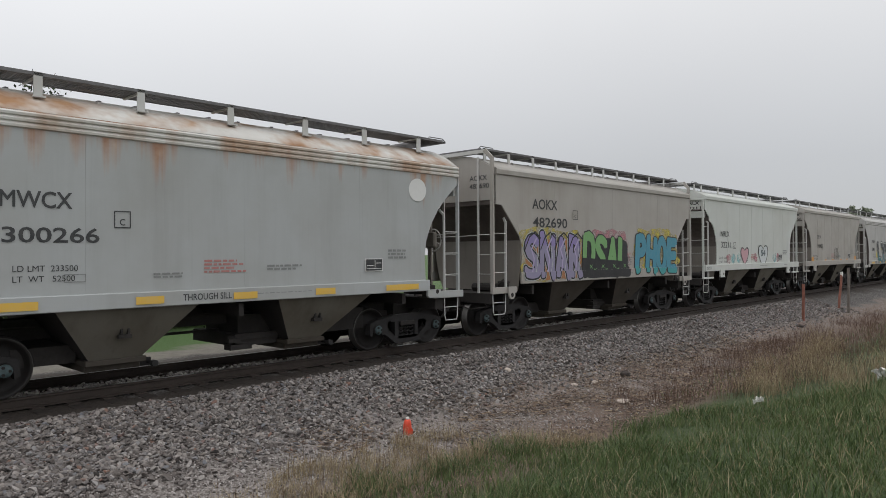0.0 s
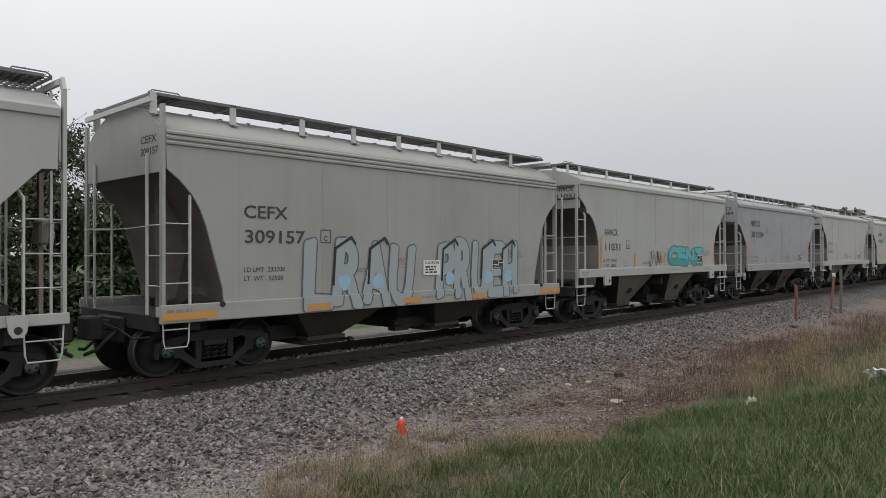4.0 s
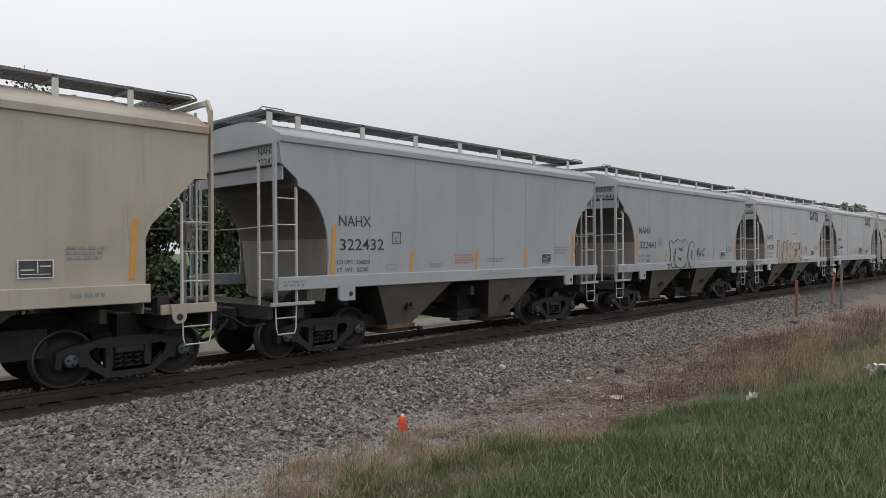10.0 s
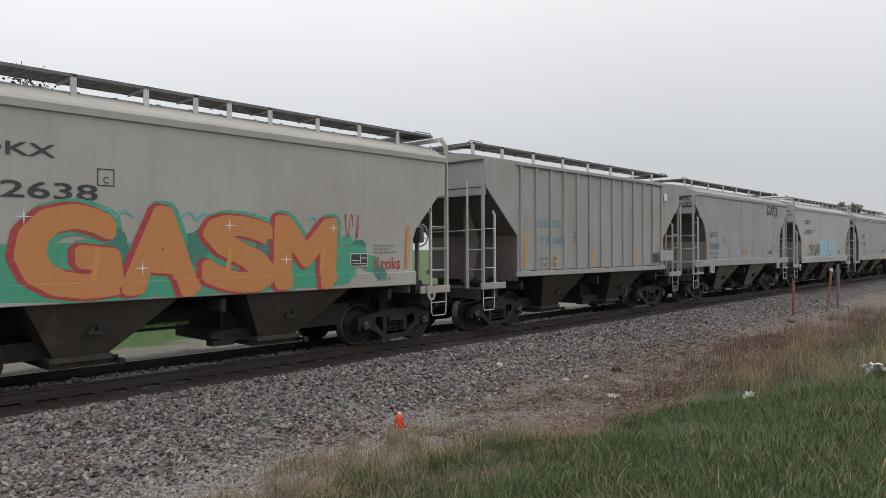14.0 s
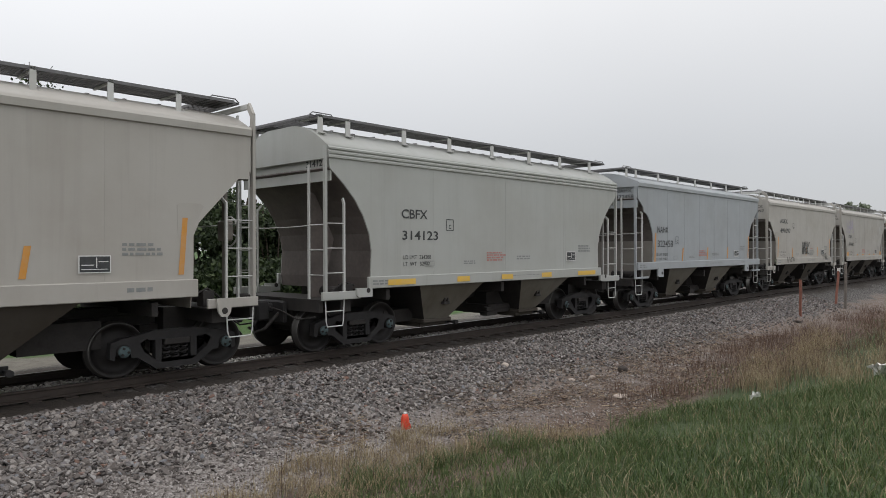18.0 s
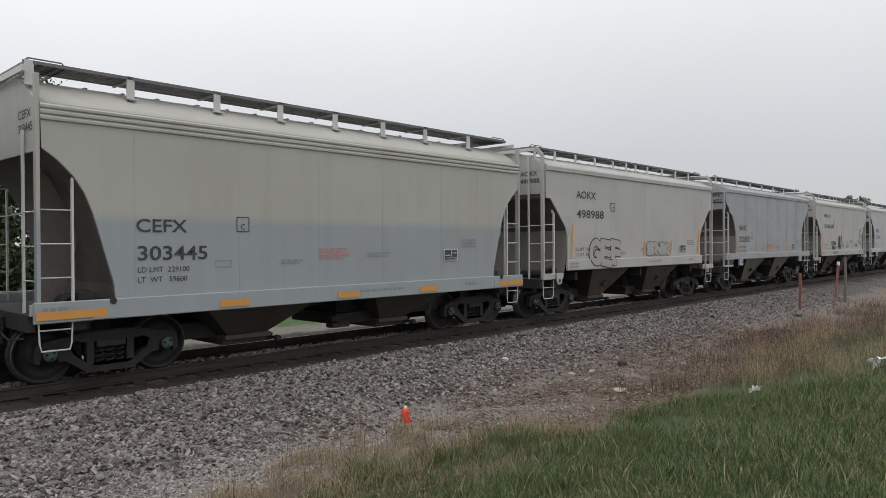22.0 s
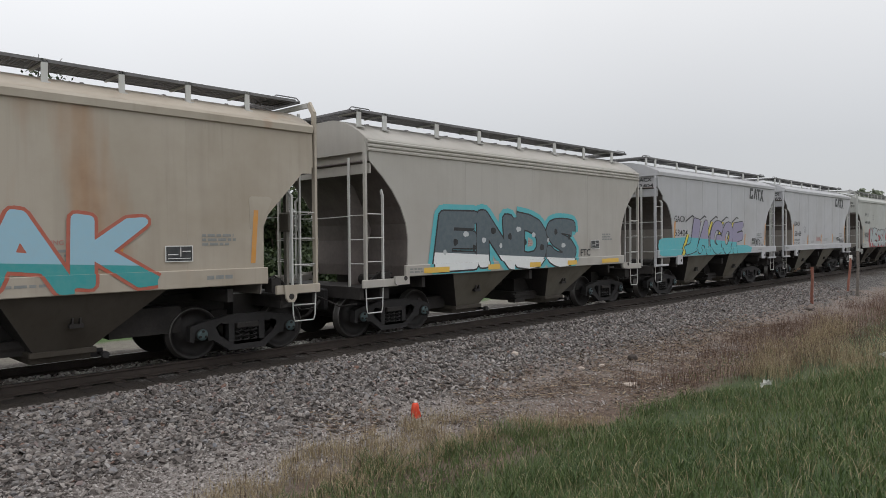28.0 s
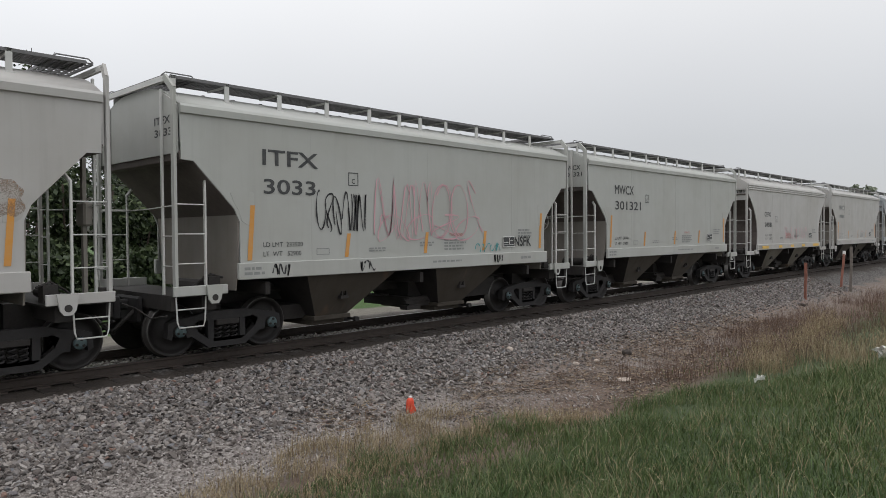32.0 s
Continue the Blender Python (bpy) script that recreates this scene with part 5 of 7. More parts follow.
# kind, paint, reporting mark, number, emblem, note on what is sprayed on it
CARS = [
    ("sill", "S", "MWCX", "300266", 0, "rust runs from the roof"), ("plain", "B", "AOKX", "482690", 0, "purple, green and blue graffiti"), ("panel", "M", "NRLX", "32211", 0, "two outlined hearts sprayed on it"),
    ("panel", "B", "CBFX", "316456", 0, "small tags"), ("sill", "W", "SHQX", "3081", 0, "black and teal graffiti"), ("panel", "R", "NAHX", "322193", 0, "orange rust all over"),
    ("plain", "W", "AOKX", "491782", 0, "pale blue bubble graffiti"), ("slant", "D", "CEFX", "309157", 0, "faded outlined graffiti"), ("panel", "P", "HWCX", "11031", 0, "teal graffiti"),
    ("plain", "G", "MWCX", "301584", 0, "clean sides"), ("panel", "W", "NAHX", "", 0, "clean sides"), ("plain", "W", "AOKX", "491597", 0, "clean sides"),
    ("plain", "C", "AOKX", "490954", 0, "black bubble graffiti with white edge"), ("plain", "W", "MWCX", "300697", 0, "white bubble graffiti and pink tags"), ("plain", "C", "AOKX", "498919", 0, "thin black line graffiti"),
    ("plain", "P", "AOKX", "497990", 0, "small black tags"), ("plain", "T", "NAHX", "321976", 0, "tan stains"), ("panel", "L", "NAHX", "322432", 0, "grey run-off streaks"),
    ("panel", "L", "NAHX", "322441", 0, "black line graffiti"), ("panel", "V", "GACX", "53235", 1, "orange outline graffiti"), ("panel", "V", "GACX", "53444", 1, "small black tag"),
    ("plain", "W", "AOKX", "491008", 0, "white bubble graffiti"), ("plain", "C", "MWCX", "301969", 0, "three black tags"), ("plain", "C", "AOKX", "482638", 0, "large orange and green graffiti"),
    ("ribbed", "O", "", "", 0, "blue stencils"), ("panel", "G", "GACX", "53183", 1, "clean sides"), ("plain", "P", "CBFX", "315213", 0, "blue-grey block graffiti"),
    ("sill", "G", "CBFX", "31483", 0, "clean sides"), ("plain", "C", "CBFX", "", 0, "dark tags"), ("plain", "C", "MWCX", "300716", 0, "clean sides"),
    ("sill", "P", "CBFX", "314123", 0, "clean sides"), ("panel", "L", "NAHX", "322458", 0, "clean sides"), ("plain", "C", "AOKX", "491097", 0, "black tags"),
    ("arc", "B", "CBFX", "316461", 0, "purple tag by the mark"), ("sill", "S", "MWCX", "300331", 0, "teal graffiti and rusty roof"), ("panel", "W", "HWCX", "12249", 0, "tall white and green block graffiti"),
    ("slant", "2", "CEFX", "303445", 0, "grey repainted lower half"), ("plain", "W", "AOKX", "498988", 0, "outlined drawing"), ("panel", "G", "NAHX", "322602", 0, "grey run-off streaks"),
    ("plain", "W", "MWCX", "300688", 0, "black tags"), ("panel", "V", "NRLX", "32159", 0, "clean sides"), ("slant", "D", "NRLX", "32741", 0, "white and blue graffiti"),
    ("panel", "K", "HWCX", "7136", 0, "orange strip on the sill"), ("plain", "P", "AOKX", "491521", 0, "tall black sprayed strokes"), ("panel", "L", "NAHX", "", 0, "clean sides"),
    ("plain", "T", "NAHX", "", 0, "blue and red graffiti"), ("sill", "C", "", "", 0, "grey, black and aqua graffiti"), ("panel", "V", "GACX", "53404", 1, "purple and aqua graffiti"),
    ("panel", "V", "GACX", "53169", 1, "clean sides"), ("plain", "P", "RVRX", "491189", 0, "red outlined graffiti"), ("slant", "D", "CEFX", "309107", 0, "black and white graffiti"),
    ("plain", "W", "AOKX", "490937", 0, "several small tags"), ("plain", "P", "ITFX", "3033", 0, "faded pink graffiti and black tag"), ("plain", "P", "MWCX", "301321", 0, "clean sides"),
    ("sill", "W", "CEFX", "24581", 0, "faint red tags"), ("plain", "W", "MWCX", "", 0, "clean sides"), ("panel", "L", "NAHX", "", 0, "clean sides"),
]


def spray(i, c):
    """The sprayed paint of each car."""
    k, b, w = GRAF, "black", "white"
    if i in (0, 34):
        flat_part("emblem_disc", [(4.225 + 0.265 * math.cos(a / 12 * math.pi), -1.6095, 3.48 + 0.25 * math.sin(a / 12 * math.pi)) for a in range(24)], [tuple(range(24))], LABELWHITE, c, "faded white round emblem")
        word(c, "THROUGH SILL", -1.14, -0.28, 1.35, 1.46, BLACK, -1.660, "sill_stencil")
    elif i == 24:
        patch(c, 4.22, 4.45, 3.75, 4.0, LABELWHITE, -1.664, "placard")
    if i == 1:
        cloud(c, -4.75, -1.5, 1.30, 2.85, k["haze_yellow"], 3, -1.6100, 0.25)
        cloud(c, -4.45, -1.62, 1.36, 2.50, k["rust"], 31, -1.6108, 0.10)
        piece(c, "SNAR", -4.42, -1.66, 1.36, 2.60, "purple", "black", None, "mauve", 0.045, 0.08, seed=4, split=0.62, halo="silver", wide_halo=0.02)
        slash(c, [[(x, 1.45), (x + 0.10, 1.95), (x - 0.02, 2.2), (x + 0.2, 2.48)] for x in (-4.1, -3.4, -2.75, -2.05)], 0.05, k["lilac"], -1.6235)
        slash(c, [[(x + 0.16, 1.5), (x + 0.26, 1.9), (x + 0.16, 2.3)] for x in (-4.1, -3.4, -2.75, -2.05)], 0.025, k["silver"], -1.6250)
        slash(c, [[(x - 0.3, 2.2), (x - 0.1, 2.52), (x + 0.15, 2.66), (x + 0.38, 2.5)] for x in (-4.1, -3.4, -2.75, -2.05)], 0.04, k["black"], -1.6230)
        cloud(c, -1.65, 1.25, 1.40, 2.85, k["haze_pink"], 33, -1.6101, 0.25)
        cloud(c, -1.62, 1.05, 1.34, 2.55, k["black"], 61, -1.6106, 0.06)
        piece(c, "DSAL", -1.62, 1.05, 1.36, 2.66, "leaf", "black", None, "black", 0.055, 0.085, seed=5, split=0.40, shear=0.12)
        stars = [(-1.4 + 0.22 * n, 1.48 + 0.11 * (n * 5 % 3)) for n in range(11)]
        slash(c, [[(x - 0.07, z - 0.05 + 0.1 * t), (x + 0.07, z + 0.05 - 0.1 * t)] for x, z in stars for t in (0, 1)], 0.018, k["leaf"], -1.6236, "spray_star")
        cloud(c, 1.25, 4.75, 1.50, 2.95, k["haze_yellow"], 35, -1.6100, 0.25)
        piece(c, "PHOE", 1.48, 4.45, 1.36, 2.66, "sea", "black", None, "teal", 0.075, 0.105, seed=6, rough=0.2, split=0.3, shear=0.1)
    elif i == 2:
        for x, s, col in ((-1.5, 0.42, "pink"), (0.7, 0.58, "chalk")):
            pts = []
            for a in range(41):
                t = 2 * math.pi * a / 40
                pts.append((x + s * 0.95 * math.sin(t) ** 3, 1.98 + s * (0.78 * math.cos(t) - 0.3 * math.cos(2 * t) - 0.12 * math.cos(3 * t))))
            flat_part("sprayed_heart", [(px, -1.611, pz) for px, pz in pts[:-1]], [tuple(range(40))], k[col], c)
            v, f = [], []
            for (px, pz) in pts:
                d = 1 + 0.07 / s
                v += [(px, -1.614, pz), (x + (px - x) * d, -1.614, 1.95 + (pz - 1.95) * d)]
            for a in range(40):
                f.append((2 * a, 2 * a + 1, 2 * a + 3, 2 * a + 2))
            flat_part("heart_outline", v, f, k["black"], c)
        for x, col, s in ((-3.4, "pink", 2), (-2.9, "aqua", 3), (-2.3, "aqua", 4), (-0.4, "pink", 5), (2.0, "aqua", 6), (2.5, "pink", 7)):
            cloud(c, x - 0.1, x + 0.42, 1.62, 2.08, k["haze_pink" if col == "pink" else "haze_aqua"], s, -1.6105, 0.3)
        word(c, "54", 0.42, 0.98, 1.92, 2.2, k["slate"], -1.6165, "spray_tag", 0.05)
    elif i == 3:
        word(c, "X", 5.15, 5.27, 3.78, 3.90, k["red"], -1.612, "spray_tag", 0.0)
        strokes(c, -0.3, 0.9, 1.7, 2.4, k["black"], 31, 5, 0.02)
    elif i == 4:
        for n, (x, z, w) in enumerate(((-2.6, 1.6, 0.9), (-1.3, 2.2, 0.8), (0.4, 2.3, 0.9), (2.1, 2.0, 0.9), (2.3, 1.5, 0.8))):
            cloud(c, x, x + w, z, z + w * 0.7, k["yellow"], 7 + n, -1.6105 - 0.0002 * n, 0.25)
        piece(c, "LYNS", -2.2, 2.4, 1.32, 2.62, "black", "white", None, "deep", 0.07, 0.095, seed=8, halo="black", split=0.46, shear=-0.12, wide_halo=0.08)
        for n, x in enumerate((-2.3, -1.05, 0.1, 1.2, 2.3)):
            slash(c, [(x, 2.30), (x + 0.18, 2.62), (x + 0.38, 2.66), (x + 0.5, 2.5)], 0.06, k["black"], -1.6127 - 0.0003 * n)
            slash(c, [(x - 0.05, 1.56), (x + 0.12, 1.75), (x + 0.05, 2.0), (x + 0.3, 2.2)], 0.035, k["white"], -1.6235 - 0.0003 * n)
        word(c, "WHATEVER...", -3.6, -2.5, 1.33, 1.46, k["black"], -1.660, "spray_tag")
        strokes(c, 2.65, 3.2, 2.2, 2.45, k["black"], 9, 3, 0.02)
    elif i == 5:
        strokes(c, -2.9, -2.4, 1.7, 2.2, k["teal"], 8, 2, 0.012)
        cloud(c, 1.0, 2.2, 1.66, 1.9, k["sky"], 3, -1.6105, 0.5)
    elif i == 6:
        cloud(c, -2.55, -0.55, 1.20, 2.72, k["sky"], 11, -1.6105, 0.14)
        cloud(c, -2.46, -0.64, 1.20, 2.63, k["steel"], 11, -1.6120, 0.14)
        strokes(c, -2.0, -0.9, 1.66, 2.0, k["blue"], 12, 4, 0.03)
        piece(c, "ELOM", -0.5, 2.8, 1.32, 2.6, "denim", "black", None, "sky", 0.085, 0.135, seed=12, halo="denim", wide_halo=0.05, split=0.3, shear=0.1)
        strokes(c, -0.3, 2.6, 1.6, 2.4, k["black"], 13, 7, 0.03, -1.6240, upright=0.3)
    elif i == 7:
        piece(c, "LRAU", -2.9, 0.0, 1.0, 2.34, "fog", "slate", None, "fog", 0.055, 0.07, seed=14, split=0.3, shear=0.1)
        piece(c, "PRUEH", 0.75, 3.75, 1.0, 2.38, "fog", "slate", None, "fog", 0.055, 0.07, seed=15, split=0.35, shear=0.1)
        for n, x in enumerate((-2.2, -1.3, 0.9, 2.3, 3.1)):
            slash(c, [(x, 1.5), (x + 0.05, 2.2), (x + 0.45, 2.42), (x + 0.55, 2.3)], 0.06, k["black"], -1.6235 - 0.0003 * n)
            cloud(c, x + 0.1, x + 0.45, 1.35, 1.7, k["sky"], 420 + n, -1.6230, 0.3)
        patch(c, 0.3, 0.85, 1.62, 1.95, LABELWHITE, -1.6245, "caution_plate")
        word(c, "CAUTION", 0.35, 0.80, 1.86, 1.92, BLACK, -1.6270, "caution_word", 0.02)
        bars(c, 0.36, 0.80, 1.65, 1.83, 3, BLACK, 8, -1.6270, "caution_small_print")
    elif i == 8:
        piece(c, "CENZ", 0.3, 3.2, 1.64, 2.3, "aqua", "forest", None, "teal", 0.05, 0.09, seed=17)
        strokes(c, -1.2, -0.3, 1.66, 2.2, k["black"], 18, 3, 0.025)
    elif i == 12:
        piece(c, "aTENa", -2.30, 1.62, 1.36, 2.60, "black", "chalk", None, None, 0.07, 0.10, seed=19, halo="black", wide_halo=0.05, shear=0.3)
        cloud(c, -1.9, 1.75, 2.2, 2.85, k["haze_black"], 191, -1.6106, 0.2)
        slash(c, [[(-1.6 + 0.36 * n, 2.55), (-1.5 + 0.36 * n, 2.76 - 0.05 * (n % 3))] for n in range(9)], 0.07, k["black"], -1.6108)
    elif i == 13:
        cloud(c, -2.1, -0.55, 1.33, 2.95, k["slate"], 20, -1.6108, 0.16)
        cloud(c, -2.02, -0.62, 1.33, 2.88, k["tan"], 20, -1.6118, 0.16)
        strokes(c, -1.9, -0.8, 1.7, 2.7, k["black"], 24, 3, 0.03, upright=0.1)
        piece(c, "BSEN", -0.7, 0.75, 1.34, 2.62, "steel", "slate", None, "silver", 0.085, 0.11, seed=21)
        for z in (1.72, 2.12):
            strokes(c, -3.9, -2.0, z, z + 0.3, k["pink"], 22 + int(z * 10), 7, 0.03)
            strokes(c, 0.7, 2.7, z, z + 0.34, k["pink"], 28 + int(z * 10), 9, 0.04, upright=0.35)
        strokes(c, 4.0, 4.3, 1.7, 2.3, k["purple"], 29, 3, 0.035)
    elif i == 14:
        piece(c, "TRAPS", -2.1, 1.2, 1.40, 2.55, "bare_cream", "black", None, None, 0.06, 0.066, seed=33)
        word(c, "KB!", -2.5, -2.0, 1.36, 1.55, k["black"], -1.660, "spray_tag")
        for n in range(7):
            cloud(c, 4.02 + 0.05 * (n % 3), 4.14 + 0.07 * (n % 3) + 0.01 * n, 3.2 - 0.13 * n, 3.29 - 0.12 * n, RUSTSPOT, 400 + n, -1.6100 - 0.0002 * n, 0.4, "rust_stain")
    elif i == 15:
        word(c, "Stir", -1.75, -0.85, 1.93, 2.30, k["black"], -1.612, "spray_tag", 0.045)
        word(c, "Stir", -1.73, -0.87, 1.95, 2.28, k["steel"], -1.614, "spray_tag", -0.005)
        word(c, "Fry", -1.15, -0.3, 1.63, 1.95, k["black"], -1.612, "spray_tag", 0.05)
        slash(c, [(0.62, 1.98), (0.62, 2.28), (0.70, 2.30), (0.72, 1.98), (0.80, 1.92)], 0.025, k["black"], -1.612)
        strokes(c, 1.6, 2.4, 1.8, 2.2, k["black"], 36, 3, 0.02)
        strokes(c, 3.6, 3.95, 1.72, 1.9, k["black"], 38, 2, 0.02)
    elif i == 18:
        piece(c, "YERO", -1.95, 0.20, 1.42, 2.40, "bare_blue", "black", None, None, 0.07, 0.074, seed=41, shear=0.35)
        strokes(c, 0.45, 1.15, 1.85, 2.15, k["black"], 42, 3, 0.03)
        strokes(c, -2.2, -0.2, 1.42, 1.6, k["black"], 43, 7, 0.04, -1.660)
    elif i == 19:
        piece(c, "RANCH", -2.75, 1.0, 1.38, 2.45, "tan", "black", None, None, 0.085, 0.105, seed=44)
        bars(c, -0.5, 0.6, 2.78, 2.88, 1, STENCILRED, 5)
        word(c, "SFTHM...", 1.1, 2.1, 1.44, 1.55, k["black"], -1.660, "spray_tag")
        strokes(c, 1.0, 1.9, 1.8, 2.2, k["black"], 45, 4, 0.02)
    elif i == 20:
        strokes(c, 0.75, 1.75, 1.7, 2.15, k["black"], 47, 6, 0.035, upright=0.3)
        bars(c, -0.4, 0.75, 2.60, 2.68, 1, STENCILRED, 3)
    elif i == 21:
        piece(c, "SEOP", -1.45, 1.05, 1.36, 2.38, "white", "black", None, None, 0.09, 0.12, seed=48)
        word(c, "ONCRWA", -2.3, -1.35, 1.38, 1.55, k["black"], -1.660, "spray_tag", 0.02)
        strokes(c, 1.2, 1.7, 1.8, 2.3, k["black"], 49, 3, 0.03)
    elif i == 22:
        strokes(c, -3.40, -2.12, 1.66, 2.22, k["black"], 51, 5, 0.05, upright=0.2)
        strokes(c, -1.11, -0.54, 1.66, 2.22, k["black"], 52, 3, 0.05, upright=0.2)
        strokes(c, 1.38, 2.30, 1.66, 2.22, k["black"], 53, 3, 0.05, upright=0.2)
    elif i == 23:
        cloud(c, -4.5, 3.1, 1.33, 2.20, k["green"], 55, -1.6105, 0.10)
        for n, (x, z, w) in enumerate(((-4.5, 1.9, 0.5), (-4.2, 2.1, 0.35), (2.5, 2.15, 0.3), (2.75, 2.0, 0.4), (2.6, 1.75, 0.6), (3.05, 1.6, 0.5), (3.3, 1.45, 0.4), (-3.75, 2.2, 0.3))):
            cloud(c, x, x + w, z, z + w * 0.75, k["forest" if n % 3 == 0 else "green"], 200 + n, -1.6108 - 0.0003 * n, 0.2)
        piece(c, "GASM", -3.2, 2.35, 1.31, 2.70, "orange", "red", None, None, 0.092, 0.120, seed=57, drop=(-0.06, 0.0), halo="green", wide_halo=0.05)
        for n, x in enumerate((-1.85, -0.55, 0.75, 1.95)):
            slash(c, [(x - 0.28, 2.62), (x - 0.12, 2.70), (x, 2.58), (x + 0.12, 2.70), (x + 0.25, 2.60)], 0.03, k["aqua"], -1.6145)
            cloud(c, x - 0.22, x + 0.22, 1.75, 2.45, k["forest"], 220 + n, -1.6150, 0.3)
        for n, (x, z) in enumerate(((-3.1, 2.55), (-1.45, 1.8), (0.05, 2.5), (1.2, 1.9), (2.3, 2.5))):
            for j in range(2):
                dx, dz = (0.13, 0.012) if j else (0.012, 0.13)
                flat_part("spray_sparkle", [(x - dx, -1.6245 - 0.0004 * j, z), (x, -1.6245 - 0.0004 * j, z - dz), (x + dx, -1.6245 - 0.0004 * j, z), (x, -1.6245 - 0.0004 * j, z + dz)], [(0, 1, 2, 3)], k["white"], c)
        strokes(c, 2.6, 3.0, 2.3, 2.8, k["red"], 58, 2, 0.02)
        word(c, "Kroks", 3.35, 4.1, 1.66, 1.92, k["red"], -1.614, "spray_tag")
    elif i == 26:
        piece(c, "IEAR", -1.2, 2.4, 1.62, 2.5, "sky", "silver", None, None, 0.06, 0.08, seed=60)
        strokes(c, -3.3, -1.5, 1.64, 2.3, k["black"], 61, 6, 0.05, upright=0.2)
    elif i == 28:
        strokes(c, 1.2, 4.0, 1.64, 2.4, k["forest"], 62, 9, 0.05, upright=0.25)
    elif i == 32:
        strokes(c, -0.6, 0.6, 1.75, 2.45, k["black"], 65, 4, 0.05, upright=0.2)
        strokes(c, -3.2, -2.0, 1.40, 1.66, k["black"], 66, 4, 0.04, -1.660)
        strokes(c, 3.0, 3.7, 1.45, 1.85, k["black"], 67, 4, 0.035, -1.660)
    elif i == 33:
        strokes(c, -4.6, -2.9, 3.1, 3.75, k["purple"], 71, 6, 0.025, upright=0.4)
        strokes(c, -4.5, -2.9, 3.0, 3.12, k["purple"], 72, 2, 0.025, upright=0.9)
        strokes(c, 4.0, 4.8, 3.0, 3.6, k["silver"], 73, 3, 0.02)
    elif i == 34:
        cloud(c, -2.6, 3.4, 1.4, 2.95, k["haze_teal"], 73, -1.6102, 0.2)
        cloud(c, -2.3, 2.6, 1.9, 2.6, k["teal"], 75, -1.6105, 0.15)
        cloud(c, -2.4, 3.1, 1.30, 1.95, k["teal"], 74, -1.6107, 0.15)
        piece(c, "UCKSN", -2.3, 2.5, 1.30, 2.02, "chalk", "deep", None, None, 0.07, 0.10, seed=76, shear=0.35)
        for n, x in enumerate((-1.9, -0.9, 0.1, 1.1)):
            slash(c, [(x, 1.75), (x + 0.15, 2.35), (x + 0.75, 2.42), (x + 0.9, 1.95)], 0.05, k["deep"], -1.6126 - 0.0003 * n)
            cloud(c, x + 0.6, x + 0.95, 1.36, 1.62, k["teal"], 180 + n, -1.6235, 0.3)
        for n, x in enumerate((-1.2, -0.4, 0.3, 1.3)):
            cloud(c, x, x + 0.45, 2.5, 2.92, k["teal"], 170 + n, -1.6108, 0.2)
        strokes(c, 3.4, 4.4, 1.62, 1.9, k["black"], 77, 6, 0.04)
    elif i == 35:
        block_word(c, "RATLORD", (-3.22, -2.25, -1.38, 0.02, 1.25, 2.29, 3.46, 4.42), 1.40, 3.95, k["chalk"], k["viridian"], 78)
        word(c, "TEN", -5.1, -3.5, 3.35, 3.95, k["viridian"], -1.612, "spray_outline", 0.11, 0, 0.05)
        word(c, "TEN", -5.1, -3.5, 3.35, 3.95, k["white"], -1.615, "spray_letters", 0.06, 0, 0.05)
        word(c, "4", -3.95, -3.4, 2.80, 3.25, k["white"], -1.615, "spray_letters", 0.06)
        word(c, "23", 4.45, 5.0, 3.3, 3.75, k["white"], -1.6185, "spray_letters", 0.03)
    elif i == 37:
        piece(c, "GEF", -3.37, -1.52, 1.36, 2.19, "bare_cream", "black", None, None, 0.055, 0.066, seed=81)
        piece(c, "SNK", 0.20, 1.92, 1.64, 2.10, "bare_cream", "slate", None, None, 0.05, 0.056, seed=82)
    elif i == 39:
        word(c, "NOTHING", -2.60, -1.60, 1.88, 2.12, k["black"], -1.6165, "spray_tag", 0.035)
        strokes(c, -2.45, -1.5, 1.64, 1.84, k["black"], 84, 6, 0.045, upright=0.3)
        strokes(c, -1.15, -0.27, 1.68, 2.42, k["black"], 85, 6, 0.055, upright=0.3)
        strokes(c, -2.43, -1.4, 1.38, 1.56, k["black"], 86, 6, 0.03, -1.660)
        word(c, "RIGO", 1.54, 2.16, 1.98, 2.2, k["deep"], -1.6120, "spray_tag", 0.0, 0.2)
        word(c, "VENT CAR WHEN UNLOADING", -0.50, 0.52, 1.385, 1.435, FADED, -1.660, "sill_stencil", 0.0)
        piece(c, "GO", 3.75, 4.5, 1.85, 2.85, "bare_cream", "black", None, None, 0.06, 0.07, seed=88, shear=0.15)
    elif i == 41:
        cloud(c, -3.3, 1.5, 1.35, 2.55, k["haze_olive"], 500, -1.6105, 0.3)
        cloud(c, -1.4, 1.3, 1.45, 2.75, k["haze_olive"], 502, -1.6108, 0.4)
        piece(c, "DEALZ", -2.85, 1.02, 1.46, 2.28, "peach", "steel", None, "peach", 0.055, 0.075, seed=91, split=0.6, drop=(0.03, 0.02))
        xs = (-2.55, -1.75, -0.95, -0.2, 0.55)
        slash(c, [[(x + 0.1, 2.3), (x + 0.36, 1.98), (x + 0.36, 1.62)] for x in xs], 0.14, k["deep"], -1.6125)
        slash(c, [[(x - 0.05, 2.2), (x + 0.14, 1.92)] for x in xs], 0.13, k["sea"], -1.6237)
    elif i == 43:
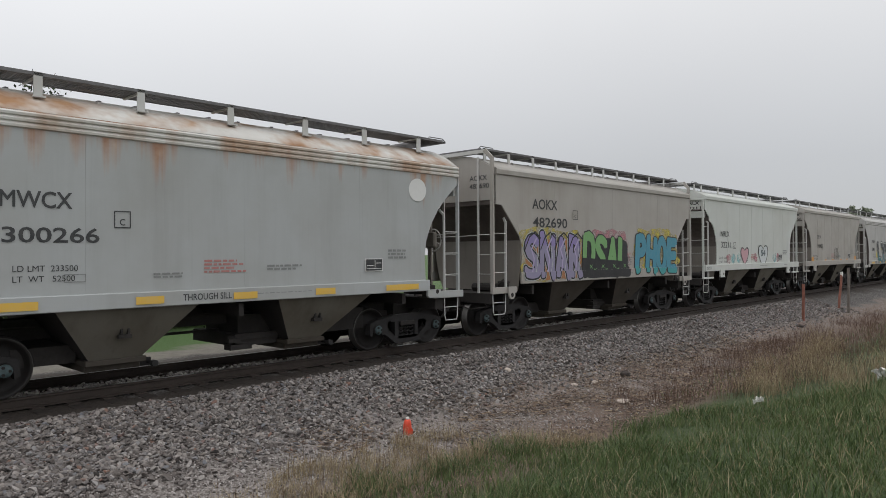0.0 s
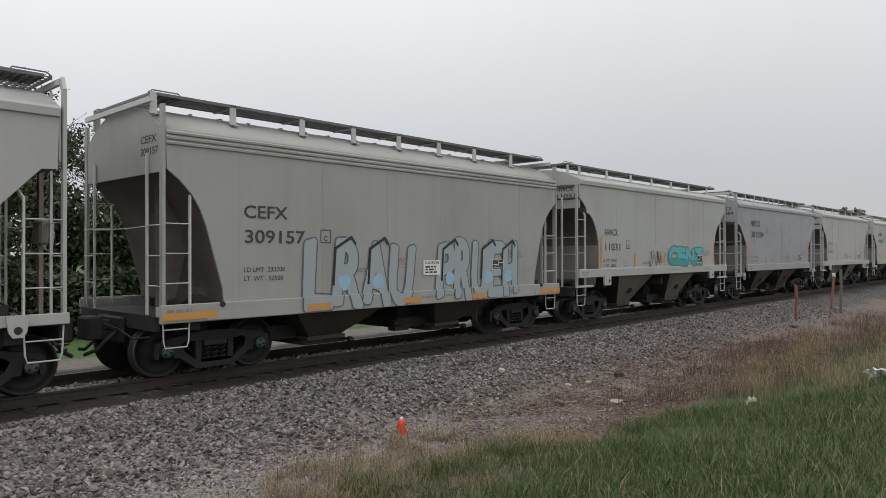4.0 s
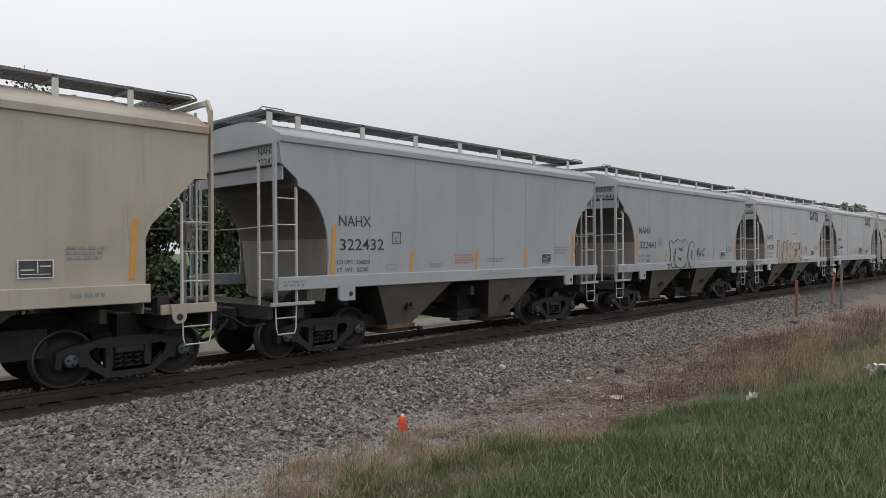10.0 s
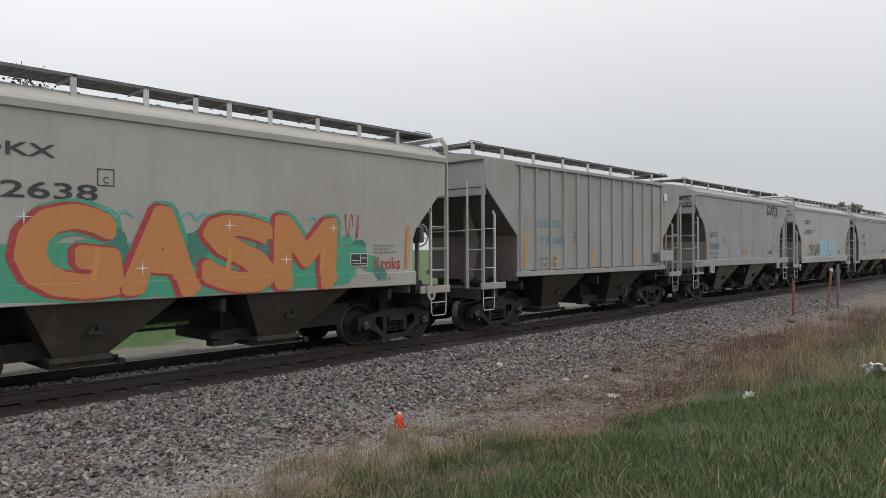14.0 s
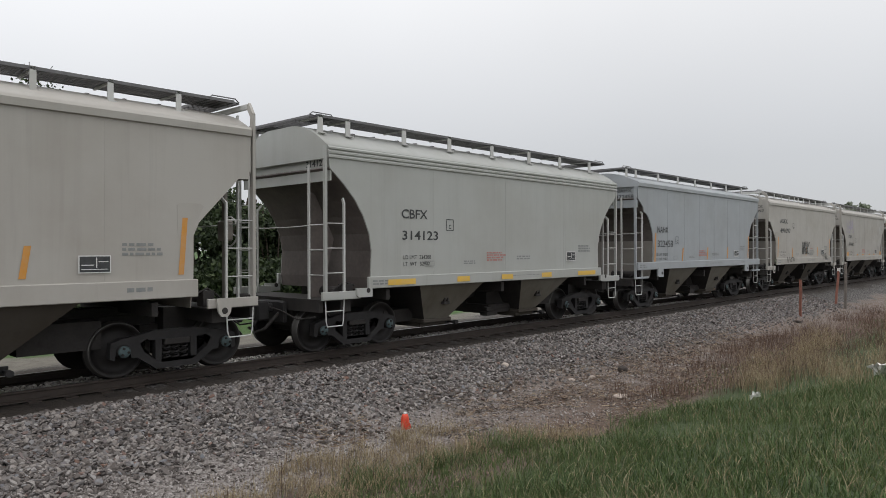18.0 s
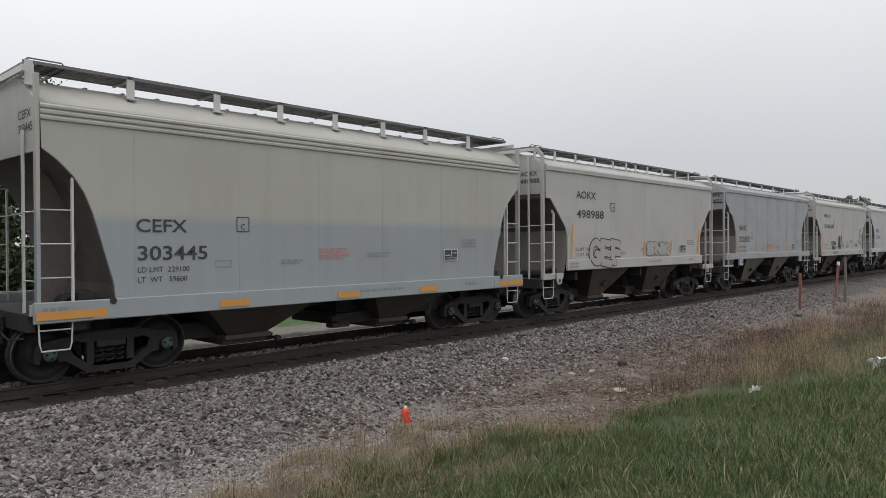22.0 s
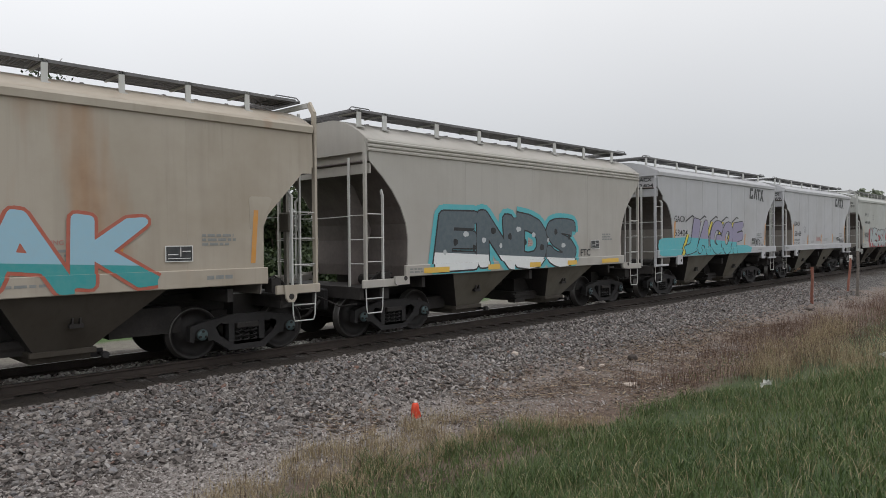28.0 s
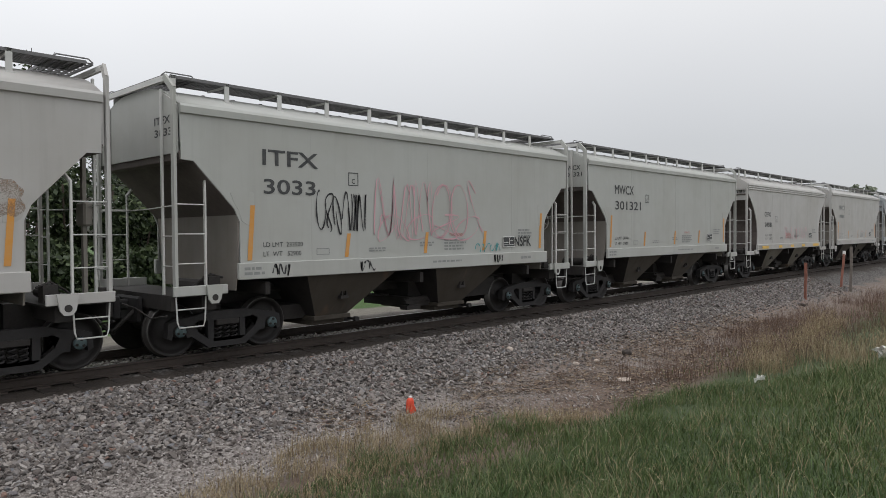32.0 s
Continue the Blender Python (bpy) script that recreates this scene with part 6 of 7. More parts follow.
        for n, x in enumerate((-0.80, -0.15, 0.50, 1.15, 1.80)):
            lean, top = 0.22 * (x - 0.5), 3.66 - 0.22 * abs(x - 0.5)
            # each letter: a hooked head, a thick leg and a long thin tail
            slash(c, [(x - 0.28, top - 0.28), (x - 0.12, top - 0.05), (x + 0.10, top), (x + 0.24, top - 0.22), (x + 0.12, top - 0.55)], 0.075, k["black"], -1.6120 - 0.0006 * n)
            slash(c, [(x - 0.10, top - 0.08), (x - 0.14 + lean * 0.3, top - 0.75), (x - 0.02 + lean, 2.25)], 0.11, k["black"], -1.6123 - 0.0006 * n)
            slash(c, [(x - 0.02 + lean, 2.28), (x + 0.05 + lean * 2.2, 1.72)], 0.05, k["black"], -1.6126 - 0.0006 * n)
        slash(c, [[(-1.35, 2.45), (-0.6, 2.75), (0.3, 2.62)], [(1.5, 2.6), (2.05, 2.95), (2.35, 3.2)], [(-1.2, 1.8), (-0.85, 2.4), (-0.9, 2.9)], [(1.6, 3.2), (2.2, 3.3), (2.3, 2.5)]], 0.06, k["black"], -1.6155)
        strokes(c, 0.4, 1.2, 1.38, 1.55, k["pink"], 98, 4, 0.05, -1.660)
    elif i == 45:
        piece(c, "ROAK", -2.4, 2.6, 1.36, 2.5, "sky", "brick", None, "teal", 0.06, 0.10, seed=101, split=0.4)
    elif i == 46:
        piece(c, "ENDS", -3.6, 1.95, 1.29, 2.66, "slate", "black", None, "white", 0.11, 0.14, seed=104, split=0.22, halo="aqua", wide_halo=0.12, shear=0.06)
        for n in range(16):
            x, z = -3.4 + 0.33 * n, 1.7 + 0.55 * ((n * 0.37) % 1.0)
            cloud(c, x, x + 0.12 + 0.05 * (n % 3), z, z + 0.14 + 0.04 * (n % 2), k["black" if n % 2 else "steel"], 600 + n, -1.6235 - 0.0002 * n, 0.25)
        word(c, "FTC", 2.2, 2.7, 1.55, 1.75, k["black"], -1.6185, "spray_tag")
    elif i == 47:
        cloud(c, -5.5, -2.6, 1.40, 2.05, k["aqua"], 106, -1.6105, 0.06)
        cloud(c, -3.3, 2.7, 1.39, 1.72, k["aqua"], 107, -1.6109, 0.06)
        piece(c, "JAGOF", -3.45, 1.78, 1.41, 2.68, "mauve", "black", None, "aqua", 0.09, 0.115, seed=107, split=0.38, shear=0.2)
        for n in range(5):
            # slanted yellow bars between the letters, and black roof-like strokes above them
            x = -3.75 + 1.02 * n
            z0, z1 = (1.42, 2.15) if n == 0 else (1.95, 2.62)
            for col, w, y in (("black", 0.16, -1.6135), ("yellow", 0.10, -1.6145)):
                drape(c, "spray_bar", [(x - w, y, z0), (x + w, y, z0), (x + 0.5 + w * 0.7, y, z1), (x + 0.5 - w * 0.7, y, z1)], [(0, 1, 2, 3)], [k[col]])
            slash(c, [(x + 0.35, 2.62), (x + 0.85, 2.82), (x + 1.00, 2.78)], 0.05, k["black"], -1.6127 - 0.0003 * n)
        strokes(c, 3.1, 4.1, 1.66, 1.95, k["black"], 109, 5, 0.035)
    elif i == 48:
        strokes(c, 3.3, 4.1, 1.66, 1.9, k["black"], 111, 5, 0.03)
        strokes(c, 2.2, 2.6, 1.7, 2.1, k["silver"], 112, 2, 0.02)
    elif i == 49:
        spray_layer(c, word_shapes("NECSKE", -2.95, 2.15, 1.34, 2.44, 0.0, 113, 0.10), 0.15, [k["red"]], -1.6120, "spray_shadow", shift=(-0.16, -0.06))
        piece(c, "NECSKE", -2.80, 2.30, 1.36, 2.46, "fog", "black", None, None, 0.085, 0.115, seed=113)
        slash(c, [[(-2.7 + 0.85 * n, 1.60), (-2.05 + 0.85 * n, 1.64)] for n in range(6)], 0.02, k["white"], -1.6240)
        word(c, "*NECSKE*", -4.15, -3.2, 1.97, 2.24, k["black"], -1.612, "spray_tag", 0.02)
        strokes(c, 2.4, 2.9, 1.9, 2.4, k["black"], 114, 3, 0.03)
    elif i == 50:
        r = random.Random(5)
        for n in range(22):
            x = r.choice((r.uniform(-4.3, -1.9), r.uniform(2.0, 3.0)))
            z, w = 1.0 + 0.75 * r.random() ** 2.5, r.uniform(0.06, 0.3)
            cloud(c, x, x + w, z, z + w * 0.9, k["brick"], 300 + n, -1.6100 - 0.00004 * n, 0.2)
        for n, x in enumerate((-1.1, -0.35, 0.35, 1.2)):
            cloud(c, x, x + 0.3, 2.1, 2.42, k["brick"], 340 + n, -1.6100, 0.25)
        piece(c, "SIeR!", -1.98, 2.18, 0.98, 2.25, "black", "white", None, None, 0.085, 0.16, seed=117, shear=0.14)
    elif i == 51:
        word(c, "HEAR", -5.2, -4.3, 3.3, 3.5, k["black"], -1.612, "spray_tag", 0.02)
        strokes(c, -5.0, -4.4, 2.9, 3.25, k["black"], 121, 3, 0.03)
        strokes(c, -2.3, -1.1, 2.3, 3.1, k["black"], 122, 4, 0.03, upright=0.1)
        strokes(c, -0.3, 0.2, 1.7, 2.1, k["red"], 123, 2, 0.05)
        strokes(c, 0.9, 2.2, 2.2, 2.75, k["blue"], 124, 5, 0.04, upright=0.2)
        word(c, "MHK", 3.0, 3.8, 2.25, 2.5, k["black"], -1.612, "spray_tag", 0.03)
        for x in range(-3, 4):
            strokes(c, x, x + 0.9, 1.36, 1.56, k["black"], 130 + x, 5, 0.025, -1.660)
        cloud(c, 4.0, 4.55, 2.3, 2.9, k["haze_rust"], 5, -1.6105, 0.3)
    elif i == 52:
        strokes(c, -1.5, 2.0, 2.0, 3.3, k["pink"], 141, 6, 0.03, upright=0.15)
        strokes(c, -1.3, 1.8, 1.9, 2.5, k["pink"], 142, 4, 0.03, upright=0.1)
        strokes(c, -2.9, -1.7, 2.1, 2.9, k["black"], 143, 6, 0.035, upright=0.3)
        word(c, "NSFK", 3.2, 3.9, 1.75, 2.0, k["black"], -1.612, "spray_tag", 0.02)
        strokes(c, 1.7, 2.6, 1.64, 1.85, k["teal"], 144, 5, 0.025)
        for x in (-3.9, -1.9, 2.3):
            strokes(c, x, x + 0.4, 1.36, 1.56, k["black"], 150 + int(x), 3, 0.035, -1.660)
    elif i == 54:
        strokes(c, -1.0, 2.4, 1.7, 2.3, k["pink"], 151, 7, 0.03)


def build_train():
    templates, train = {}, []
    for i, (kind, paint, mark, number, logo, note) in enumerate(CARS):
        if kind not in templates:
            templates[kind] = car = hopper_car(kind)
        else:
            car = copy_thing(templates[kind], Matrix())
        train.append((car, kind, paint, mark, number, logo, note))
    # own lettering only after all copies are made
    for i, (car, kind, paint, mark, number, logo, note) in enumerate(train):
        mat, tone = PAINTS[paint]
        tagged(car, f"{tone} {DESCRIBE[kind]}, {note}", "freight car", "hopper cars of the train")
        for o in car.children:
            base = o.name.split(".")[0]
            if base in PAINTED:
                o.material_slots[0].link = "OBJECT"
                o.material_slots[0].material = RUSTROOF if base in ("roof", "eave_rail") and i in (0, 34) else mat
        letter_car(car, kind, mark, number, i, FADED if i in (10, 28, 44, 45, 55, 56) else None, bool(logo), i not in (1, 2))
        SILLS[car.name] = KINDS[kind]["sill"][:2]
        spray(i, car)
    return [t[0] for t in train]


TRAIN = build_train()

# ---------------------------------------------------------------- loose stones, grass, trees
def seeds_mesh(name, verts, faces, mats, label, category):
    me = bpy.data.meshes.new(name)
    me.from_pydata(verts, [], faces)
    for m in mats:
        me.materials.append(m)
    return tagged(new(name, me), label, category, kind="stuff")


def island_material(name, stops, rough=0.8, patches=None):
    m, nt, b = material(name, rough)
    g = nt.nodes.new("ShaderNodeNewGeometry")
    col = ramp(nt, g.outputs["Random Per Island"], *stops)
    v = coords(nt)
    col = mixed(nt, ramp(nt, noise_tex(nt, v, 25.0), (0.35, 0.0), (0.7, 0.45)), col, mixed(nt, 1.0, col, (0.55, 0.52, 0.50), "MULTIPLY"))
    if patches:
        # broad drifts of another tint
        col = mixed(nt, ramp(nt, noise_tex(nt, v, 0.7, 4.0), (0.45, 0.0), (0.68, 0.75)), col, patches)
    nt.links.new(col, b.inputs["Base Color"])
    return m


def rough_ground(x, y):
    j = noise.noise(Vector((x * 0.6, y * 0.6, 0))) * 0.07 + noise.noise(Vector((x * 2.1, y * 2.1, 4))) * 0.025 if y < -2.4 else 0
    return ground_height(x, y) + j


def stones(name, count, place, size, mats, label, seed):
    r = np.random.RandomState(seed)
    g = (1 + 5 ** 0.5) / 2
    ico = np.array([(-1, g, 0), (1, g, 0), (-1, -g, 0), (1, -g, 0), (0, -1, g), (0, 1, g), (0, -1, -g), (0, 1, -g), (g, 0, -1), (g, 0, 1), (-g, 0, -1), (-g, 0, 1)]) / 1.9
    tri = [(0, 11, 5), (0, 5, 1), (0, 1, 7), (0, 7, 10), (0, 10, 11), (1, 5, 9), (5, 11, 4), (11, 10, 2), (10, 7, 6), (7, 1, 8), (3, 9, 4), (3, 4, 2), (3, 2, 6), (3, 6, 8), (3, 8, 9), (4, 9, 5), (2, 4, 11), (6, 2, 10), (8, 6, 7), (9, 8, 1)]
    verts, faces = [], []
    for i in range(count):
        x, y = place(r)
        a, b, c = r.uniform(0, 6.283), r.normal() * 0.38, r.normal() * 0.38
        q = np.array([[math.cos(a), math.sin(a), b], [-math.sin(a), math.cos(a), c], [-b, -c, 1.0]])
        s = size * r.uniform(0.55, 1.35)
        v = (ico * r.uniform(0.6, 1.25, (12, 1))) * (np.array([1.25, 0.9, 0.65]) * s / 2) @ q
        z = rough_ground(x, y) + s * r.uniform(-0.02, 0.42)
        b = len(verts)
        verts.extend((v + (x, y, z)).tolist())
        faces.extend((a + b, c + b, d + b) for a, c, d in tri)
    return seeds_mesh(name, verts, faces, mats, label, "gravel")


BALLAST = island_material("ballast_stone", ((0.0, (0.070, 0.060, 0.056)), (0.25, (0.138, 0.120, 0.110)), (0.5, (0.172, 0.162, 0.160)), (0.72, (0.242, 0.214, 0.194)), (0.90, (0.35, 0.328, 0.312)), (0.95, (0.16, 0.165, 0.18)), (1.0, (0.21, 0.125, 0.095))), 0.85)
PEBBLE = island_material("path_gravel", ((0.0, (0.085, 0.070, 0.062)), (0.35, (0.20, 0.178, 0.165)), (0.7, (0.31, 0.285, 0.272)), (1.0, (0.46, 0.43, 0.41))), 0.9)


def ballast_place(r):
    x = 1.2 + 36 * r.uniform() ** 1.8
    return x, -1.72 - (1.85 + 0.95 * r.uniform() ** 3) * r.uniform()


def between_place(r):
    x = 1.0 + 30 * r.uniform() ** 1.6
    return x, r.uniform(-0.60, 0.62)


def pebble_place(r):
    x = 1.5 + 17 * r.uniform() ** 1.9
    return x, -3.25 - (2.3 + 1.0 * min(1.0, max(0.0, x - 8.0))) * r.uniform() ** 1.2


stones("ballast_stones", 46000, ballast_place, 0.064, [BALLAST], "grey broken-stone ballast sloping down from the track", 3)
# crib colour raised to offset the light that the cars cut off
CRIB = island_material("crib_stone", ((0.0, (0.26, 0.245, 0.225)), (0.5, (0.44, 0.42, 0.395)), (1.0, (0.60, 0.58, 0.55))), 0.85)
stones("crib_stones", 9000, between_place, 0.062, [CRIB], "pale grey ballast stones between the rails, lightened against shade from the cars", 4)
stones("path_pebbles", 22000, pebble_place, 0.030, [PEBBLE], "pale gravel scattered over the beaten path", 5)


def blades(name, count, place, height, width, mat, label, seed, lean=0.35, heads=0.0, droop=0.3):
    """Curved tapering blades, each an island of its own."""
    r = np.random.RandomState(seed)
    verts, faces = [], []
    for i in range(count):
        x, y = place(r)
        a, h = r.uniform(0, 6.283), height * r.uniform(0.45, 1.25)
        l = lean * h * r.uniform(0.2, 1.4)
        dx, dy = math.cos(a) * l, math.sin(a) * l
        w = width * r.uniform(0.7, 1.3) / 2
        b = r.uniform(0, 6.283)
        wx, wy = math.cos(b) * w, math.sin(b) * w
        z = rough_ground(x, y) - 0.02
        k = len(verts)
        sag = r.uniform(0.0, droop)
        for g, wide in ((0.0, 1.0), (0.38, 0.9), (0.74, 0.62)):
            ox, oy, oz = dx * g ** 1.7, dy * g ** 1.7, z + h * (g - sag * g ** 4)
            verts += [(x + ox - wx * wide, y + oy - wy * wide, oz), (x + ox + wx * wide, y + oy + wy * wide, oz)]
        verts.append((x + dx * (1 + sag), y + dy * (1 + sag), z + h * (1.0 - sag)))
        faces += [(k, k + 1, k + 3, k + 2), (k + 2, k + 3, k + 5, k + 4), (k + 4, k + 5, k + 6)]
        if heads and r.uniform() < heads:
            # a thin seed head along the tip
            hx, hy, hz = verts[-1]
            k, q = len(verts), 0.10 * r.uniform(0.5, 1.2)
            verts += [(hx - wx * 1.1, hy - wy * 1.1, hz - 0.02), (hx + wx * 1.1, hy + wy * 1.1, hz - 0.02), (hx + dx * 0.2, hy + dy * 0.2, hz + q)]
            faces.append((k, k + 1, k + 2))
    return seeds_mesh(name, verts, faces, [mat], label, "grass")


GREENGRASS = island_material("green_grass", ((0.0, (0.036, 0.070, 0.018)), (0.5, (0.064, 0.112, 0.028)), (0.88, (0.108, 0.150, 0.046)), (1.0, (0.28, 0.25, 0.135))), 0.6, (0.104, 0.140, 0.046))
DRYGRASS = island_material("dry_grass", ((0.0, (0.20, 0.15, 0.085)), (0.5, (0.33, 0.26, 0.155)), (1.0, (0.50, 0.42, 0.28))), 0.8)
REDGRASS = island_material("reddish_dead_stalks", ((0.0, (0.070, 0.040, 0.029)), (0.6, (0.14, 0.085, 0.062)), (1.0, (0.22, 0.155, 0.105))), 0.85)


def edge_of_green(x):
    """Where the green verge begins, along the track."""
    return float(np.interp(x, (2.0, 4.6, 6.4, 7.5, 8.2, 8.7, 11.6, 12.2, 12.9, 14.4, 17.0), (-6.6, -5.85, -5.45, -5.6, -6.2, -7.0, -7.1, -8.0, -8.9, -10.0, -11.6))) + 0.3 * noise.noise(Vector((x * 0.9, 3, 0)))


def green_place(r):
    while True:
        x = 2.0 + 15.5 * r.uniform() ** 1.35
        y = edge_of_green(x) - 0.2 - 6.6 * r.uniform() ** 0.9
        if y > -12.35 and math.hypot(x, y + 12.39) > 2.4 and noise.noise(Vector((x * 0.9, y * 0.9, 31))) > r.uniform(-0.9, 0.15):
            return x, y


def fringe_place(r):
    while True:
        x = 2.2 + 6.6 * r.uniform() ** 1.1
        y = edge_of_green(x) + 0.75 - 1.5 * r.uniform() ** 1.2
        if noise.noise(Vector((x * 1.7, y * 1.7, 21))) > -0.12:
            return x, y


def stalk_place(r):
    while True:
        x = 11.4 + 24 * r.uniform() ** 1.1
        y = -5.0 - (max(-10.5, edge_of_green(x) - 0.4) * -1 - 5.0) * r.uniform() ** 1.2
        if noise.noise(Vector((x * 0.45, y * 0.6, 9))) + 0.7 * noise.noise(Vector((x * 1.6, y * 1.6, 5))) + min(0.22, (x - 14.0) * 0.16) > 0.06 + 0.3 * max(0.0, y + 5.7) + r.uniform(-0.32, 0.22):
            return x, y


def stalk_clump(r):
    c = np.random.RandomState(r.randint(22) + 300)
    x = 11.5 + 14 * c.uniform() ** 1.2
    y = -5.8 - 4.2 * c.uniform()
    return x + r.normal() * 0.28, y + r.normal() * 0.22


blades("green_grass", 60000, green_place, 0.15, 0.009, GREENGRASS, "lush green spring grass on the verge", 11, 0.45)
def clump_place(r):
    c = np.random.RandomState(r.randint(60) + 900)
    x = 3.0 + 14 * c.uniform() ** 1.3
    y = edge_of_green(x) - 0.25 - 4.0 * c.uniform() ** 1.6
    return x + r.normal() * 0.16, y + r.normal() * 0.16


blades("green_tufts", 7500, clump_place, 0.27, 0.008, GREENGRASS, "taller tufts of green grass on the verge", 17, 0.55)
blades("dry_grass_fringe", 7000, fringe_place, 0.25, 0.005, DRYGRASS, "pale dry grass along the edge of the verge", 12, 0.55, 0.25, 0.5)
blades("dry_grass_tufts", 5600, green_place, 0.26, 0.0045, DRYGRASS, "dry stalks scattered through the green grass", 13, 0.6, 0.0, 0.6)
blades("bare_weed_stems", 260, fringe_place, 0.42, 0.005, REDGRASS, "bare dark weed stems at the edge of the verge", 18, 0.12, 0.4, 0.05)
blades("dead_weed_stalks", 12000, stalk_place, 0.42, 0.005, REDGRASS, "reddish-brown dead weeds beside the path", 14, 0.3, 0.6)
blades("tan_weed_stalks", 5200, stalk_clump, 0.50, 0.005, DRYGRASS, "tan dry grass standing among dead weeds", 15, 0.4, 0.5, 0.5)
blades("green_weeds", 2600, lambda r: (12.5 + 22 * r.uniform(), -6.2 - 4.0 * r.uniform()), 0.26, 0.009, GREENGRASS, "green shoots among the dead weeds", 19, 0.5)


def debris_place(r):
    while True:
        x = 4.5 + 19 * r.uniform() ** 1.2
        y = -3.5 - 3.6 * r.uniform()
        if noise.noise(Vector((x * 0.7, y * 1.1, 14))) + 0.5 * noise.noise(Vector((x * 2.2, y * 2.2, 15))) + min(0.25, (x - 9.5) * 0.10) > r.uniform(-0.25, 0.25):
            return x, y


def ground_debris(name, count, place, mat, label, seed):
    """Broken straw, bark and leaves lying flat on the soil."""
    r = np.random.RandomState(seed)
    verts, faces = [], []
    for i in range(count):
        x, y = place(r)
        a, ln, w = r.uniform(0, 6.283), r.uniform(0.03, 0.16), r.uniform(0.004, 0.02)
        z = rough_ground(x, y) + r.uniform(0.006, 0.03)
        c, e, t = math.cos(a), math.sin(a), r.normal() * 0.18
        k = len(verts)
        verts += [(x - c * ln / 2 + e * w / 2, y - e * ln / 2 - c * w / 2, z - t * ln / 2), (x + c * ln / 2 + e * w / 3, y + e * ln / 2 - c * w / 3, z + t * ln / 2), (x + c * ln / 2 - e * w / 3, y + e * ln / 2 + c * w / 3, z + t * ln / 2 + w * 0.4), (x - c * ln / 2 - e * w / 2, y - e * ln / 2 + c * w / 2, z - t * ln / 2 + w * 0.4)]
        faces.append((k, k + 1, k + 2, k + 3))
    return seeds_mesh(name, verts, faces, [mat], label, "debris")


CHAFF = island_material("dead_leaf_litter", ((0.0, (0.035, 0.024, 0.018)), (0.45, (0.11, 0.072, 0.052)), (0.8, (0.22, 0.155, 0.105)), (1.0, (0.36, 0.29, 0.20))), 0.9)
ground_debris("dead_plant_litter", 16000, debris_place, CHAFF, "brown straw, bark and dead leaves lying on the soil", 23)

# ---------------------------------------------------------------- trees
BARK = plain("bark", (0.075, 0.058, 0.045), 0.95, 0.0, 0.35, 6.0, 0.6)
LEAF = island_material("spring_leaves", ((0.0, (0.016, 0.028, 0.010)), (0.5, (0.032, 0.053, 0.017)), (1.0, (0.064, 0.092, 0.028))), 0.7)
# haze of distance put into the leaf colour: paler and greyer than LEAF
FARLEAF = island_material("far_leaves_hazed", ((0.0, (0.15, 0.175, 0.125)), (0.5, (0.20, 0.23, 0.165)), (1.0, (0.27, 0.29, 0.22))), 0.8)


def tree(x, y, height, spread, seed, leaves=4200, leaf=0.16, low=0.25, mat=None, label="leafy spring tree with sparse uneven crown"):
    r = np.random.RandomState(seed)
    t = tagged(new("tree"), label, "tree", "trees beyond the track")
    z0 = ground_height(x, y) - 0.1
    t.location = (x, y, z0)
    bm = bmesh.new()

    def limb(p, d, length, rad, level, tips):
        pts, q, dirn = [p], Vector(p), Vector(d)
        for i in range(4):
            dirn = (dirn + Vector(r.normal(size=3) * 0.13) + Vector((0, 0, 0.05))).normalized()
            q = q + dirn * length / 4
            pts.append(q.copy())
        for i in range(4):
            ra, rb = rad * (1 - 0.2 * i), rad * (0.8 - 0.2 * i) + 0.01
            rings = []
            for c, k in ((pts[i], ra), (pts[i + 1], rb)):
                rings.append([bm.verts.new(Vector(c) + Vector((math.cos(a) * k, math.sin(a) * k, 0))) for a in (0, 1.26, 2.51, 3.77, 5.03)])
            for k in range(5):
                bm.faces.new((rings[0][k], rings[0][(k + 1) % 5], rings[1][(k + 1) % 5], rings[1][k]))
        if level < 3:
            for i in range(3 if level else 5):
                k = r.uniform(0.4, 1.0)
                base = pts[min(4, 1 + int(k * 3.9))]
                a = r.uniform(0, 6.283)
                out = Vector((math.cos(a), math.sin(a), r.uniform(0.1, 0.9))).normalized()
                limb(base, out, length * r.uniform(0.45, 0.7) * (spread if level == 0 else 1), rad * 0.45, level + 1, tips)
        else:
            tips.extend(pts[1:])
        if level == 2:
            tips.extend(pts[2:])

    tips = []
    limb((0, 0, 0), (0, 0, 1), height * 0.55, height * 0.022, 0, tips)
    part("trunk", bm, BARK, t)
    tips = np.array([tuple(p) for p in tips])
    tips[:, 2] *= height / max(1e-3, tips[:, 2].max())
    tips = tips[tips[:, 2] > height * low]
    verts, faces = [], []
    for i in range(leaves):
        c = tips[r.randint(len(tips))] + r.normal(size=3) * height * 0.028
        u = r.normal(size=3)
        u /= np.linalg.norm(u)
        w = np.cross(u, r.normal(size=3))
        w /= np.linalg.norm(w)
        s = leaf * r.uniform(0.5, 1.3)
        k = len(verts)
        verts += [tuple(c - u * s), tuple(c + w * s * 0.55), tuple(c + u * s), tuple(c - w * s * 0.55)]
        faces.append((k, k + 1, k + 2, k + 3))
    me = bpy.data.meshes.new("crown")
    me.from_pydata(verts, [], faces)
    me.materials.append(mat or LEAF)
    o = new("crown", me)
    o.parent = t
    return t


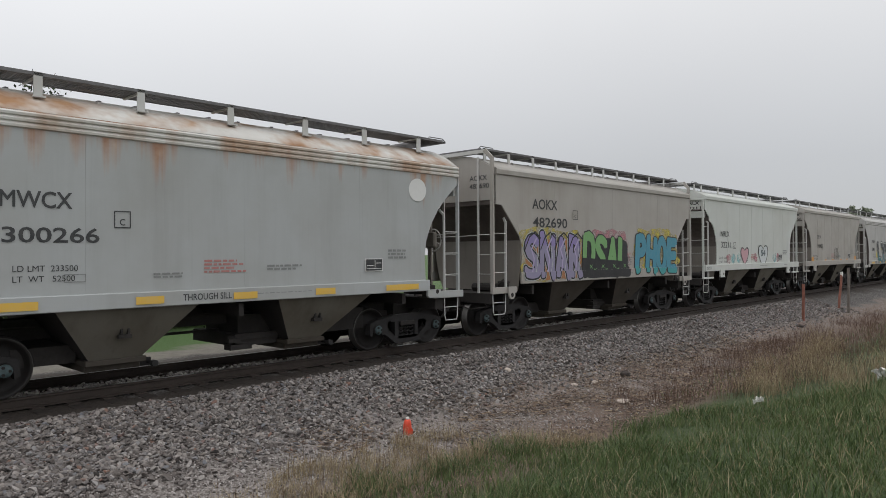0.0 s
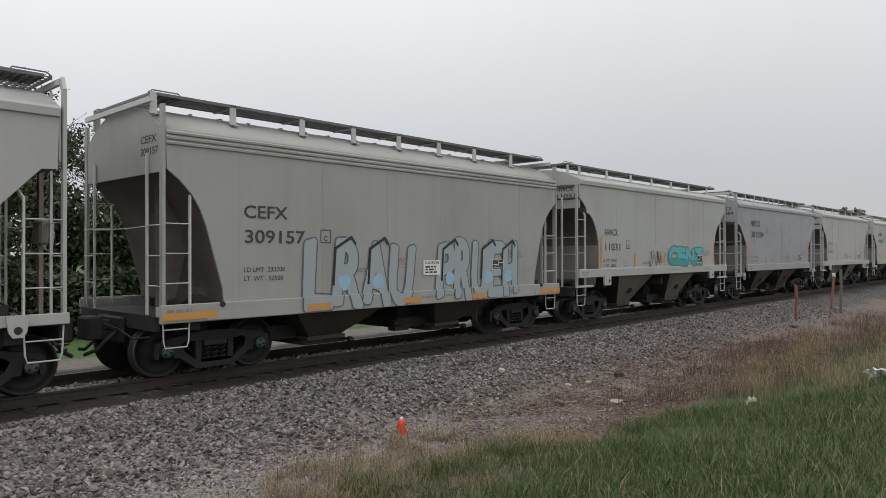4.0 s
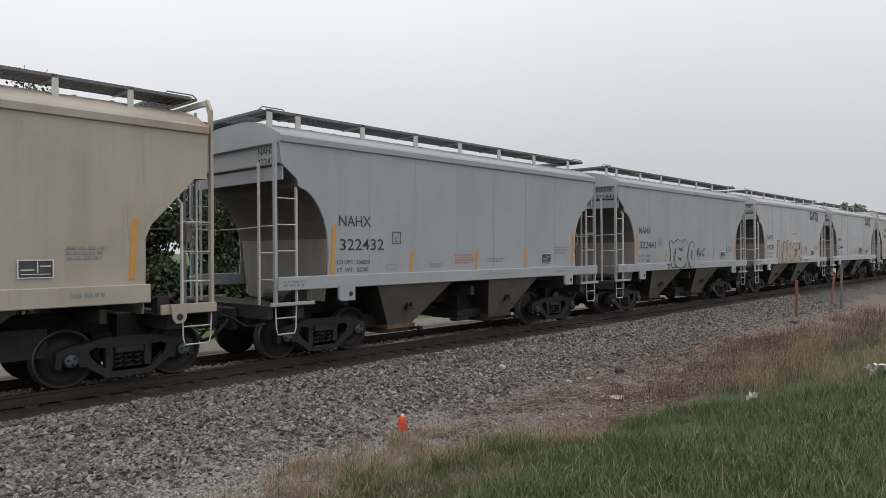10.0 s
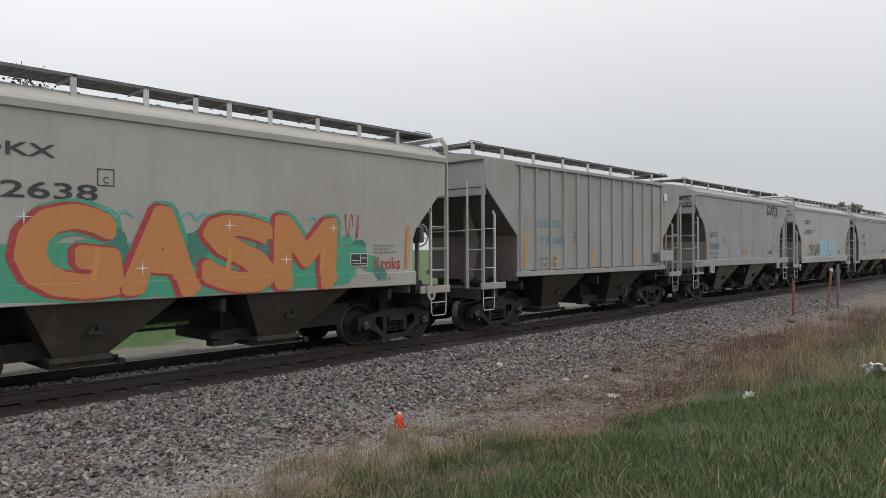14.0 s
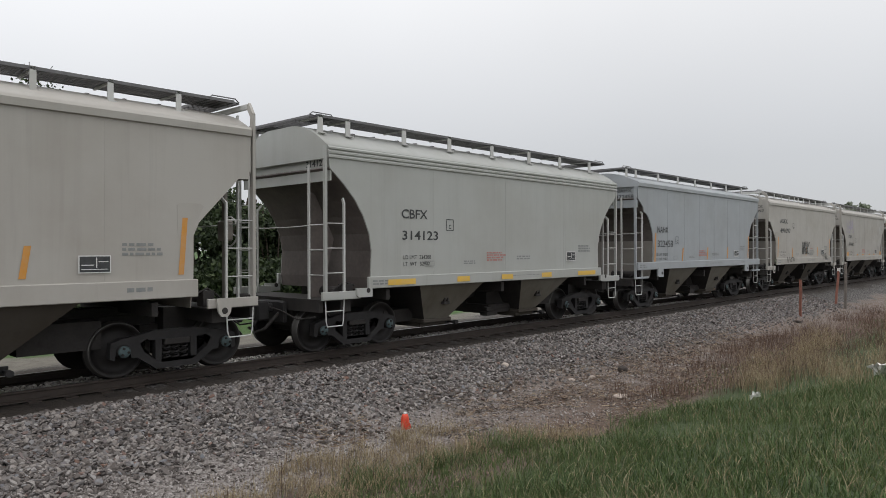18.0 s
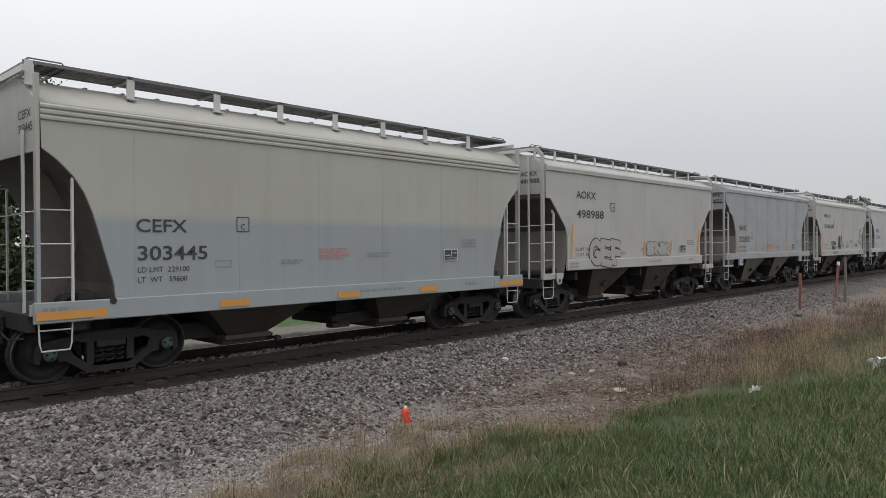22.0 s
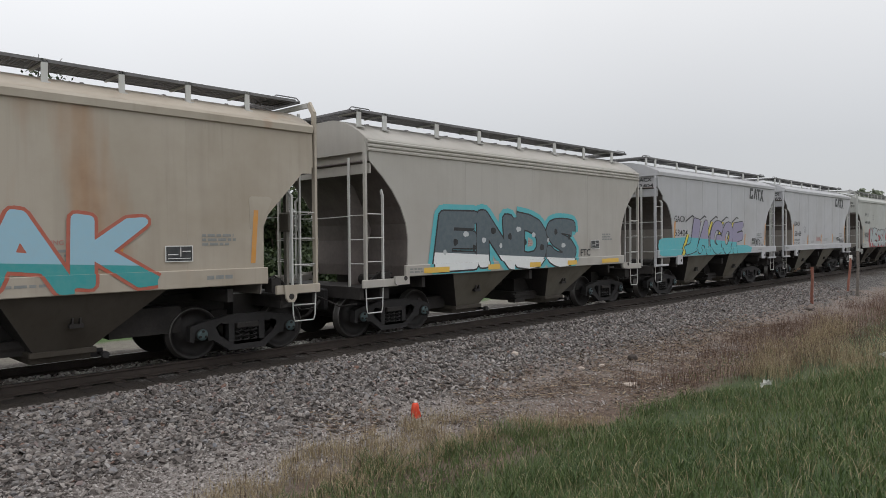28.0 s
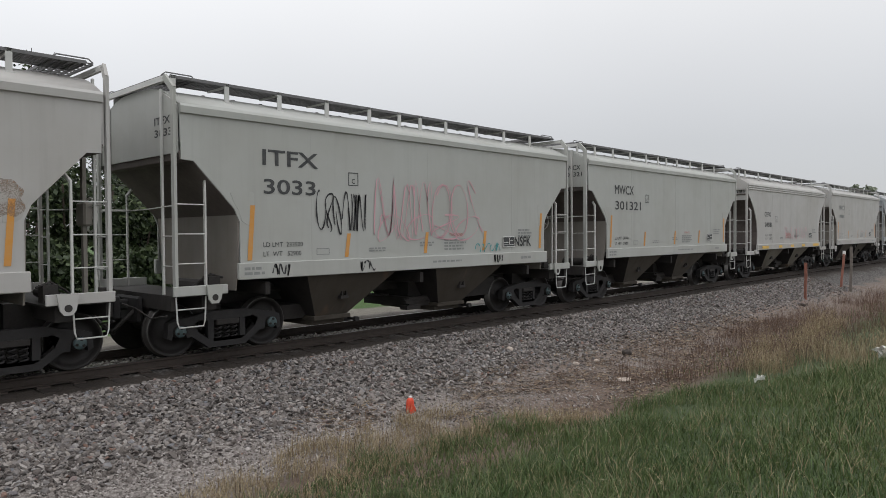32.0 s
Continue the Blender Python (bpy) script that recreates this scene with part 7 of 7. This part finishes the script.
for k, (x, y, h) in enumerate(((2.5, 22.0, 8.6), (5.8, 21.0, 8.95), (8.8, 22.0, 8.95), (11.6, 24.0, 9.25), (-2.0, 20.0, 8.8))):
    tree(x, y, h, 1.25, 40 + k, 15000, 0.075)


def bush(x, y, h, w, seed, leaves=3800):
    """A thicket: bent stems and several overlapping lobes of leaves."""
    r = np.random.RandomState(seed)
    t = tagged(new("bush"), "dense dark-green bush below the trees", "bush", "bushes beyond the track")
    t.location = (x, y, ground_height(x, y) - 0.05)
    bm = bmesh.new()
    for k in range(6):
        a = r.uniform(0, 6.283)
        q = [(0.1 * math.cos(a), 0.1 * math.sin(a), 0)]
        for i in range(3):
            q.append((q[-1][0] + math.cos(a) * w * 0.16, q[-1][1] + math.sin(a) * w * 0.16, q[-1][2] + h * 0.25))
        tube(bm, q, 0.035, 5)
    part("trunk", bm, BARK, t, "bent bare stems")
    lobes = [(r.uniform(-0.5, 0.5) * w, r.uniform(-0.4, 0.4) * w, h * (0.07 + 0.085 * k), w * r.uniform(0.3, 0.5)) for k in range(9)]
    verts, faces = [], []
    for i in range(leaves):
        cx, cy, cz, rad = lobes[r.randint(9)]
        d = r.normal(size=3)
        d *= rad * r.uniform(0.35, 1.05) / np.linalg.norm(d)
        c = np.array((cx, cy, cz)) + d * (1, 1, 0.8)
        if c[2] < 0.05:
            continue
        u = r.normal(size=3)
        u /= np.linalg.norm(u)
        v = np.cross(u, r.normal(size=3))
        v /= np.linalg.norm(v)
        s = 0.105 * r.uniform(0.5, 1.3)
        k = len(verts)
        verts += [tuple(c - u * s), tuple(c + v * s * 0.6), tuple(c + u * s), tuple(c - v * s * 0.6)]
        faces.append((k, k + 1, k + 2, k + 3))
    me = bpy.data.meshes.new("foliage")
    me.from_pydata(verts, [], faces)
    me.materials.append(LEAF)
    o = new("foliage", me)
    o.parent = t


for k in range(15):
    bush(-3.5 + 1.7 * k, 9.6 + 1.3 * (k % 2) + 0.30 * k, 4.4 + 0.12 * k + 0.5 * math.sin(k * 1.9), 2.3, 60 + k, 9500)
def undergrowth():
    """Rank weeds and brambles that close the view under the bushes."""
    r = np.random.RandomState(77)
    verts, faces = [], []
    for i in range(52000):
        x = -4.0 + 26.0 * r.uniform()
        y = 8.9 + 0.17 * max(0.0, x) + 1.1 * r.normal() * 0.5
        top = 2.1 + 0.7 * noise.noise(Vector((x * 0.8, y * 0.5, 2)))
        c = np.array((x, y, ground_height(x, y) + top * r.uniform() ** 0.8))
        u, v = r.normal(size=3), r.normal(size=3)
        u /= np.linalg.norm(u)
        v = np.cross(u, v)
        v /= np.linalg.norm(v)
        p = 0.10 * r.uniform(0.5, 1.3)
        k = len(verts)
        verts += [tuple(c - u * p), tuple(c + v * p * 0.6), tuple(c + u * p), tuple(c - v * p * 0.6)]
        faces.append((k, k + 1, k + 2, k + 3))
    seeds_mesh("undergrowth", verts, faces, [LEAF], "rank dark-green weeds at the foot of the bushes", "weeds")


undergrowth()
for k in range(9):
    tree(190 + 17 * (k % 5) + 6 * (k // 5), 9 + 4.3 * k, 12.6 + 1.6 * math.sin(k * 2.3), 1.2, 80 + k, 2600, 0.6, 0.1, FARLEAF, "distant tree beside the railway, haze painted into its leaves")

# ---------------------------------------------------------------- small things by the path
ORANGEPLASTIC = plain("orange_plastic", (0.66, 0.065, 0.025), 0.5, 0.0, 0.15, 8.0, 0.05)
WHITEPLASTIC = plain("white_plastic", (0.75, 0.74, 0.72), 0.5, 0.0, 0.08, 8.0, 0.05)
REDPOST = plain("rust_red_post", (0.21, 0.085, 0.06), 0.85, 0.0, 0.35, 9.0, 0.3)
GREYPOST = plain("weathered_post", (0.15, 0.13, 0.115), 0.9, 0.0, 0.35, 9.0, 0.4)
DARKROCK = plain("dark_rock", (0.055, 0.045, 0.040), 0.9, 0.0, 0.4, 12.0, 0.5)
PALEROCK = plain("pale_rock", (0.42, 0.36, 0.31), 0.9, 0.0, 0.25, 12.0, 0.5)


def bottle_marker(x, y):
    z = rough_ground(x, y)
    t = tagged(new("marker_jug"), "small orange plastic jug with a white cap on the path", "marker")
    t.location = (x, y, z)
    bm = bmesh.new()
    rings = []
    for r, h in ((0.055, 0.0), (0.070, 0.01), (0.072, 0.11), (0.064, 0.18), (0.052, 0.225), (0.034, 0.24)):
        rings.append([(r * math.cos(a), r * math.sin(a) * 0.85, h) for a in (2 * math.pi * k / 16 for k in range(16))])
    loft(bm, rings)
    part("body", smooth(bm), ORANGEPLASTIC, t)
    bm = bmesh.new()
    loft(bm, [[(r * math.cos(a), r * math.sin(a), h) for a in (2 * math.pi * k / 12 for k in range(12))] for r, h in ((0.022, 0.232), (0.023, 0.262), (0.018, 0.268))])
    part("cap", smooth(bm), WHITEPLASTIC, t, "white screw cap")
    bm = bmesh.new()
    loft(bm, [[(0.066 * math.cos(a), -0.058 - 0.004 * k, 0.05 + 0.07 * math.sin(a)) for a in (2 * math.pi * j / 12 for j in range(12))] for k in (0, 1)])
    part("band", bm, ORANGEPLASTIC, t)


def stake(x, y, h, lean, mat, label, w=0.055, tip=False):
    z = rough_ground(x, y) - 0.05
    t = tagged(new("stake"), label, "stake", "stakes beside the track")
    t.location = (x, y, z)
    bm = bmesh.new()
    loft(bm, [[(lean * k + a * w / 2, b * w / 2 + 0.01 * math.sin(7 * k), h * k) for a, b in ((-1, -1), (1, -1), (1, 1), (-1, 1))] for k in (0, 0.3, 0.65, 1.0)])
    part("shaft", bm, mat, t)
    if tip:
        bm = bmesh.new()
        box(bm, lean * 0.93 - w * 0.6, lean * 0.93 + w * 0.6, -w * 0.6, w * 0.6, h * 0.88, h * 1.0)
        part("painted_tip", bm, WHITEPLASTIC, t)
    return t


def rock(x, y, s, mat, label, seed, flat=0.6):
    r = np.random.RandomState(seed)
    bm = bmesh.new()
    bmesh.ops.create_icosphere(bm, subdivisions=2, radius=s)
    for v in bm.verts:
        n = noise.noise(v.co * (2.2 / s) + Vector((seed, 0, 0)))
        v.co *= 1 + 0.35 * n
        v.co.z *= flat
    me = bpy.data.meshes.new("rock")
    bm.to_mesh(me)
    bm.free()
    me.materials.append(mat)
    o = tagged(new("rock", me), label, "rock", "larger stones on the path")
    o.location = (x, y, rough_ground(x, y) + s * flat * 0.45)


bottle_marker(7.56, -4.51)
stake(29.94, -3.86, 1.5, 0.03, REDPOST, "rust-red wooden stake beside the track", 0.09)
stake(35.78, -4.10, 2.1, 0.03, GREYPOST, "weathered grey wooden stake beside the track", 0.10)
stake(36.4, -3.55, 1.75, 0.55, REDPOST, "leaning rust-red stake with a white tip", 0.09, True)
rock(14.4, -4.53, 0.11, DARKROCK, "dark lump of rock on the gravel", 3, 0.8)
rock(12.68, -4.28, 0.075, PALEROCK, "pale stone on the gravel", 4)
rock(12.04, -5.76, 0.14, PALEROCK, "flat pale stone at the edge of the grass", 5, 0.35)
rock(11.99, -3.03, 0.09, PALEROCK, "pale stone on the ballast", 6)
rock(13.3, -4.4, 0.07, PALEROCK, "small pale stone on the gravel", 7)
rock(28.3, -4.2, 0.16, DARKROCK, "dark lump of rock near a stake", 8, 0.5)


def litter(x, y, s, seed, label):
    r = np.random.RandomState(seed)
    bm = bmesh.new()
    bmesh.ops.create_grid(bm, x_segments=7, y_segments=5, size=s)
    for v in bm.verts:
        n = noise.noise(v.co * (3.0 / s) + Vector((seed, 3, 0)))
        v.co.z += abs(n) * s * 1.2
        v.co.y *= 0.6 + 0.3 * n
    bmesh.ops.solidify(bm, geom=bm.faces[:], thickness=0.004)
    me = bpy.data.meshes.new("litter")
    bm.to_mesh(me)
    bm.free()
    me.materials.append(WHITEPLASTIC)
    o = tagged(new("litter", me), label, "litter")
    o.location, o.rotation_euler = (x, y, rough_ground(x, y) + 0.12), (0.9, 0.2, 0.6 * seed)


litter(13.75, -9.75, 0.20, 2, "crumpled white plastic bag lying in the grass")
litter(11.54, -8.44, 0.09, 4, "scrap of white paper in the grass")

# ---------------------------------------------------------------- what moves
def motions():
    times = [0, 2, 4, 6, 8, 10, 12, 14, 16, 18, 20, 22, 24, 26, 28, 30, 32]
    for car, start in zip(TRAIN, POSITIONS):
        walk(car, [(t, pose(start + 5.62 - travelled(t), 0, 0)) for t in times])
    # each wheelset rolls while its car passes before the camera
    for car, start in zip(TRAIN, POSITIONS):
        passing = [k / 30 for k in range(961) if -9.0 < start + 5.62 - travelled(k / 30) < 26.0]
        if not passing:
            continue
        for truck in [o for o in car.children if o.name.split(".")[0] == "truck"]:
            for wheels in [o for o in truck.children if o.name.split(".")[0] == "wheelset"]:
                x, y, z = wheels.location
                rows = [(t, pose(x, y, z, 0, -math.degrees((travelled(t) - travelled(passing[0])) / 0.457) % 360.0, 0)) for t in passing]
                if passing[0] > 0.02:
                    rows = [(0.0, rows[0][1])] + rows
                if passing[-1] < 31.98:
                    rows.append((32.0, rows[-1][1]))
                walk(wheels, rows)


motions()
